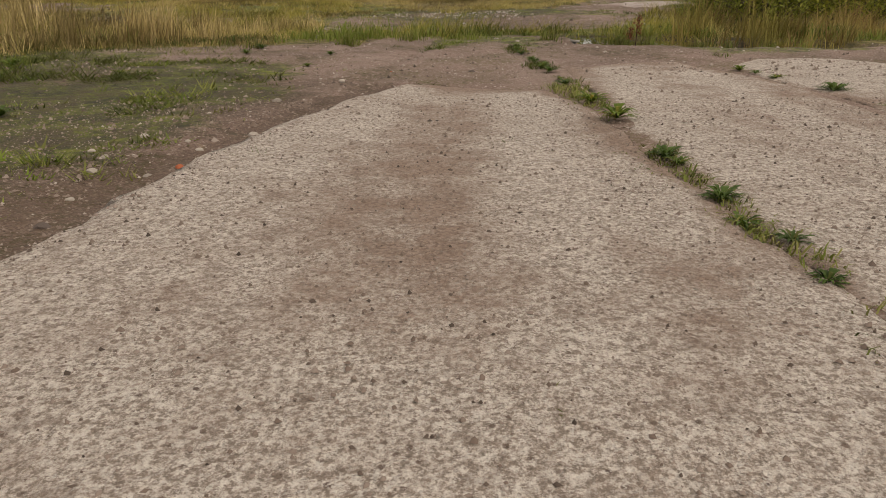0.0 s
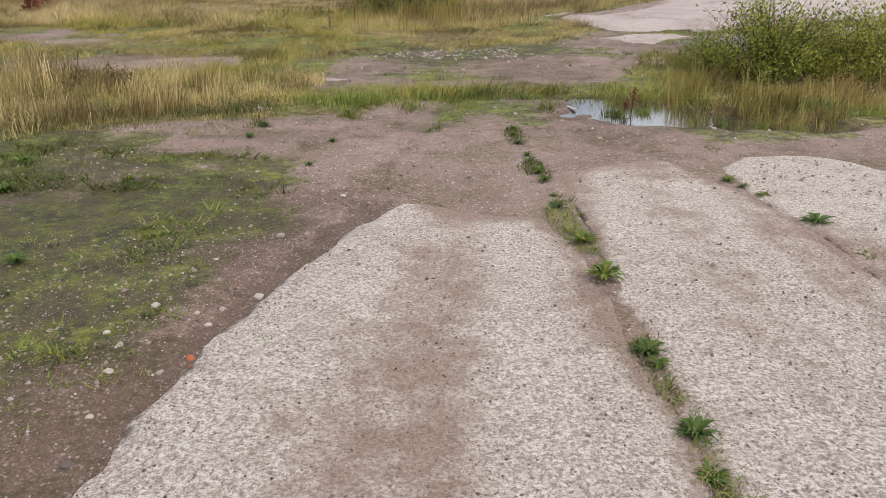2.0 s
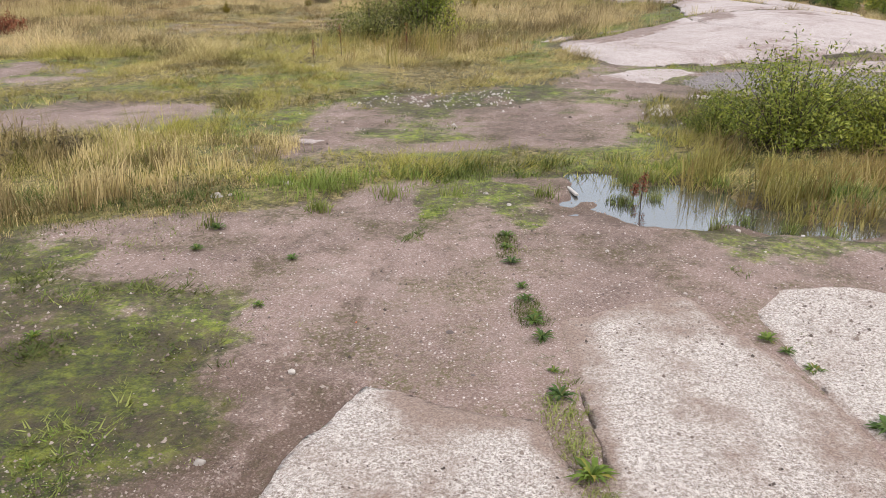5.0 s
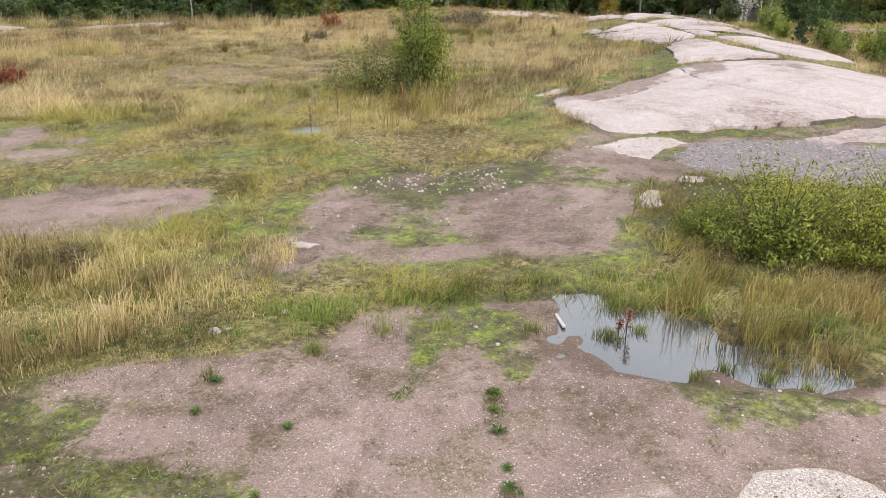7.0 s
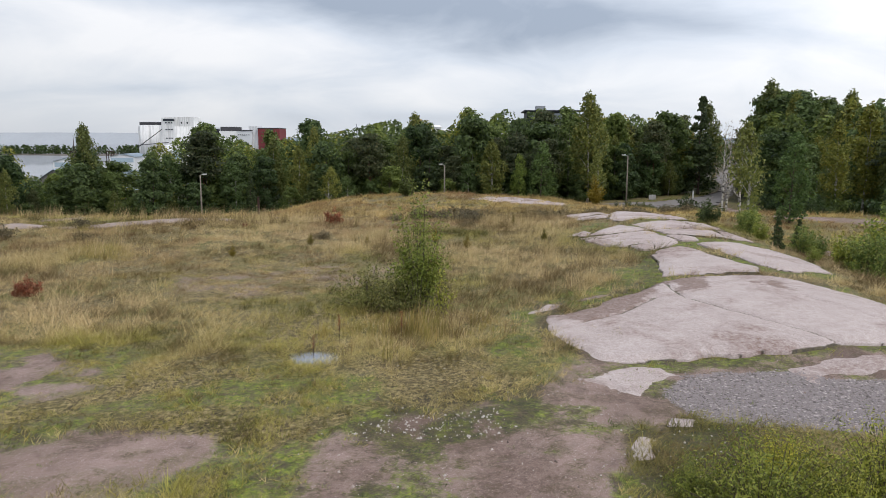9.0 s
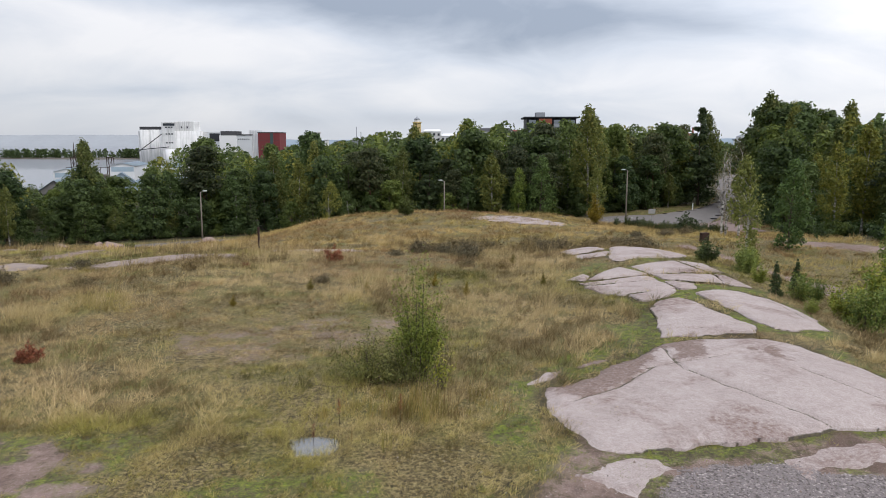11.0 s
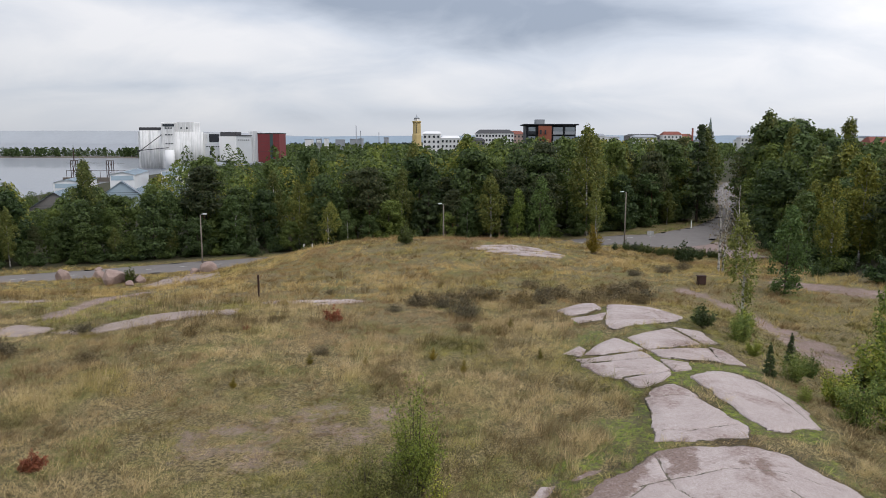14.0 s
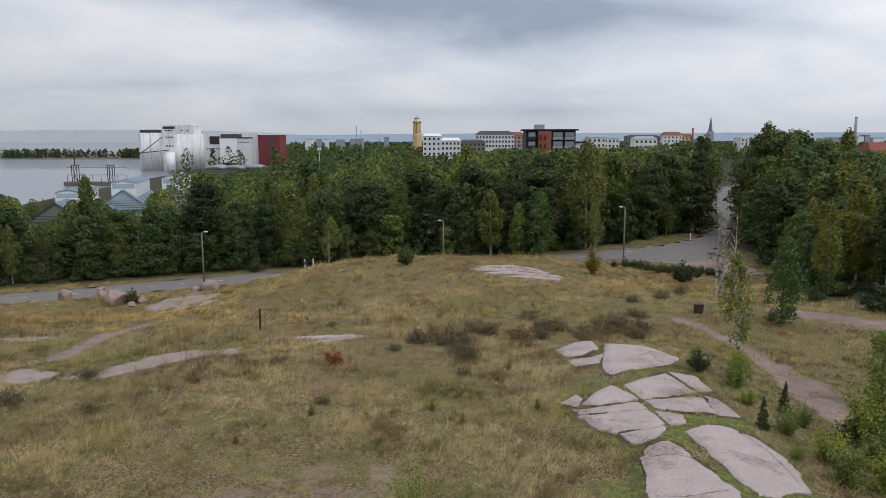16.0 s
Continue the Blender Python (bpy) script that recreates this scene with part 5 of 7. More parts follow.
blades("short_grass", x, y, 0.05 + 0.11 * rng.random(len(x)), 0.010 + 0.008 * rng.random(len(x)), 0.4 + 0.7 * rng.random(len(x)), TALL, "short mixed yellow-green turf", segments=1, tuft=7, spread=0.05, vary=2.0, green=np.clip(0.3 + 0.9 * rng.random(len(x)) * (0.4 + greenness(x, y)), 0, 1), rust=0.35 * rng.random(len(x)), lift=0.02)
# tall grass by the yard
x, y = scatter(1500, -9, -2.0, 5.5, 10.5, lambda x, y: soft([(-9, 6.8), (-4.4, 6.9), (-3.0, 7.3), (-2.5, 8.1), (-2.7, 9.6), (-4, 9.9), (-9, 10.0)], x, y, 0.3, 0.6) * S(0.36, 0.6, vnoise(x, y, 0.9)))
blades("tall_grass", x, y, 0.30 + 0.42 * rng.random(len(x)) * vnoise(x, y, 0.8), 0.006 + 0.004 * rng.random(len(x)), 0.15 + 0.4 * rng.random(len(x)), TALL, "tall pale grass gone to seed beside the yard", tuft=16, spread=0.06, green=0.35 * rng.random(len(x)), lift=0.15)
x, y = scatter(5200, -9, -1.8, 6.2, 10.5, lambda x, y: 1 - soft(YARD, x, y, 0.2, 0.3, 1.2))
blades("grass", x, y, 0.06 + 0.16 * rng.random(len(x)), 0.004 + 0.003 * rng.random(len(x)), 0.4 + 0.6 * rng.random(len(x)), TALL, "low mixed grass beside the yard", tuft=9, spread=0.05, green=0.7 * rng.random(len(x)), lift=0.1)
# green rim of the yard and mossy turf
x, y = scatter(11000, -6, 6, 5.5, 10.8, lambda x, y: np.clip(soft([(-4.3, 7.3), (-2.6, 7.5), (-1, 7.9), (0.2, 8.6), (1.3, 9.1), (2.1, 9.0), (3.6, 7.9), (6, 7.4), (6, 9.6), (2, 9.5), (0.2, 9.25), (-1.6, 8.6), (-4.3, 8.2)], x, y, 0.12, 0.3, 0.5) - soft(POOL, x, y, 0.05), 0, 1) * (0.25 + 0.75 * S(0.4, 0.6, vnoise(x, y, 0.6))))
blades("green_grass", x, y, (0.07 + 0.16 * rng.random(len(x)) ** 1.6) * (1 - 0.55 * S(-0.2, 0.6, x) * S(2.6, 1.6, x)), 0.0055 + 0.003 * rng.random(len(x)), 0.4 + 0.6 * rng.random(len(x)), FRESH, "short green grass along the edge of the yard", tuft=8, spread=0.04, green=0.6 + 0.4 * rng.random(len(x)), lift=0.1)
x, y = scatter(60000, -7, 1, 0.6, 9, lambda x, y: np.maximum(soft(MOSS_LEFT, x, y, 0.35, 0.5, 0.5), soft(MOSS_MID, x, y, 0.14, 0.3, 0.4)) * (0.04 + S(0.48, 0.64, vnoise(x, y, 0.5, 4))) + 0.003)
blades("short_grass", x, y, 0.02 + 0.06 * rng.random(len(x)) ** 1.8, 0.008 + 0.007 * rng.random(len(x)), 0.5 + 0.8 * rng.random(len(x)), FRESH, "short mossy grass on gritty soil", segments=1, tuft=7, spread=0.022, green=0.45 + 0.55 * rng.random(len(x)), lift=-0.25)
x, y = scatter(15000, -7, 7, 8.5, 26, lambda x, y: cover(x, y)[1] * (0.25 + 0.75 * S(0.42, 0.58, vnoise(x, y, 0.8, 3))))
blades("short_grass", x, y, 0.02 + 0.07 * rng.random(len(x)) ** 1.6, 0.005 + 0.004 * rng.random(len(x)), 0.5 + 0.8 * rng.random(len(x)), FRESH, "short mossy grass on the bare ground", tuft=8, spread=0.05, green=0.3 + 0.7 * rng.random(len(x)))
x, y = scatter(7000, 2, 14, 16, 46, lambda x, y: soft(ROCK_ZONE, x, y, 0.4, 0.3) * S(0.42, 0.6, vnoise(x, y, 1.1, 3)) * np.min([S(0.0, 0.12, sdist(r, x, y)) for r in ROCKS], axis=0))
blades("crack_grass", x, y, 0.03 + 0.09 * rng.random(len(x)), 0.010 + 0.008 * rng.random(len(x)), 0.5 + 0.8 * rng.random(len(x)), FRESH, "moss and short grass in the cracks of the rock", tuft=8, spread=0.04, green=0.3 + 0.6 * rng.random(len(x)))
x, y = scatter(5200, -7.5, -1.4, 3.4, 7.4, lambda x, y: S(-1.6, -3.4, x + 0.5 * (6.5 - y)) * (0.15 + 0.85 * S(0.42, 0.6, vnoise(x, y, 0.7, 3))))
blades("thin_grass", x, y, 0.04 + 0.10 * rng.random(len(x)), 0.006 + 0.003 * rng.random(len(x)), 0.3 + 0.6 * rng.random(len(x)), FRESH, "thin grass on the mossy soil", segments=1, tuft=6, spread=0.05, green=0.4 + 0.6 * rng.random(len(x)), lift=-0.2)
# sedge in and behind the puddle
x, y = scatter(3300, 1.5, 9.5, 7.0, 11.2, lambda x, y: (0.12 + 0.88 * S(0.42, 0.56, vnoise(x, y, 0.45, 2))) * soft([(2.35, 8.7), (2.42, 8.15), (2.64, 7.72), (2.95, 7.42), (3.5, 7.25), (4.2, 7.0), (9, 6.9), (9, 9.7), (4.4, 9.9), (3.0, 9.6)], x, y, 0.2, 0.3))
blades("sedge", x, y, 0.15 + 0.26 * rng.random(len(x)) * (0.3 + vnoise(x, y, 0.7)) + 0.12 * S(7.6, 8.6, y), 0.0055 + 0.004 * rng.random(len(x)), 0.2 + 0.5 * rng.random(len(x)), REED, "golden-green sedge standing in the puddle", "sedge", tuft=11, spread=0.05, green=np.clip(1.7 * vnoise(x, y, 0.8) - 0.3 + 0.3 * rng.random(len(x)), 0, 1), rust=0.7 * (rng.random(len(x)) < 0.12))
for cx, cy, r, n in ((1.69, 8.1, 0.13, 260), (1.98, 8.22, 0.10, 160), (2.6, 7.5, 0.06, 60), (1.85, 8.75, 0.15, 160), (2.1, 8.75, 0.15, 160), (0.97, 8.12, 0.1, 120), (1.95, 9.0, 0.2, 160), (2.3, 7.3, 0.07, 60), (2.9, 7.35, 0.08, 80), (3.2, 7.2, 0.08, 70), (-1.05, 7.62, 0.09, 130), (-1.85, 7.1, 0.1, 60), (-0.45, 8.0, 0.16, 120), (0.1, 8.1, 0.16, 120), (1.1, 9.25, 0.2, 140), (1.9, 9.5, 0.22, 160)):
    q = rng.normal(size=(n, 2)) * r * 0.5
    blades("grass_tuft", cx + q[:, 0], cy + q[:, 1], 0.05 + 0.14 * rng.random(n), 0.005 + 0.003 * rng.random(n), 0.2 + 0.6 * rng.random(n), FRESH, "small tuft of green grass", "grass", green=0.3 + 0.7 * rng.random(n))
# reeds round the far puddle
x, y = scatter(900, -3.4, 1.5, 16.6, 21.5, lambda x, y: soft([(-2.5, 17.2), (-1.6, 16.9), (0.2, 17.6), (1.0, 19), (0.2, 21), (-2.0, 20.5), (-2.6, 18.5)], x, y, 0.8, 0.9, 0.8) * S(0.42, 0.62, vnoise(x + 9, y, 0.6)))
blades("sedge", x, y, 0.2 + 0.38 * rng.random(len(x)) * (0.4 + vnoise(x, y, 0.8)), 0.010 + 0.006 * rng.random(len(x)), 0.12 + 0.35 * rng.random(len(x)), REED, "golden sedge at the foot of the bush", "sedge", tuft=9, spread=0.08, green=rng.random(len(x)), rust=0.6 * (rng.random(len(x)) < 0.12))

# weeds in the joints
def make_weed(seed, n, spread, rise, label):
    """A rosette of broad toothed leaves."""
    rs = np.random.default_rng(seed)
    root = thing("weed", Matrix(), label, "weed")
    bm = bmesh.new()
    for k in range(n):
        a = 2 * math.pi * k / n + rs.normal() * 0.25
        ln, lift, wd = spread * (0.35 + 0.7 * rs.random()), rise * (0.3 + 1.3 * rs.random()), spread * (0.06 + 0.06 * rs.random())
        side = Vector((-math.sin(a), math.cos(a), 0))
        rows = []
        for j in range(6):
            t = j / 5
            c = Vector((math.cos(a), math.sin(a), 0)) * ln * t + Vector((0, 0, lift * math.sin(t * 2.2) + 0.004))
            ww = wd * math.sin(math.pi * (0.08 + 0.9 * t)) * (1.0 if j % 2 else 0.62)
            rows.append((bm.verts.new(c + side * ww + Vector((0, 0, 0.2 * ww))), bm.verts.new(c), bm.verts.new(c - side * ww + Vector((0, 0, 0.2 * ww)))))
        for lo, hi in zip(rows, rows[1:]):
            bm.faces.new((lo[0], lo[1], hi[1], hi[0]))
            bm.faces.new((lo[1], lo[2], hi[2], hi[1]))
    part("leaf", bm, WEED_LEAF, root)
    return root


weed_a = stand(make_weed(1, 34, 0.12, 0.032, "green dandelion-like weed growing in a concrete joint"), 0.79, 4.12)
weed_b = stand(make_weed(2, 44, 0.12, 0.042, "green dandelion-like weed growing in a concrete joint"), 0.83, 3.63)
for x, y, s in ((0.62, 6.0, 0.5), (0.57, 6.42, 0.75), (0.55, 6.7, 0.6), (0.56, 6.95, 0.7), (0.66, 5.5, 0.7), (0.63, 5.8, 0.6), (0.69, 5.31, 0.75), (0.68, 5.6, 0.5), (0.73, 4.72, 0.8), (0.72, 4.95, 0.4), (0.88, 2.92, 0.7), (0.9, 2.82, 0.55), (0.92, 2.4, 0.7), (0.91, 2.2, 0.6), (0.89, 2.03, 0.35), (0.98, 2.04, 0.5), (0.96, 1.8, 0.45), (2.2, 4.49, 1.0), (2.09, 5.02, 0.6), (2.02, 5.2, 0.5), (1.96, 5.33, 0.6), (2.24, 3.98, 0.6), (2.3, 3.7, 0.5), (-1.76, 6.6, 0.6), (-1.03, 5.66, 0.5), (-1.0, 6.42, 0.5), (-1.75, 7.05, 0.7), (-2.9, 4.9, 0.9), (-2.7, 4.2, 0.8), (-2.2, 5.2, 0.6), (-3.2, 5.6, 1.0), (-2.1, 3.7, 0.7)):
    stand_copy(weed_a if rng.random() < 0.5 else weed_b, x, y, rng.random() * 360, s, 0.0)
x, y = scatter(24000, 0.4, 2.6, 1.2, 7.0, lambda x, y: np.maximum(S(0.13, 0.0, np.abs(x - (1.06 - 0.073 * y)) - 0.02) * S(0.38, 0.54, vnoise(x, y, 0.35, 2)), S(0.06, 0.0, np.abs(x - (2.32 - 0.06 * (y - 3.2)))) * S(0.5, 0.65, vnoise(x, y, 0.3, 2))))
blades("joint_grass", x, y, 0.02 + 0.055 * rng.random(len(x)), 0.0045 + 0.002 * rng.random(len(x)), 0.5 + 0.8 * rng.random(len(x)), FRESH, "thin grass in the joints of the concrete", tuft=4, spread=0.015, lift=0.1, green=0.3 + 0.6 * rng.random(len(x)))

# ---- bushes ----
willow = stand(make_bush("willow_bush", 1.4, 2.3, 11, 120, 92, 0.054, WILLOW_LEAF, BARK, "yellow-green willow bush behind the puddle", ratio=0.34, low=0.15, fluff=0.026), 4.0, 10.2)
for x, y, s in ((5.0, 10.0, 0.8), (5.9, 10.7, 1.0), (3.4, 10.9, 0.5), (6.9, 10.2, 0.85), (4.9, 11.5, 0.6), (8.0, 10.8, 1.0)):
    stand_copy(willow, x, y, rng.random() * 360, s, 0.02)
sapling = stand(make_bush("young_willow", 4.0, 1.9, 12, 54, 150, 0.085, leaf_paint("grey_willow_leaves", (0.075, 0.105, 0.025), (0.23, 0.28, 0.068)), BARK, "tall young willow in the meadow", low=0.08), -1.0, 21.6)
grey_bush = stand(make_bush("grey_bush", 1.7, 2.3, 13, 44, 90, 0.075, leaf_paint("grey_green_leaves", (0.08, 0.085, 0.028), (0.24, 0.24, 0.085)), BARK, "grey-green shrub beside the young willow"), -2.4, 21.3)
thin_bush = stand(make_bush("thin_bush", 1.5, 1.0, 14, 24, 22, 0.08, WILLOW_LEAF, BARK, "half bare shrub with thin grey twigs"), -0.3, 20.7)
stand_copy(grey_bush, -1.5, 21.5, 140, 0.85)
red_bush = stand(make_bush("red_bush", 0.85, 0.9, 15, 26, 60, 0.09, RED_LEAF, BARK, "reddish withered shrub in the dry grass"), -6.76, 40.5, 0, 1.25)
for x, y, s in ((-12.94, 22.76, 0.95), (-11, 38.5, 0.5), (8.5, 47, 0.8)):
    stand_copy(red_bush, x, y, rng.random() * 360, s)
brown_bush = stand(make_bush("brown_shrub", 0.65, 1.5, 16, 36, 24, 0.095, BROWN_LEAF, BARK, "brown withered shrub in the meadow"), -13.5, 37.2)
for x, y, s in ((-19, 37.5, 1.1), (-23, 33.5, 1.4), (-25, 33.0, 1.3), (-21, 33.8, 1.2), (-16.5, 33, 1.0), (-28, 36, 1.2), (-9.0, 52, 0.8), (17.5, 64, 1.4), (20, 67, 1.5), (14.5, 62, 1.2), (-6.2, 34.5, 0.8), (0.5, 38.5, 0.9), (2.2, 37.5, 0.8), (-19.5, 26, 1.0), (-4.3, 9.6, 0.55), (-4.9, 9.3, 0.6)):
    stand_copy(brown_bush, x, y, rng.random() * 360, s)
for k in range(44):
    x = -4 + 18 * rng.random()
    stand_copy(brown_bush, x, 46.5 + 0.35 * x + 2.2 * rng.normal(), rng.random() * 360, 0.8 + 1.0 * rng.random())
green_bush = stand(make_bush("green_shrub", 1.4, 1.3, 17, 24, 56, 0.14, leaf_paint("shrub_leaves", (0.03, 0.045, 0.014), (0.10, 0.125, 0.04)), BARK, "dark green shrub beside the bare rock"), 12.6, 38.4)
for x, y, s in ((24.4, 80.5, 2.0), (-36.9, 80.3, 1.4), (-5.9, 79.5, 1.8), (22.0, 90.5, 0.7), (24.0, 90.0, 0.8), (19.0, 91.2, 0.8), (26.0, 88, 0.9), (28, 87, 1.0), (17.5, 33, 0.8)):
    stand_copy(green_bush, x, y, rng.random() * 360, s)
for k in range(26):
    stand_copy(green_bush, 20.5 + 0.43 * k, 92.6 - 0.16 * k + 0.5 * rng.normal(), rng.random() * 360, 0.6 + 0.45 * rng.random())
yellow_bush = stand(make_bush("yellow_bush", 3.4, 2.0, 18, 26, 100, 0.17, AUTUMN_LEAF, BARK, "yellowing birch bush by the roadside"), 14.2, 79)
for x, y, s in ((-4.0, 33, 0.14), (-1.0, 33.5, 0.2), (0.4, 32.0, 0.2), (-6.5, 33, 0.18), (2.8, 39, 0.2), (3.8, 33.5, 0.18), (-9.0, 30, 0.16)):
    stand_copy(yellow_bush, x, y, rng.random() * 360, s)

# ---- trees ----
forest_kinds = [
    make_tree("aspen", 12, 21, 70, 66, 0.40, BARK, ASPEN_LEAF, "leafy green aspen at the edge of the woods", simple=True, limbs=16),
    make_tree("aspen", 12, 22, 76, 60, 0.40, BIRCH_BARK, ASPEN_LEAF, "leafy green aspen at the edge of the woods", simple=True, limbs=16),
    make_tree("birch", 14, 23, 90, 44, 0.36, BIRCH_BARK, BIRCH_LEAF, "tall birch with hanging yellow-green foliage", simple=True, limbs=18),
    make_tree("birch", 14, 24, 84, 44, 0.36, BIRCH_BARK, BIRCH_LEAF, "tall birch with hanging yellow-green foliage", simple=True, limbs=18),
    make_tree("pine", 15, 25, 52, 84, 0.40, PINE_BARK, PINE_LEAF, "dark pine with an open crown", simple=True, limbs=18),
    make_tree("pine", 15, 26, 48, 90, 0.40, PINE_BARK, PINE_LEAF, "dark pine with an open crown", simple=True, limbs=18),
    make_tree("alder", 11, 27, 62, 74, 0.42, BARK, ALDER_LEAF, "dark broad-crowned alder in the woods", simple=True, limbs=14),
    make_tree("alder", 11, 28, 58, 78, 0.42, BARK, ALDER_LEAF, "dark broad-crowned alder in the woods", simple=True, limbs=14),
    make_tree("spruce", 13, 29, 120, 36, 0.38, BARK, SPRUCE_LEAF, "dark green spruce with drooping branches", simple=True, limbs=14),
]
deep_kinds = [
    make_tree("aspen", 12, 31, 46, 42, 0.52, BARK, ASPEN_LEAF, "green aspen deep in the woods", simple=True, low=0.35, limbs=5),
    make_tree("birch", 14, 32, 56, 34, 0.46, BIRCH_BARK, BIRCH_LEAF, "slender birch deep in the woods", simple=True, low=0.35, limbs=6),
    make_tree("pine", 15, 33, 36, 52, 0.50, PINE_BARK, PINE_LEAF, "dark pine deep in the woods", simple=True, low=0.2, limbs=6),
    make_tree("alder", 11, 34, 42, 46, 0.54, BARK, ALDER_LEAF, "dark alder deep in the woods", simple=True, low=0.35, limbs=5),
]
DEEP_OF, DEEP_H = [0, 0, 1, 1, 2, 2, 3, 3, 2], [12, 14, 15, 11]
KIND_H = [12, 12, 14, 14, 15, 15, 11, 11, 13]
# highest line of sight over the treetops, by bearing: from 4.7 m and from 12.7 m above the yard
LOW_U = (-0.649, -0.602, -0.571, -0.53, -0.458, -0.385, -0.353, -0.322, -0.292, -0.252, -0.22, -0.174, -0.104, -0.065, -0.026, 0.004, 0.027, 0.062, 0.096, 0.134, 0.164, 0.195, 0.211, 0.248, 0.285, 0.319, 0.334, 0.343, 0.366, 0.375, 0.404, 0.449, 0.472, 0.512, 0.56)
LOW_S = (0.002, -0.015, -0.022, -0.006, -0.008, 0.021, 0.03, 0.014, -0.003, 0.003, 0.015, 0.015, 0.03, 0.04, 0.015, 0.045, 0.039, 0.05, 0.048, 0.057, 0.07, 0.06, 0.038, 0.049, 0.052, 0.066, 0.062, 0.03, 0.03, 0.058, 0.077, 0.063, 0.056, 0.07, 0.051)
HIGH_U = (-0.656, -0.625, -0.616, -0.57, -0.544, -0.503, -0.487, -0.446, -0.435, -0.406, -0.392, -0.333, -0.309, -0.254, -0.206, -0.183, -0.143, -0.104, -0.081, -0.05, 0.02, 0.059, 0.135, 0.212, 0.288, 0.314, 0.333, 0.344, 0.365, 0.373, 0.393, 0.407, 0.43, 0.461, 0.499, 0.53, 0.565)
HIGH_S = (0.061, 0.069, 0.102, 0.097, 0.073, 0.073, 0.089, 0.087, 0.071, 0.06, 0.039, 0.049, 0.04, 0.034, 0.014, 0.026, 0.015, 0.009, 0.03, 0.023, 0.019, 0.013, 0.013, 0.013, 0.007, -0.007, -0.005, 0.032, 0.036, 0.014, -0.007, -0.014, -0.005, -0.003, 0.007, 0.017, 0.014)


def tree_limit(x, y):
    """How high crowns may reach at x, y and stay under the skyline of the place."""
    x, y = np.asarray(x, float), np.asarray(y, float)
    d, u = np.hypot(x, y), x / np.maximum(y, 1)
    top = np.minimum(12.7 - np.interp(u, HIGH_U, HIGH_S) * d, 4.66 + np.interp(u, LOW_U, LOW_S) * d)
    return np.where((d < 95) & (u > 0.36), np.minimum(top, 12.7 - 0.042 * d), top)


placed = []


def plant(x, y, share, deep, side):
    """One tree of the woods; share: how much of the height that the skyline allows it takes."""
    u = x / y
    if side:
        odds = (0.10, 0.08, 0.26, 0.22, 0.05, 0.05, 0.12, 0.10, 0.02)
    elif u < -0.15:
        odds = (0.22, 0.17, 0.08, 0.06, 0.03, 0.03, 0.20, 0.19, 0.02)
    else:
        odds = (0.14, 0.12, 0.11, 0.09, 0.17, 0.14, 0.08, 0.08, 0.07)
    k = int(rng.choice(9, p=odds))
    if share < 0.6 and k in (4, 5):
        k = 0
    z = zof(x, y)
    h = min(max((float(tree_limit(x, y)) - z) * share, 3.2), 21)
    wide = 0.85 + 0.45 * rng.random()
    if share < 0.6:
        wide *= 1.2
    placed.append((x, y))
    if deep:
        stand_copy(deep_kinds[DEEP_OF[k]], x, y, rng.random() * 360, h / DEEP_H[DEEP_OF[k]], 0.1, z, wide)
    else:
        stand_copy(forest_kinds[k], x, y, rng.random() * 360, h / KIND_H[k], 0.1, z, wide)


# rows of trees that follow the edge of the woods, low ones in front
def edge_rows(line, rows, side):
    for off, gap, lo_share, hi_share in rows:
        for (ax, ay), (bx, by) in zip(line, line[1:]):
            ln = math.hypot(bx - ax, by - ay)
            for k in range(max(1, int(round(ln / gap)))):
                t = (k + 0.15 + 0.7 * rng.random()) * gap / ln
                nx_, ny_ = -(by - ay) / ln, (bx - ax) / ln
                o = off + 1.3 * rng.normal()
                x, y = ax + (bx - ax) * t + nx_ * o, ay + (by - ay) * t + ny_ * o
                if float(sdist(ROAD, np.array([x]), np.array([y]))[0]) > 2.5:
                    plant(x, y, lo_share + (hi_share - lo_share) * rng.random(), off > 10, side)


EDGE_MAIN = [(-78, 91), (-58, 96.5), (-40, 104.5), (-20, 107), (0, 108), (16, 111.5), (28, 118.5), (38, 130), (46, 146), (53, 166)]
EDGE_RIGHT = [(56, 152), (50, 134), (46, 118), (43.5, 104), (42, 94), (38, 82), (35, 70), (37, 62), (44, 57), (56, 53), (68, 56)]
edge_rows(EDGE_MAIN, ((2.0, 4.0, 0.35, 0.72), (5.0, 4.2, 0.6, 0.98), (9.5, 4.8, 0.75, 1.02)), 0)
edge_rows(EDGE_RIGHT[::-1], ((-1.0, 4.6, 0.4, 0.75), (-4.5, 4.6, 0.75, 1.0), (-9.5, 5.4, 0.85, 1.03)), 1)
WOODS = [
    ([(-80, 104), (-58, 112), (-40, 120), (-20, 122), (0, 124), (16, 127), (27, 136), (36, 150), (46, 172), (52, 200), (40, 204), (20, 190), (-30, 180), (-80, 170), (-110, 140)], 1.0, 0),
    ([(52, 66), (72, 66), (90, 90), (90, 150), (72, 160), (64, 140), (58, 110), (52, 90)], 0.45, 1),
    ([(74, 110), (110, 110), (130, 190), (90, 210), (78, 190), (68, 160)], 0.45, 1),
]
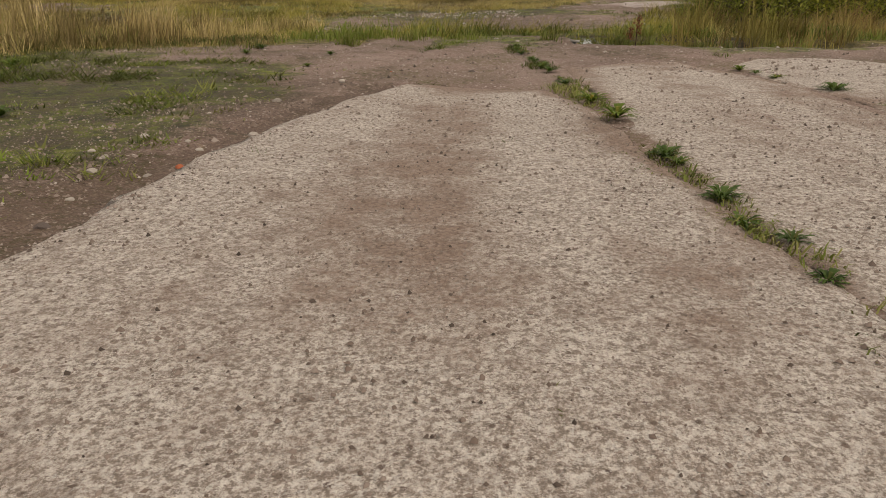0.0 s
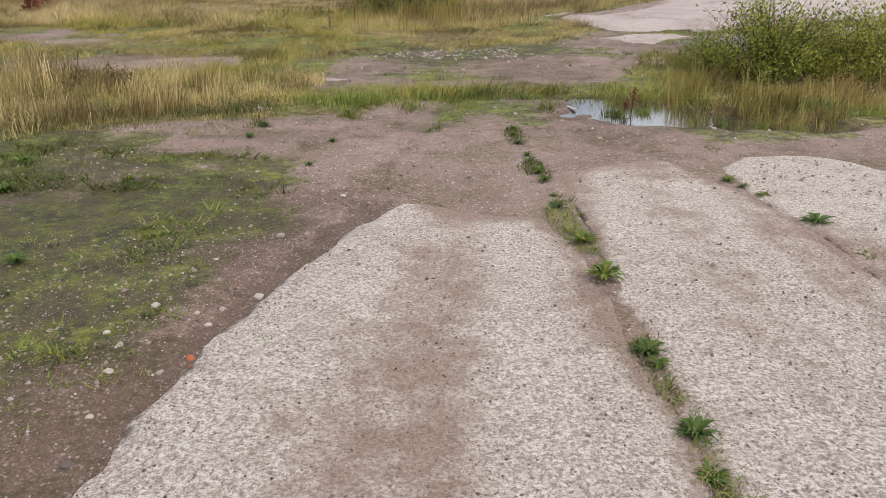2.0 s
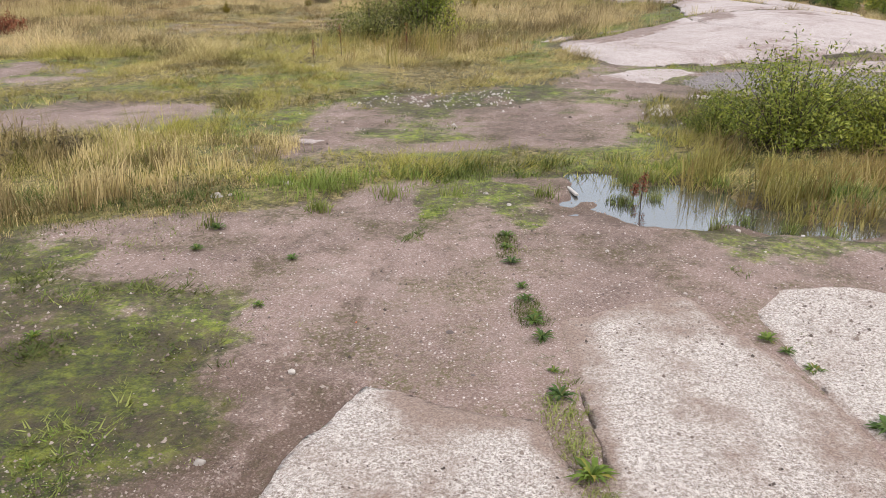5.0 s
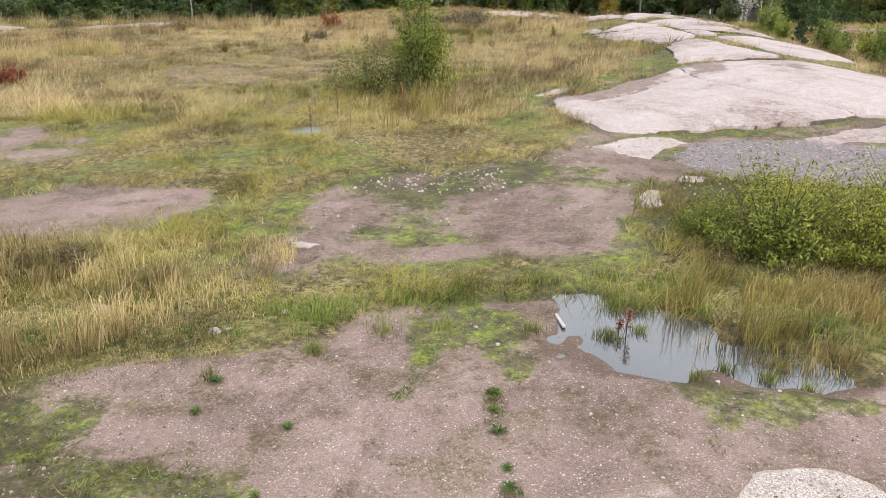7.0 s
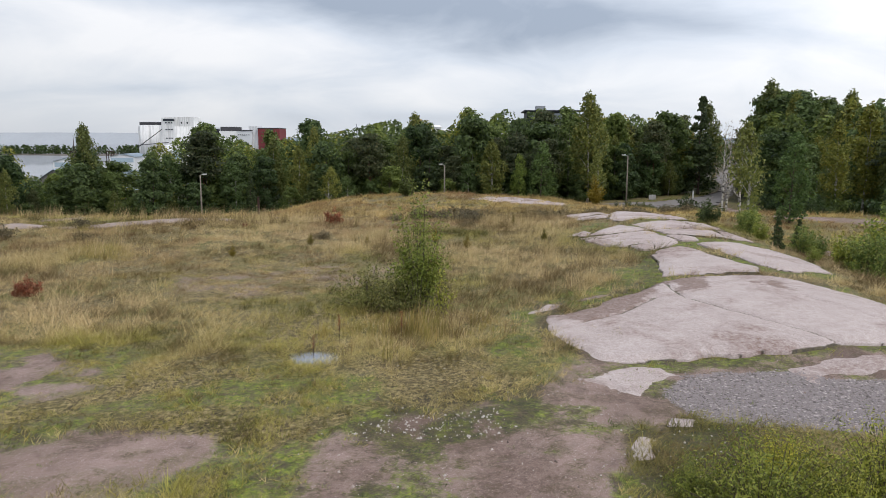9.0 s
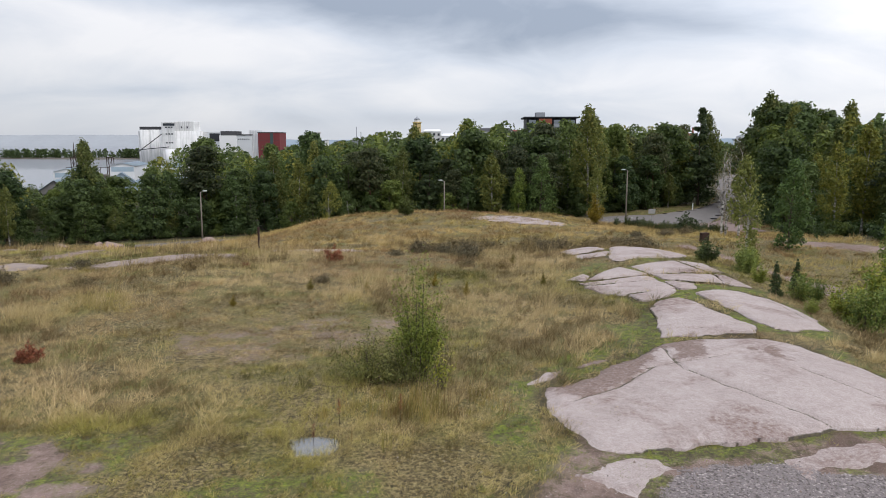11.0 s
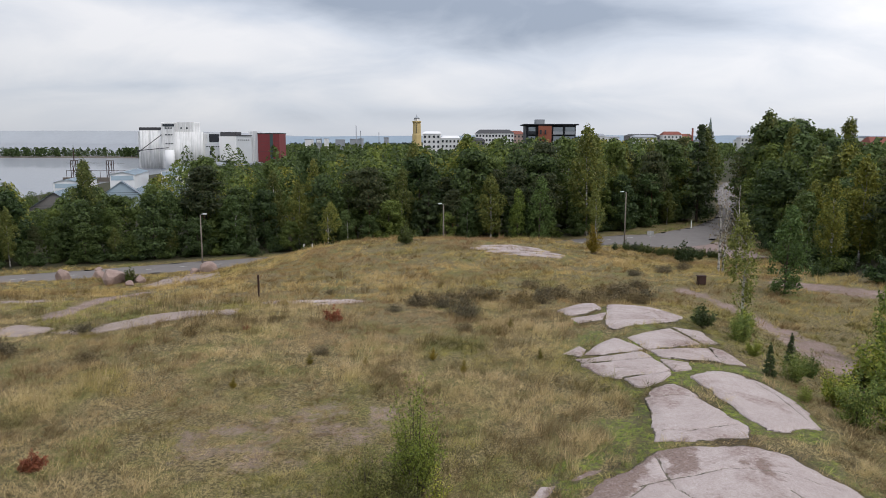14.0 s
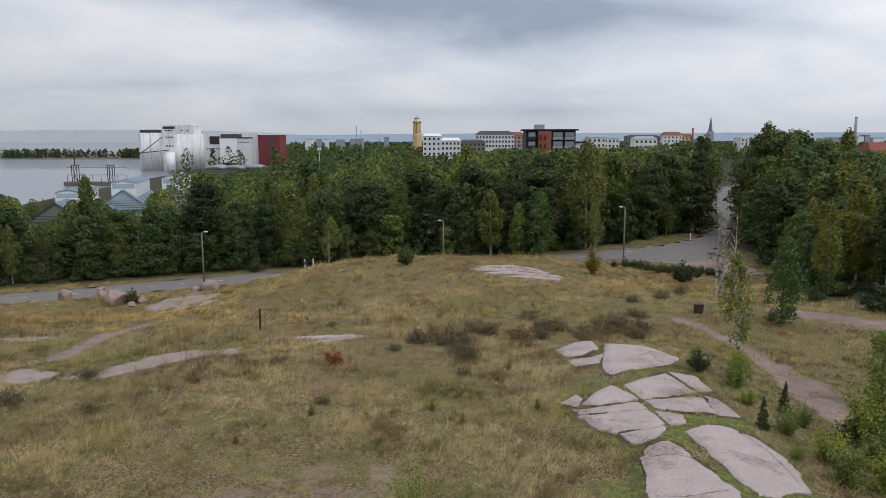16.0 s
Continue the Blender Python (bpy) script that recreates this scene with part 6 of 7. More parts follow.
# trees that stand out of the skyline
for k, x, y, top in ((2, -55.5, 107.0, 7.0), (0, -39.2, 111.0, 8.3), (1, -31.0, 118.0, 6.5), (0, -27.5, 132, 9.6), (2, -8.5, 130, 9.6), (1, 0.6, 138, 10.9), (4, 13.0, 120, 10.6), (2, 19.0, 113, 12.0), (8, 41.5, 131, 13.6), (2, 50.5, 124, 14.6), (6, 53.5, 122, 13.8), (3, 68.0, 133, 13.4)):
    z = zof(x, y)
    stand_copy(forest_kinds[k], x, y, 77 * k, (top - z) / KIND_H[k], 0.1, z)
for k, (x, y, h) in enumerate(((-66, 96, 8.5), (-43, 107, 9.5), (-62, 98, 8), (50, 152, 16.5), (31.5, 123.5, 13), (8, 113.5, 11.5), (24, 118.5, 9), (35, 129, 14.5), (66, 96, 13))):
    stand(forest_kinds[k], x, y, 40 * k, h / KIND_H[k], 0.1)
for k, (x, y) in enumerate(((-30, 128), (-10, 138), (10, 134), (60, 118))):
    stand(deep_kinds[k], x, y, 70 * k, max(6.0, float(tree_limit(x, y)) - zof(x, y)) * 0.9 / DEEP_H[k], 0.1)
# lone trees and young ones
near_birch = stand(make_tree("birch", 6.5, 41, 90, 26, 0.17, BIRCH_BARK, leaf_paint("young_birch_leaves", (0.115, 0.125, 0.03), (0.30, 0.30, 0.075)), "slender young birch beside the gravel path"), 16.9, 44.5)
stand_copy(near_birch, 18.8, 31.6, 200, 1.0)
stand_copy(near_birch, 14.6, 20.5, 10, 0.55)
young_aspen = stand(make_tree("aspen", 6.4, 42, 110, 34, 0.2, BARK, leaf_paint("fresh_aspen_leaves", (0.06, 0.095, 0.027), (0.19, 0.255, 0.065)), "green young aspen standing alone"), 23.9, 54.8)
stand_copy(young_aspen, 11.3, 107.6, 30, 1.5, wide=0.95)
stand_copy(young_aspen, 21.8, 38.0, 250, 0.66)
stand_copy(young_aspen, 8.2, 108.6, 130, 1.25, wide=0.8)
stand_copy(near_birch, 19.6, 108.0, 60, 1.15, wide=1.2)
stand_copy(near_birch, -68.0, 104.0, 60, 1.9)
stand_copy(near_birch, -19.6, 106.5, 200, 1.1, wide=1.4)
young_spruce = stand(make_tree("spruce", 3.0, 43, 110, 22, 0.14, BARK, SPRUCE_LEAF, "young spruce at the edge of the rock"), 15.4, 34.6, 0, 0.5)
stand_copy(young_spruce, 13.2, 31.6, 60, 0.5)
leafy_bush = stand(make_bush("leafy_bush", 2.2, 1.7, 47, 30, 90, 0.12, leaf_paint("fresh_bush_leaves", (0.08, 0.115, 0.024), (0.27, 0.32, 0.07), (0.36, 0.33, 0.08)), BARK, "fresh green leafy bush at the foot of the rock", low=0.1), 14.64, 27.3)
for x, y, s in ((14.2, 31.6, 0.75), (13.9, 36.8, 0.7), (14.6, 38.3, 0.8), (15.4, 40.2, 0.8), (16.2, 42.3, 0.6), (13.6, 34.4, 0.5), (12.7, 39.6, 0.5), (14.9, 29.4, 0.9), (16.4, 27.6, 1.1), (15.6, 25.4, 1.0), (13.4, 28.9, 0.4), (18.4, 32.6, 1.7), (17.4, 30.2, 1.2), (19.6, 34.0, 1.1), (15.6, 33.2, 0.6)):
    stand_copy(leafy_bush, x, y, rng.random() * 360, s)
bare_birch = stand(make_tree("birch", 8.0, 44, 60, 6, 0.10, BIRCH_BARK, BROWN_LEAF, "nearly leafless thin birch"), 22.6, 65.0)
stand_copy(bare_birch, 23.2, 65.6, 100, 0.95)
stand_copy(bare_birch, 23.9, 64.6, 200, 1.0)


under = stand(make_bush("undergrowth", 2.6, 3.2, 19, 20, 40, 0.32, ALDER_LEAF, BARK, "dark green undergrowth at the edge of the woods"), -30, 104.5)
edge_line = [(-84, 86), (-70, 90.5), (-55, 96.5), (-40, 104), (-20, 107), (0, 108), (14, 111), (26, 117), (36, 128), (44, 145)]
for (ax, ay), (bx, by) in zip(edge_line, edge_line[1:]):
    n = int(math.hypot(bx - ax, by - ay) / 1.9)
    for k in range(n):
        t = (k + rng.random()) / n
        stand_copy(under, ax + (bx - ax) * t + rng.normal() * 0.6, ay + (by - ay) * t + 1.5 + 3.5 * rng.random(), rng.random() * 360, 0.6 + 0.8 * rng.random())
for k in range(34):
    t = rng.random()
    stand_copy(under, 32 + 11 * t + rng.normal() * 1.5, 62 + 34 * t + rng.normal() * 2, rng.random() * 360, 0.5 + 0.7 * rng.random())

# ---- far woods ----
def far_woods(name, n, region, hmin, hmax, leaf, paint, label, per=46):
    xs, ys = region(n)
    zs = height(xs, ys)
    keep = zs > -8.9
    xs, ys, zs = xs[keep], ys[keep], zs[keep]
    n = len(xs)
    hs = hmin + (hmax - hmin) * rng.random(n)
    cz = rng.random((n, per))
    hs = np.maximum(np.minimum(hs, np.where(ys > 470, 12.0 - 0.0045 * ys, tree_limit(xs, ys)) - zs), 3.0)
    r = hs[:, None] * 0.30 * np.sin(np.pi * np.clip(0.15 + 0.8 * cz, 0, 1)) * (0.6 + 0.45 * rng.random((n, per)))
    a = rng.random((n, per)) * 2 * np.pi
    face = np.stack([np.cos(a), np.sin(a), 0.2 + 1.4 * (cz - 0.3)], -1).reshape(-1, 3)
    pts = np.stack([xs[:, None] + r * np.cos(a), ys[:, None] + r * np.sin(a), zs[:, None] + hs[:, None] * (0.05 + 0.95 * cz)], -1).reshape(-1, 3)
    size = np.repeat(hs, per) * leaf * (0.6 + 0.8 * rng.random(n * per))
    me = leaves_mesh(name, pts, size, 0.75, rng, 0.0, face, True)
    return tagged(finish_mesh(name, me, paint), label, "woods", kind="stuff")


def behind(n):
    y = 170 + 330 * rng.random(n) ** 1.2
    x = (-0.42 + 1.25 * rng.random(n)) * y
    ok = (np.abs(x - 28) > 16) | (np.abs(y - 246) > 22)
    ok &= sdist(ROAD, x, y) > 6
    ok &= ~((x < -60) & (y < 230) & (x > -125))
    return x[ok], y[ok]


def town_woods(n):
    y = 480 + 900 * rng.random(n)
    x = (-0.36 + 1.15 * rng.random(n)) * y
    return x[y > 0], y[y > 0]


def ridge_woods(n):
    y = 1400 + 2600 * rng.random(n) ** 1.5
    x = (-0.33 + 1.1 * rng.random(n)) * y
    return x, y


def spit_woods(n):
    t = rng.random(n)
    return -560 + 230 * t + 4 * rng.normal(size=n), 800 - 10 * t + 14 * rng.normal(size=n)


def shore_scrub(n):
    x, y = -150 + 90 * rng.random(n), 108 + 110 * rng.random(n)
    clear = (sdist(ROAD, x, y) > 8) & (np.abs(x + 92 - 0.02 * (y - 160)) > 10) | (y < 150)
    ok = clear & (x < -0.45 * y)
    return x[ok], y[ok]


far_woods("woods", 900, shore_scrub, 3, 9, 0.07, ALDER_LEAF, "green scrub between the road and the shore sheds", 150)


def in_deep(n):
    xs, ys = [], []
    for outline, count, side in WOODS:
        p = np.array(outline, float)
        x, y = p[:, 0].min() + np.ptp(p[:, 0]) * rng.random(3 * n), p[:, 1].min() + np.ptp(p[:, 1]) * rng.random(3 * n)
        ok = np.nonzero(sdist(outline, x, y) < 1.0)[0][: int(n * count)]
        xs.append(x[ok])
        ys.append(y[ok])
    return np.concatenate(xs), np.concatenate(ys)


far_woods("woods", 90, in_deep, 12, 19, 0.042, ALDER_LEAF, "crowded dark trees deep in the woods", 420)
far_woods("woods", 50, in_deep, 12, 20, 0.042, ASPEN_LEAF, "lighter leafy trees deep in the woods", 420)
far_woods("woods", 35, in_deep, 12, 20, 0.036, BIRCH_LEAF, "yellow-green birches deep in the woods", 420)
far_woods("woods", 800, behind, 8, 15, 0.085, ALDER_LEAF, "mixed green woods behind the road", 130)
far_woods("woods", 330, behind, 9, 16, 0.085, ASPEN_LEAF, "lighter leafy trees in the woods", 130)
far_woods("woods", 2300, town_woods, 9, 15, 0.17, ALDER_LEAF, "dark woods between the town's houses", 44)
# the farthest woods have the distance haze painted into their bluish colour
far_woods("woods", 1800, ridge_woods, 14, 24, 0.5, plain("painted_haze_woods", (0.075, 0.10, 0.10), 0.9, 0.3, 0.01), "hazy distant woods on the horizon", 14)

# sea shore: spit with trees, far coast
SHORE = plain("shore_rock", (0.16, 0.14, 0.12), 0.9, 0.4, 0.2)
spit = patch("spit", [(-620, 806), (-520, 785), (-440, 778), (-360, 780), (-325, 790), (-330, 815), (-460, 815), (-560, 822)], 6.0, lambda x, y, d: -9.3 + 1.9 * S(0, 9, d), SHORE, None, 6.0, 40.0, 2.0)
tagged(spit, "low rocky spit of land in the bay", "land", kind="structure")
spit2 = patch("spit_inner", [(-345, 742), (-300, 735), (-230, 705), (-215, 770), (-290, 770), (-345, 760)], 6.0, lambda x, y, d: -9.3 + 2.5 * S(0, 12, d), SHORE, None, 6.0, 40.0, 2.0)
tagged(spit2, "wooded point of land beside the harbour", "land", kind="structure")


def on_spit(n, x0, x1, y0, y1, hmin, hmax, label):
    xs, ys = x0 + (x1 - x0) * rng.random(n), y0 + (y1 - y0) * rng.random(n)
    hs = hmin + (hmax - hmin) * rng.random(n)
    per = 40
    cz = rng.random((n, per)) ** 0.8
    r = hs[:, None] * 0.30 * np.sin(np.pi * np.clip(0.2 + 0.75 * cz, 0, 1)) * (0.4 + 0.7 * rng.random((n, per)))
    a = rng.random((n, per)) * 2 * np.pi
    pts = np.stack([xs[:, None] + r * np.cos(a), ys[:, None] + r * np.sin(a), -7.6 + hs[:, None] * cz], -1).reshape(-1, 3)
    me = leaves_mesh("woods", pts, np.repeat(hs, per) * 0.2, 0.7, rng)
    return tagged(finish_mesh("woods", me, ALDER_LEAF), label, "woods", kind="stuff")


on_spit(520, -620, -335, 786, 808, 3, 10.5, "dark trees along the spit in the bay")
on_spit(90, -335, -230, 745, 765, 6, 13, "dark trees beside the harbour")

# ---- street lamps, posts, stones ----
STEEL = plain("galvanised_steel", (0.36, 0.36, 0.35), 0.55, 0.25, 3.0, 0.3)
WOODPOLE = plain("weathered_pole", (0.23, 0.20, 0.17), 0.9, 0.5, 6.0)
LAMPHEAD = plain("pale_lamp_housing", (0.62, 0.63, 0.62), 0.5, 0.2, 4.0)
RUST = plain("rusty_brown_metal", (0.055, 0.028, 0.022), 0.8, 0.5, 8.0)
WHITE = plain("white_paint", (0.72, 0.72, 0.70), 0.7, 0.25, 3.0)
BOULDER = plain("reddish_boulder", (0.34, 0.25, 0.22), 0.9, 0.55, 1.6)
BRICK = plain("broken_brick", (0.42, 0.12, 0.06), 0.9, 0.4, 30.0)
STONE = plain("grey_stone", (0.36, 0.32, 0.29), 0.9, 0.5, 25.0)
DARKSTONE = plain("dark_stone", (0.14, 0.11, 0.10), 0.9, 0.5, 25.0)
PALESTONE = plain("pale_stone", (0.47, 0.42, 0.38), 0.9, 0.45, 25.0)


def make_lamp(h, arm):
    root = thing("street_lamp", Matrix(), "street lamp with a pale head on a weathered pole", "lamp", "street lamps along the road")
    part("pole", tube(bmesh.new(), [(0, 0, -0.3), (0, 0, h * 0.5), (0, 0, h)], [0.11, 0.095, 0.07], 10), WOODPOLE, root, smooth=True)
    part("arm", tube(bmesh.new(), [(0, 0, h - 0.12), (arm * 0.5, 0, h + 0.06), (arm, 0, h + 0.1)], [0.035, 0.03, 0.03], 8), STEEL, root, "short steel arm", True)
    bm = boxes((arm - 0.05, arm + 0.5, -0.12, 0.12, h + 0.04, h + 0.17), bevel=0.04)
    head = part("lamp_head", bm, LAMPHEAD, root, "pale housing", True)
    part("lens", boxes((arm + 0.05, arm + 0.45, -0.09, 0.09, h + 0.02, h + 0.05), bevel=0.01), WHITE, head)
    return root


lamp = stand(make_lamp(7.2, 0.35), -34.1, 94.9, 0)
stand_copy(lamp, -2.4, 96.0, 150, 1.0, 0)
stand_copy(lamp, 22.7, 102.9, 180, 1.0, 0)
stand_copy(lamp, -12.0, 150, 20, 1.3, 0)
stand_copy(lamp, 31.0, 168, 20, 1.2, 0)

info_post = stand(thing("post", Matrix(), "rusty brown metal post standing in the grass", "post"), -13.7, 50.2)
part("shaft", boxes((-0.06, 0.06, -0.06, 0.06, -0.2, 1.5), bevel=0.01), RUST, info_post)
part("cap", boxes((-0.075, 0.075, -0.075, 0.075, 1.5, 1.53), bevel=0.008), RUST, info_post)

bin_box = stand(thing("litter_bin", Matrix(), "dark red-brown litter bin beside the track", "bin"), 18.6, 57.2, 12, 0.82)
part("body", boxes((-0.36, 0.36, -0.25, 0.25, 0.1, 0.88), bevel=0.02), RUST, bin_box)
part("lid", boxes((-0.44, 0.40, -0.29, 0.29, 0.88, 0.94), bevel=0.012), RUST, bin_box)
for px in (-0.3, 0.3):
    part("leg", boxes((px - 0.03, px + 0.03, -0.03, 0.03, -0.1, 0.1)), RUST, bin_box)

sign = stand(thing("road_sign", Matrix(), "back of a small grey road sign by the junction", "sign"), 26.2, 102.6, 8)
part("pole", tube(bmesh.new(), [(0, 0, -0.2), (0, 0, 1.9)], [0.03, 0.03], 8), STEEL, sign, smooth=True)
part("panel", boxes((-0.5, 0.5, -0.02, 0.02, 1.2, 1.85), bevel=0.008), STEEL, sign)
for x, y in ((37.5, 121.0), (-22, 106.6), (-23.2, 106.4)):
    mk = stand(thing("marker_post", Matrix(), "white marker post at the roadside", "post", "roadside markers"), x, y)
    part("shaft", boxes((-0.09, 0.09, -0.06, 0.06, -0.1, 1.3), bevel=0.02), WHITE, mk)
    part("base", boxes((-0.12, 0.12, -0.09, 0.09, -0.1, 0.06), bevel=0.02), DARKSTONE, mk)


def make_stone(name, seed, size, material, label, category="stone", flat=0.7, detail=2):
    """A rounded broken lump, sitting in the ground."""
    rs = np.random.default_rng(seed)
    bm = bmesh.new()
    bmesh.ops.create_icosphere(bm, subdivisions=detail, radius=1.0)
    cuts = [(Vector(rs.normal(size=3)).normalized(), 0.55 + 0.35 * rs.random()) for _ in range(9)]
    for v in bm.verts:
        for nrm, d in cuts:
            over = v.co.dot(nrm) - d
            if over > 0:
                v.co -= nrm * over * 0.96
        v.co *= 1 + 0.07 * noise.noise(v.co * 2.3 + Vector((seed, 0, 0))) + 0.03 * noise.noise(v.co * 7 + Vector((seed, 0, 0)))
        v.co = Vector((v.co.x, v.co.y * 0.85, v.co.z * flat + flat * 0.45)) * size
    me = bpy.data.meshes.new(name)
    bm.to_mesh(me)
    bm.free()
    return tagged(finish_mesh(name, me, material, None, False), label, category)


for k, (x, y, s, f) in enumerate(((-47.2, 85.0, 0.95, 1.1), (-43.2, 85.6, 0.85, 0.8), (-38.6, 80.0, 1.35, 0.95), (-37.2, 80.8, 0.8, 0.9), (-36.0, 80.6, 0.7, 0.8), (-33.2, 89.5, 0.8, 0.7), (-31.2, 89.0, 1.2, 0.8), (-36.2, 78.6, 0.5, 0.7), (-42.6, 84.6, 0.7, 0.9))):
    stand(make_stone("boulder", 60 + k, 1.08 * s, BOULDER, "reddish granite boulder set beside the road", "boulder", f, 3), x, y, 50 * k)
top_stone = make_stone("boulder", 75, 0.5, BOULDER, "small boulder balanced on a larger one", "boulder", 0.6, 3)
top_stone.matrix_basis = pose(-43.2, 85.6, zof(-43.2, 85.6) + 1.05)

kinds = [make_stone("stone", 80 + k, 0.05, m, lab, flat=0.6) for k, (m, lab) in enumerate(((STONE, "small grey stone lying on the grit"), (DARKSTONE, "small dark stone lying on the concrete"), (PALESTONE, "pale broken stone lying on the grit"), (BRICK, "piece of broken red brick")))]
spots = [(-0.17, 2.08, 2, 0.9), (-0.345, 3.47, 1, 0.8), (1.33, 3.61, 1, 0.75), (-0.79, 3.42, 2, 1.1), (0.164, 5.37, 1, 1.0), (-0.87, 4.15, 0, 1.1), (-0.9, 2.85, 3, 0.8), (-0.87, 2.78, 3, 0.6), (-0.66, 3.62, 3, 0.7), (-0.7, 3.3, 3, 0.7), (-0.55, 3.28, 1, 0.8), (-0.48, 4.05, 3, 0.5), (-0.93, 3.13, 2, 0.7), (-1.0, 3.2, 2, 0.6), (-0.98, 2.75, 0, 0.8), (-1.2, 2.9, 0, 0.8), (-1.15, 2.7, 2, 0.8), (-1.3, 3.0, 2, 0.7), (-1.2, 3.25, 2, 0.9), (-0.65, 4.9, 2, 0.9), (0.13, 6.0, 1, 0.5), (-0.4, 5.5, 3, 0.5), (0.62, 7.8, 2, 1.0), (0.42, 8.15, 0, 1.1), (1.0, 5.95, 2, 0.6), (1.75, 5.9, 2, 0.5), (2.45, 7.25, 2, 0.9), (2.9, 7.1, 2, 0.8), (1.3, 6.7, 2, 0.7), (-1.5, 8.4, 2, 1.8), (-1.2, 1.9, 0, 1.1), (-1.05, 2.2, 1, 1.0), (-1.1, 2.45, 2, 0.6)]
for k, (x, y, m, s) in enumerate(spots):
    stand_copy(kinds[m], x, y, 47 * k, 0.55 * s, 0.006)
for ob, (x, y) in zip(kinds, ((-1.4, 2.5), (0.3, 4.9), (-0.8, 5.0), (-0.86, 2.9))):
    stand(ob, x, y, 20, 0.3, 0.005)


def pebbles(name, x, y, size, material, label, z=None):
    """Loose small stones, too many to count."""
    n = len(x)
    z = land(x, y) if z is None else z
    base = np.array([(1, 0, 0), (0.1, 1, 0), (-1, 0.15, 0), (-0.1, -1, 0), (0, 0, 0.9), (0.35, 0.2, 0.95)], float)
    fac = np.array([(0, 1, 5), (1, 2, 4), (2, 3, 4), (3, 0, 5), (1, 4, 5), (4, 3, 5)])
    sc = size[:, None] * (0.6 + 0.7 * rng.random((n, 3)))
    a = rng.random(n) * 6.28
    v = base[None] * (0.75 + 0.5 * rng.random((n, 6, 1))) * sc[:, None]
    v = np.stack([v[..., 0] * np.cos(a)[:, None] - v[..., 1] * np.sin(a)[:, None], v[..., 0] * np.sin(a)[:, None] + v[..., 1] * np.cos(a)[:, None], v[..., 2]], -1)
    v = v + np.stack([x, y, z - 0.12 * size], -1)[:, None]
    me = fast_mesh(name, v.reshape(-1, 3), None, (fac[None] + 6 * np.arange(n)[:, None, None]).reshape(-1, 3))
    return tagged(finish_mesh(name, me, material), label, "gravel", kind="stuff")


def pebble_paint():
    p = Paint("mixed_pebbles", 0.9)
    return p.done(p.ramp(p.island, (0.0, (0.06, 0.045, 0.038)), (0.2, (0.17, 0.125, 0.105)), (0.6, (0.235, 0.18, 0.155)), (0.93, (0.30, 0.245, 0.215)), (1.0, (0.45, 0.40, 0.37))))


PEBBLE = pebble_paint()
CRUSH = plain("crushed_granite", (0.26, 0.23, 0.23), 0.9, 0.5, 14.0)
def yard_z(x, y):
    on_slab = np.maximum(np.maximum(soft(SLAB_A, x, y, 0.02), soft(SLAB_B, x, y, 0.02)), soft(SLAB_C, x, y, 0.02)) > 0.5
    return np.where(on_slab, height(x, y) + 0.006, land(x, y))


EDGE_SOIL = [(-2.2, 0), (-0.98, 0), (-0.85, 2.8), (-0.5, 4.2), (-0.2, 5), (0.6, 5), (0.5, 6.6), (-0.6, 6.4), (-1.5, 4.4), (-2.2, 2.6)]
x, y = scatter(30000, -2.4, 3.0, 0.9, 4.2, lambda x, y: 0.30 + 0.7 * soft(EDGE_SOIL, x, y, 0.2, 0.2))
pebbles("grit", x, y, 0.0025 + 0.005 * rng.random(len(x)) ** 2, PEBBLE, "coarse grit lying on the yard", yard_z(x, y))
x, y = scatter(17000, -3.4, 5.0, 1.0, 8.6, lambda x, y: 0.16 + 0.8 * soft(EDGE_SOIL, x, y, 0.2, 0.2))
pebbles("gravel", x, y, (0.004 + 0.012 * rng.random(len(x)) ** 3) * (0.5 + 0.5 * S(1.5, 3.5, y)), PEBBLE, "loose pebbles scattered over the grit", yard_z(x, y))
x, y = scatter(6500, -3.2, 9, 5.0, 8.8, lambda x, y: 0.9 * cover(x, y)[0])
pebbles("gravel", x, y, 0.006 + 0.010 * rng.random(len(x)) ** 3, PEBBLE, "small stones on the bare yard", yard_z(x, y))
x, y = scatter(9000, 4.0, 9.4, 13, 16.6, lambda x, y: soft(CRUSHED, x, y, 0.1, 0.2))
pebbles("crushed_stone", x, y, 0.014 + 0.022 * rng.random(len(x)), CRUSH, "grey crushed stone beside the bedrock")
x, y = scatter(3600, -2.6, 4.6, 10.8, 16.5, lambda x, y: 0.03 + 0.25 * soft([(2.8, 10.6), (3.0, 12.8), (4.2, 13.6), (4.5, 11)], x, y, 0.3, 0.3) + soft([(-1.6, 12.9), (-1.0, 13.8), (0.9, 14.1), (1.2, 13.2), (0.2, 12.7)], x, y, 0.3, 0.3))
pebbles("rubble", x, y, 0.010 + 0.024 * rng.random(len(x)) ** 2, plain("pale_rubble", (0.43, 0.39, 0.36), 0.9, 0.5, 9.0), "pale rubble stones strewn on damp soil")
x, y = scatter(3000, -6, 9, 8, 22, lambda x, y: 0.25 * cover(x, y)[0])
pebbles("gravel", x, y, 0.012 + 0.03 * rng.random(len(x)) ** 2, PEBBLE, "scattered stones on the bare ground")

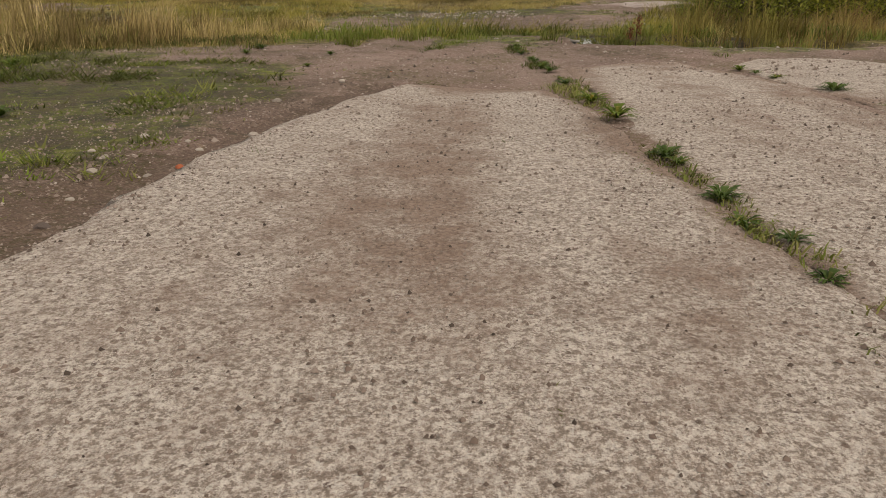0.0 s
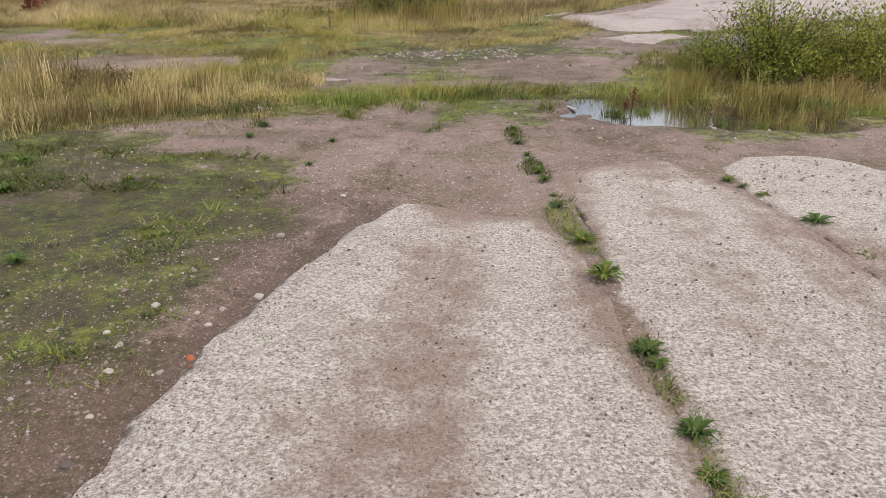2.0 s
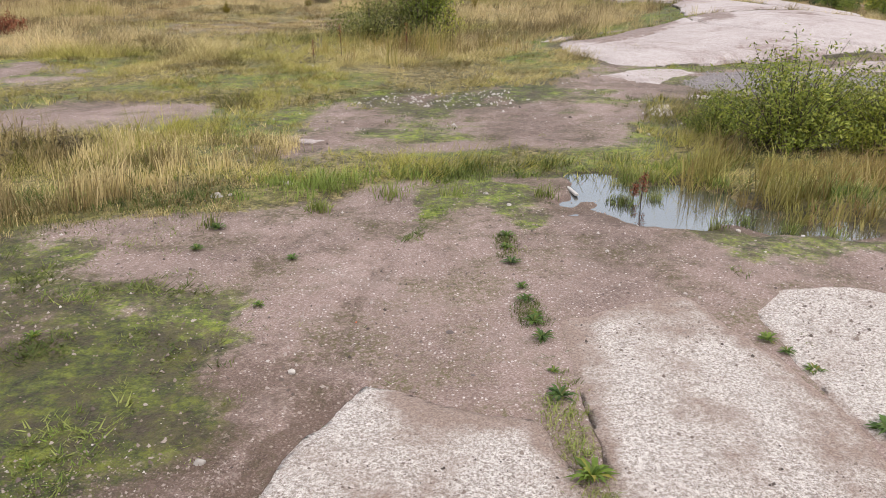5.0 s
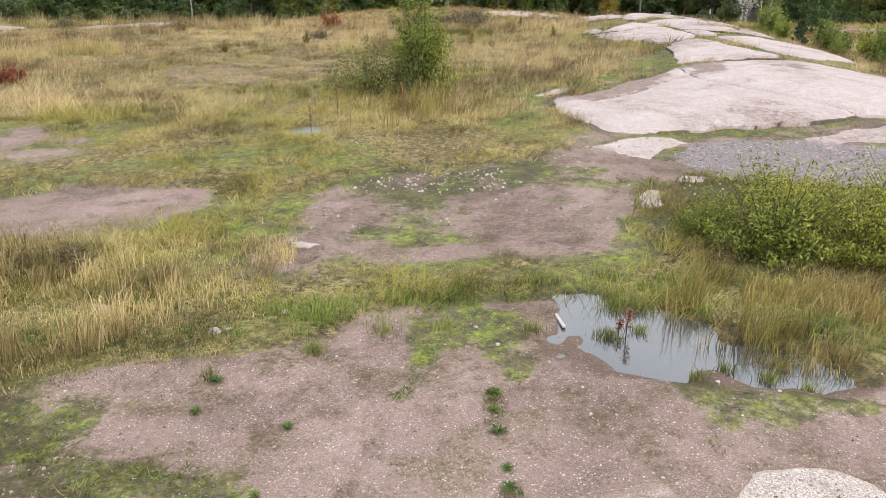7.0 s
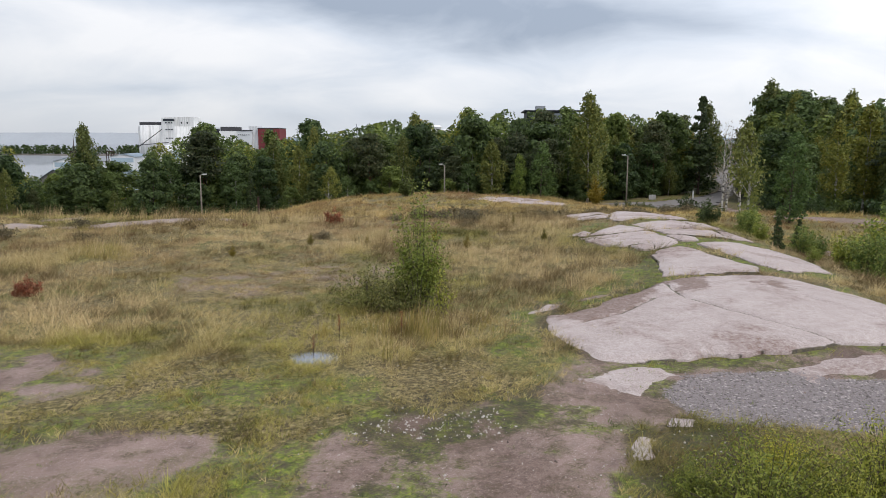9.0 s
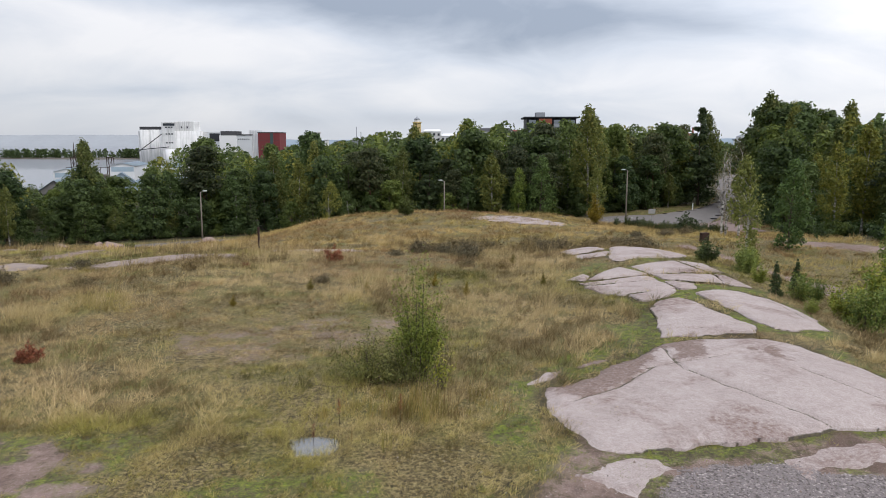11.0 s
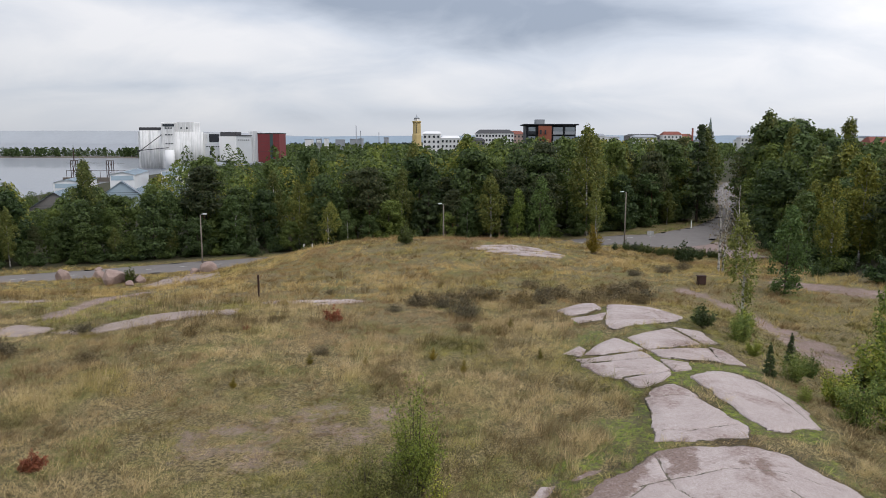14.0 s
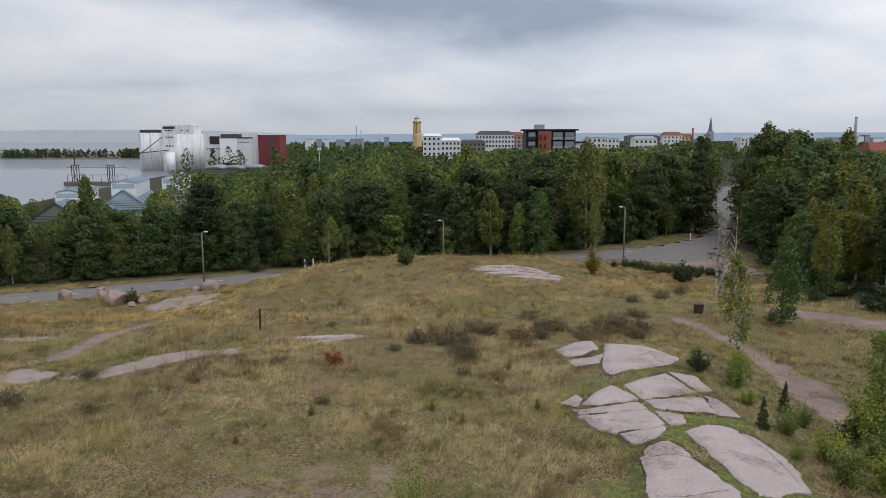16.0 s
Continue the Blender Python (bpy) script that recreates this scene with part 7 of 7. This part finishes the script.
# bits and pieces by the puddle
DRYWOOD = plain("bleached_wood", (0.42, 0.39, 0.36), 0.9, 0.4, 9.0)
plank = thing("plank", pose(1.26, 8.42, POOL_Z + 0.01, 0, 4, 98), "bleached piece of wood lying in the puddle", "wood")
part("board", boxes((-0.17, 0.17, -0.018, 0.018, -0.012, 0.012), bevel=0.004), DRYWOOD, plank)
for k, (x, y, hh) in enumerate(((1.85, 8.1, 0.34), (1.8, 8.16, 0.22), (-3.0, 17.0, 0.6), (-2.6, 18.0, 0.7), (-1.2, 18.4, 0.7))):
    stalk = thing("dead_stalk", pose(x, y, zof(x, y), 0, 0, 70 * k), "rusty brown dead dock stalk standing upright", "plant", "dead stalks")
    part("stem", tube(bmesh.new(), [(0, 0, -0.05), (0.01, 0.01, hh * 0.6), (0.02, 0, hh)], [0.006, 0.005, 0.003], 5), RUST, stalk)
    rs = np.random.default_rng(k)
    n = 120
    pts = np.stack([0.02 * rs.normal(size=n) + 0.015, 0.02 * rs.normal(size=n), hh * (0.45 + 0.55 * rs.random(n))], 1)
    finish_mesh("seed_head", leaves_mesh("seed_head", pts, 0.018 + 0.01 * rs.random(n), 0.6, rs), RED_LEAF, stalk)
for k, (x, y, s) in enumerate(((-2.08, 7.98, 2.0), (-3.4, 8.42, 2.2), (-1.95, 8.04, 1.5), (-1.58, 8.5, 1.4))):
    stand_copy(kinds[0], x, y, 60 * k, s, 0.05)

# ---- town and harbour ----
def streaked():
    """White concrete with grey streaks running down it."""
    p = Paint("stained_white_concrete", 0.9)
    c = p.mix(p.ramp(p.noise(0.9, 6, 0.7, p.stretch(1.0, 1.0, 0.06)), (0.46, 0.0), (0.62, 0.6)), (0.76, 0.76, 0.75), (0.36, 0.36, 0.35))
    return p.done(p.mix(p.ramp(p.noise(0.12, 6, 0.7), (0.4, 0.35), (0.6, 0.0)), c, (0.50, 0.50, 0.49)))


SILO = streaked()
PALE = plain("pale_grey_cladding", (0.64, 0.66, 0.68), 0.7, 0.15, 0.1)
BRIGHT = plain("white_sheet_cladding", (0.80, 0.80, 0.80), 0.7, 0.05, 0.1)
DARKROOF = plain("dark_roof", (0.06, 0.06, 0.065), 0.8, 0.3, 0.2)
REDCLAD = plain("red_cladding", (0.20, 0.042, 0.045), 0.7, 0.25, 0.15)
GREENGLASS = plain("dark_green_strip", (0.05, 0.08, 0.08), 0.4, 0.2, 0.3)
PANE = plain("dark_window_glass", (0.035, 0.042, 0.05), 0.15, 0.2, 0.5)
BLUEROOF = plain("pale_blue_metal_roof", (0.36, 0.45, 0.52), 0.5, 0.2, 0.3)
GREYWALL = plain("grey_shed_wall", (0.20, 0.19, 0.185), 0.85, 0.3, 0.4)
WHITEWALL = plain("white_render", (0.70, 0.70, 0.70), 0.8, 0.1, 0.2)
BLACKCLAD = plain("black_cladding", (0.025, 0.028, 0.035), 0.6, 0.3, 0.3)
ORANGEBRICK = plain("orange_brick", (0.28, 0.095, 0.06), 0.9, 0.25, 0.8)
YELLOW = plain("ochre_yellow_render", (0.55, 0.42, 0.20), 0.8, 0.2, 0.2)
REDROOF = plain("red_tile_roof", (0.22, 0.075, 0.055), 0.85, 0.25, 0.3)
HAZYGREY = plain("hazy_grey_concrete", (0.30, 0.32, 0.35), 0.85, 0.2, 0.1)


def windows(wall, xs, zs, y, w, h, parent_name="window"):
    """Framed panes set into a wall that faces the drone."""
    for z in zs:
        for x in xs:
            part(parent_name, boxes((x - w / 2, x + w / 2, y - 0.25, y + 0.2, z - h / 2, z + h / 2)), PANE, wall)


def bins(x0, x1, y, r, z0, z1, parent):
    """A row of round silo bins, touching."""
    n = max(1, int(round((x1 - x0) / (2 * r))))
    for k in range(n):
        c = x0 + (k + 0.5) * (x1 - x0) / n
        bm = tube(bmesh.new(), [(c, y, z0), (c, y, z1)], [r * 1.03, r * 1.03], 20)
        for v in bm.verts:
            v.co.y = y + (v.co.y - y) * 0.3
        part("bin", bm, SILO, parent, "", True)


silos = thing("grain_silo", pose(0, 500, 0), "tall stained white grain silo complex by the harbour", "silo")
bins(-224, -204, 0, 3.35, -9, 17.0, silos)
part("bin_core", boxes((-226, -204, 1.5, 18, -9, 16.0)), SILO, silos)
part("gallery", boxes((-224, -204.5, -0.5, 15, 17.0, 19.0)), DARKROOF, silos, "dark rooftop gallery")
tower = part("tower", boxes((-208, -197.5, -2.5, 16, -9, 22.3), bevel=0.2), SILO, silos, "tall lift tower")
windows(tower, (-204.6, -202.6, -200.8), (18.5, 14, 8, 3, -2), -2.5, 1.1, 0.8)
windows(tower, (-202.7,), (20.4,), -2.5, 8.0, 1.6, "sign_panel")
bins(-199.5, -179.5, -2, 2.2, -9, 16.0, silos)
part("bin_core", boxes((-199, -179, -1, 18, -9, 15.5)), SILO, silos)
house = part("roof_house", boxes((-198, -186, -1, 12, 15.5, 22.6), bevel=0.15), SILO, silos)
windows(house, (-194.5, -190.5), (18.5,), -1, 0.9, 1.2)
part("round_tank", tube(bmesh.new(), [(-201.5, -5.5, -9), (-201.5, -5.5, 3.6)], [3.0, 3.0], 20), BRIGHT, silos, "small white tank", True)
for a, b in (((-224.5, -4.6, 1.5), (-207.5, -3.2, 14.0)), ((-224.0, -4.6, 3.2), (-203.0, -3.4, 5.2))):
    part("conveyor", tube(bmesh.new(), [a, b], [0.28, 0.28], 6), DARKROOF, silos, "slanting conveyor")
mill = thing("mill_building", pose(0, 500, 0), "white and grey mill building with a blank bright front", "building")
annex = part("wall", boxes((-179, -168, 0, 15, -9, 8.0), (-179, -169, 4, 15, 8, 15.5)), PALE, mill)
windows(annex, [-177.5 + 1.6 * k for k in range(6)], (6.0,), 0, 0.9, 0.7)
windows(annex, (-175,), (1.5,), 0, 1.6, 2.8)
# a solid black panel stands in for the shade inside the opening
part("dark_opening", boxes((-177, -170, 3.6, 4.2, 9, 14.5)), BLACKCLAD, mill)
part("front", boxes((-168.5, -157, -1.5, 15, -3.5, 13.0)), BRIGHT, mill, "bright white sheet front")
side = part("side_wall", boxes((-157, -146.5, 0, 15, -9, 13.2)), PALE, mill)
windows(side, [-155.5 + 1.4 * k for k in range(6)], (10.5,), 0, 0.8, 0.5)
part("roof", boxes((-169, -158, 3, 15, 13.0, 16.0), (-157.2, -146.3, -0.4, 15.4, 13.2, 13.8)), DARKROOF, mill)
part("light_tower", boxes((-149, -142.4, 2, 12, -9, 16.6), bevel=0.1), PALE, mill)
for k in range(6):
    part("cladding_rib", boxes((-148.4 + 1.1 * k, -148.2 + 1.1 * k, 1.85, 2.0, -9, 16.6)), BRIGHT, mill)
redb = thing("warehouse", pose(0, 500, 0), "dark red clad warehouse with a green strip", "building")
part("wall", boxes((-142.2, -127.2, 0, 18, -9, 14.8), bevel=0.1), REDCLAD, redb)
part("strip", boxes((-133.8, -131.6, -0.15, 0.1, -9, 14.6)), GREENGLASS, redb)
part("roof", boxes((-142.5, -127.0, -0.3, 18.3, 14.8, 15.3)), DARKROOF, redb)
for k in range(9):
    part("cladding_seam", boxes((-142.1, -127.3, -0.08, 0.02, -6.5 + 2.3 * k, -6.4 + 2.3 * k)), DARKROOF, redb)
hall = thing("hall", pose(0, 470, 0), "long low hall with curved pale roofs", "building")
part("wall", boxes((-170, -132, 0, 14, -9, -6.2)), GREYWALL, hall)
for k in range(3):
    bm = bmesh.new()
    c = -163 + 12.5 * k
    tube(bm, [(c, -0.5, -6.8), (c, 14.5, -6.8)], [6.0, 6.0], 24)
    for v in bm.verts:
        v.co.z = -6.6 + max(0.0, (v.co.z + 6.8)) * 0.42
    part("roof", bm, HAZYGREY, hall, smooth=True)


def gable(bm, x0, x1, y0, y1, z0, h, rise):
    """Four walls with a gable at both ends."""
    box(bm, x0, x1, y0, y1, z0, h)
    m = (x0 + x1) / 2
    g = [bm.verts.new(v) for v in ((x0, y0 + 0.02, h), (x1, y0 + 0.02, h), (m, y0 + 0.02, h + rise), (x0, y1 - 0.02, h), (x1, y1 - 0.02, h), (m, y1 - 0.02, h + rise))]
    bm.faces.new(g[:3])
    bm.faces.new(g[:2:-1])
    return bm


def roof_leaf(side, half, y0, y1, h, rise, over=0.5):
    """One slope of a gabled roof, with a little overhang."""
    bm = bmesh.new()
    low = h - over * rise / half
    f = bm.faces.new([bm.verts.new(v) for v in ((side * (half + over), y0 - over, low), (side * (half + over), y1 + over, low), (0, y1 + over, h + rise + 0.02), (0, y0 - over, h + rise + 0.02))])
    bmesh.ops.solidify(bm, geom=[f], thickness=0.18)
    return bm


def shed(x, y, w, d, h, rise, turn, wall, roof, label, raised=None):
    """A gabled building whose ridge runs along its depth. raised: start, end, width and height of a raised ridge light."""
    z = zof(x, y)
    root = thing("shed", pose(x, y, z, 0, 0, turn), label, "building", "sheds by the shore")
    part("wall", gable(bmesh.new(), -w / 2, w / 2, 0, d, -1, h, rise), wall, root)
    for k in range(1, int(h // 0.6) + 3):
        half = w / 2 - 0.1 if 0.6 * k < h else (w / 2) * (1 - (0.6 * k - h) / rise) - 0.1
        if half > 0.3:
            part("wall_board", boxes((-half, half, -0.06, 0.0, 0.6 * k - 0.05, 0.6 * k + 0.03)), DARKROOF, root)
    for s in (-1, 1):
        slope = part("roof", roof_leaf(s, w / 2, 0, d, h, rise), roof, root)
        for k in range(1, int(d // 2.5)):
            y0 = d * k / int(d // 2.5)
            part("roof_seam", tube(bmesh.new(), [(s * (w / 2 + 0.5), y0, h - 0.5 * rise / (w / 2) + 0.1), (0, y0, h + rise + 0.14)], [0.07, 0.07], 4), roof, slope)
    if raised:
        a, b, rw, rh = raised
        top = h + rise
        light = part("ridge_light", gable(bmesh.new(), -rw / 2, rw / 2, a, b, top - rise * rw / w, top + rh, 0.7), WHITEWALL, root, "pale raised ridge light")
        part("glazing", boxes((-rw / 2 + 0.3, rw / 2 - 0.3, a - 0.05, a, top + 0.15, top + rh - 0.3)), BLUEROOF, light)
        for s in (-1, 1):
            part("roof", roof_leaf(s, rw / 2, a, b, top + rh, 0.7, 0.3), BLUEROOF, light)
    return root


shed(-89.5, 157.5, 11.5, 34, 2.6, 4.0, 16, GREYWALL, BLUEROOF, "grey boarded shed with a pale blue metal roof", (11, 31, 5.4, 1.5))
shed(-91, 192, 11, 30, 3.2, 4.0, 16, BLUEROOF, BLUEROOF, "pale blue metal hall near the water", (2, 28, 6.2, 1.7))
shed(-82.5, 204, 10, 30, 3.6, 4.2, 16, BLUEROOF, BLUEROOF, "pale blue metal hall near the water", (2, 28, 5.6, 1.7))


def block(name, x, y, w, d, z0, z1, wall, roof, label, cols=0, rows=0, pitched=0.0, ww=1.1, wh=1.3):
    root = thing(name, pose(x, y, 0), label, "building")
    body = part("wall", boxes((0, w, 0, d, z0, z1)), wall, root)
    if pitched:
        bm = boxes((-0.4, w + 0.4, -0.4, d + 0.4, z1, z1 + pitched))
        for v in bm.verts:
            if v.co.z > z1 + pitched / 2:
                v.co.y = d / 2 + (v.co.y - d / 2) * 0.08
                v.co.x = w / 2 + (v.co.x - w / 2) * 0.75
        part("roof", bm, roof, root)
    else:
        part("roof", boxes((-0.4, w + 0.4, -0.4, d + 0.4, z1, z1 + 0.45)), roof, root)
    if cols:
        windows(body, [w * (k + 0.5) / cols for k in range(cols)], [z1 - (z1 - z0) * 0 - 1.7 - 2.8 * k for k in range(rows)], 0, ww, wh)
    return root


block("apartment_house", -24, 420, 10.2, 12, -4, 14.2, WHITEWALL, WHITEWALL, "white apartment block among the trees", 4, 4, 1.4)
block("apartment_house", -13.6, 420, 11, 12, -4, 11.6, WHITEWALL, WHITEWALL, "lower white apartment block among the trees", 5, 3, 1.6)
block("school_house", 7, 480, 25, 14, -4, 15.2, WHITEWALL, DARKROOF, "long white building with a dark roof", 12, 3, 2.4)
block("long_house", -3, 470, 16, 10, -4, 10.5, GREYWALL, DARKROOF, "grey low building beside the apartments", 6, 2, 1.5)
block("apartment_house", 24, 520, 18, 12, -4, 15.0, plain("pinkish_render", (0.42, 0.30, 0.26), 0.85, 0.2, 0.3), REDROOF, "pinkish building with a red roof", 7, 3, 2.2)
block("apartment_house", 70, 420, 10, 12, -4, 13.2, WHITEWALL, HAZYGREY, "white house above the treetops", 4, 3, 1.2)
block("long_house", 80, 450, 14, 12, -4, 12.6, WHITEWALL, HAZYGREY, "low white house above the treetops", 6, 2, 0.8)
block("apartment_house", 96.5, 420, 12.5, 12, -4, 12.4, WHITEWALL, HAZYGREY, "white apartment house with a pale roof", 5, 3, 1.4)
block("long_house", 110, 500, 22, 12, -4, 13.8, GREYWALL, DARKROOF, "grey building with a dark roof", 8, 2, 1.2)
block("house", 150, 560, 14, 10, -4, 15.0, WHITEWALL, REDROOF, "house with a red roof", 5, 2, 2.5)
block("house", 172, 600, 12, 10, -4, 14.2, YELLOW, REDROOF, "yellow house with a red roof", 4, 2, 2.0)
block("house", 208, 560, 16, 10, -4, 12.8, WHITEWALL, HAZYGREY, "white house in the town", 6, 2, 1.5)
block("house", 109, 200, 9, 9, -4, 8.5, WHITEWALL, REDROOF, "house with a red roof behind the trees", 3, 2, 3.0)
# black and brick apartment building
flats = thing("apartment_building", pose(0, 240, 0), "black apartment building with a brick stair tower and glazed balconies", "building")
fw = part("wall", boxes((20.2, 36.2, 1.0, 14, -5, 15.2)), BLACKCLAD, flats)
part("stair_tower", boxes((24.0, 28.2, -0.6, 6, -5, 15.0)), ORANGEBRICK, flats, "orange brick stair tower")
part("roof", boxes((19.2, 37.0, -0.4, 14.6, 15.2, 15.65), bevel=0.05), BLACKCLAD, flats)
part("roof_plant", boxes((23.4, 26.4, 4, 8, 15.65, 17.2), bevel=0.05), HAZYGREY, flats)
part("terrace", boxes((36.2, 40.0, 2.0, 12, -5, 11.2)), WHITEWALL, flats)
part("terrace_roof", boxes((36.0, 40.6, 1.6, 12.4, 11.2, 11.55)), BLACKCLAD, flats)
for z in (13.6, 10.7, 7.8):
    for x in (20.7, 28.7, 32.5):
        w = 2.4 if x < 21 else 3.2
        bal = part("balcony", boxes((x, x + w, -0.5, 1.0, z - 1.35, z - 1.15), (x, x + w, -0.55, -0.45, z - 1.15, z - 0.35)), HAZYGREY if x > 21 else BLACKCLAD, flats)
        part("glazing", boxes((x + 0.1, x + w - 0.1, -0.5, -0.44, z - 0.3, z + 1.0)), plain("balcony_glass", (0.22, 0.25, 0.28), 0.2, 0.3, 0.7), bal)
windows(fw, (24.7, 26.2), (13.0, 10.2), -0.8, 0.5, 1.3)
# water tower
wt = thing("water_tower", pose(-52.6, 800, 0), "ochre yellow water tower with a pale domed top", "tower")
bm = bmesh.new()
tube(bm, [(0, 0, -4), (0, 0, 17), (0, 0, 17.5), (0, 0, 29.5), (0, 0, 30.2)], [5.2, 4.9, 4.4, 4.2, 4.9], 8)
shaft = part("shaft", bm, YELLOW, wt)
for k in range(5):
    part("window", boxes((-0.4, 0.4, -4.75, -4.0, 19 + 2.2 * k, 20.2 + 2.2 * k)), PANE, shaft)
part("gallery", tube(bmesh.new(), [(0, 0, 30.2), (0, 0, 31.4)], [4.9, 4.9], 16), YELLOW, wt)
part("lantern", tube(bmesh.new(), [(0, 0, 31.4), (0, 0, 33.8)], [3.2, 3.2], 12), WHITEWALL, wt)
part("dome", tube(bmesh.new(), [(0, 0, 33.8), (0, 0, 35.2), (0, 0, 36.2), (0, 0, 38.5)], [3.4, 2.4, 0.8, 0.1], 12), HAZYGREY, wt, smooth=True)
# church spire, chimneys, masts
church = thing("church", pose(198, 600, 0), "grey-green church spire above the treetops", "church")
part("tower", boxes((-2.2, 2.2, -2.2, 2.2, -4, 18)), HAZYGREY, church)
part("spire", tube(bmesh.new(), [(0, 0, 18), (0, 0, 30)], [1.9, 0.1], 8), plain("green_copper_spire", (0.16, 0.20, 0.19), 0.7, 0.3, 0.5), church)
for x, y, z, r, m in ((470, 900, 37.5, 1.5, HAZYGREY), (-134, 900, 28.5, 0.5, HAZYGREY), (-128.5, 900, 22, 0.5, HAZYGREY), (-106, 900, 20, 0.45, HAZYGREY), (184, 600, 20.5, 0.7, REDROOF)):
    ch = thing("chimney", pose(x, y, 0), "slender factory chimney on the horizon", "chimney", "chimneys on the horizon")
    part("stack", tube(bmesh.new(), [(0, 0, -4), (0, 0, z)], [r * 1.25, r], 14), m, ch, smooth=True)
    part("rim", tube(bmesh.new(), [(0, 0, z - 0.8), (0, 0, z + 0.1)], [r * 1.12, r * 1.12], 14), m, ch)
for x, w, z in ((-198, 12, 15.5), (-184, 7, 17.5), (-174, 5, 17.8), (-160, 14, 15.2), (-142, 16, 16.6), (-131, 6, 18.4), (-100, 7, 22.0), (440, 26, 19.5), (474, 10, 24), (482, 8, 27.5), (492, 18, 18.6), (430, 18, 16.5), (515, 20, 17.5), (250, 18, 16.5), (280, 24, 15.8), (330, 20, 16.8), (370, 26, 15.9)):
    z = 11.2 + 0.38 * (z - 15)
    block("factory_block", x, 900, 0.7 * w, 12, -4, z, WHITEWALL if int(x) % 3 == 0 else HAZYGREY, HAZYGREY, "pale factory building on the horizon")
for x, y, z in ((-39.5, 200, 10.5),):
    mast = thing("light_mast", pose(x, y, zof(x, y)), "tall floodlight mast above the trees", "lamp")
    part("pole", tube(bmesh.new(), [(0, 0, -0.3), (0, 0, z + 6)], [0.18, 0.1], 8), STEEL, mast, smooth=True)
    part("lamp_head", boxes((-0.5, 0.5, -0.4, 0.4, z + 6, z + 6.7), bevel=0.1), LAMPHEAD, mast)
# pier with a lattice crane
pier = thing("pier", pose(-172, 338, -9), "old concrete pier with a steel loading frame in the bay", "pier")
part("deck", boxes((-16, 16, -2, 2, -1.5, 1.9), bevel=0.1), SHORE, pier)
for x in (-11, 6):
    frame_part = part("loading_frame", boxes(*[(x + a - 0.12, x + a + 0.12, b - 0.12, b + 0.12, 1.9, 9.5) for a in (-1.2, 1.2) for b in (-1, 1)], (x - 1.4, x + 1.4, -1.2, 1.2, 9.5, 9.8)), RUST, pier)
    for s in (-1, 1):
        part("brace", tube(bmesh.new(), [(x - 1.2 * s, -1, 2.0), (x + 1.2 * s, -1, 9.4)], [0.08, 0.08], 4), RUST, frame_part)
part("mast", tube(bmesh.new(), [(-11, 0, 9.8), (-11, 0, 17)], [0.25, 0.08], 6), RUST, pier)
for x in range(-14, 15, 4):
    part("rail_post", boxes((x - 0.08, x + 0.08, -1.9, -1.75, 1.9, 5.2)), RUST, pier)
part("rail", boxes((-14, 14, -1.86, -1.8, 5.1, 5.25), (-14, 14, -1.86, -1.8, 8.6, 8.7)), RUST, pier)


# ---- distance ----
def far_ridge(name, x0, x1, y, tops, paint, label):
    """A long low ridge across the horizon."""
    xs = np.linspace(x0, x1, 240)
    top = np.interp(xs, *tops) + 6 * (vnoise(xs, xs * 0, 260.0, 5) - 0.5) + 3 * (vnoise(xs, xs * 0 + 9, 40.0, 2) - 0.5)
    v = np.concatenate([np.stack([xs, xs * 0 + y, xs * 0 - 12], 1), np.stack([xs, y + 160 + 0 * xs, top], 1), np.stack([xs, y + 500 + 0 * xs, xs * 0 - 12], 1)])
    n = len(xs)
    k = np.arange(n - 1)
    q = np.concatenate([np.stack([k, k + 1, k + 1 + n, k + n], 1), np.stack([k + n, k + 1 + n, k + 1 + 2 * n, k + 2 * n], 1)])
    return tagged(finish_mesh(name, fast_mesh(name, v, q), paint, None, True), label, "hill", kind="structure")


# pale blue-grey paints put the haze over the far land into its colour
far_ridge("backdrop_west", -4200, -700, 4150, ((-4200, -2300, -1500, -1150, -700), (52, 66, 60, 48, 20)), plain("painted_haze_shore", (0.33, 0.35, 0.375), 0.95, 0.2, 0.004), "hazy wooded far shore across the bay")
far_ridge("backdrop_north", -1500, 4300, 4100, ((-1500, -1200, 0, 1500, 4300), (10, 34, 42, 44, 40)), plain("painted_haze_ridge", (0.24, 0.30, 0.36), 0.95, 0.2, 0.004), "hazy blue wooded ridge on the horizon")
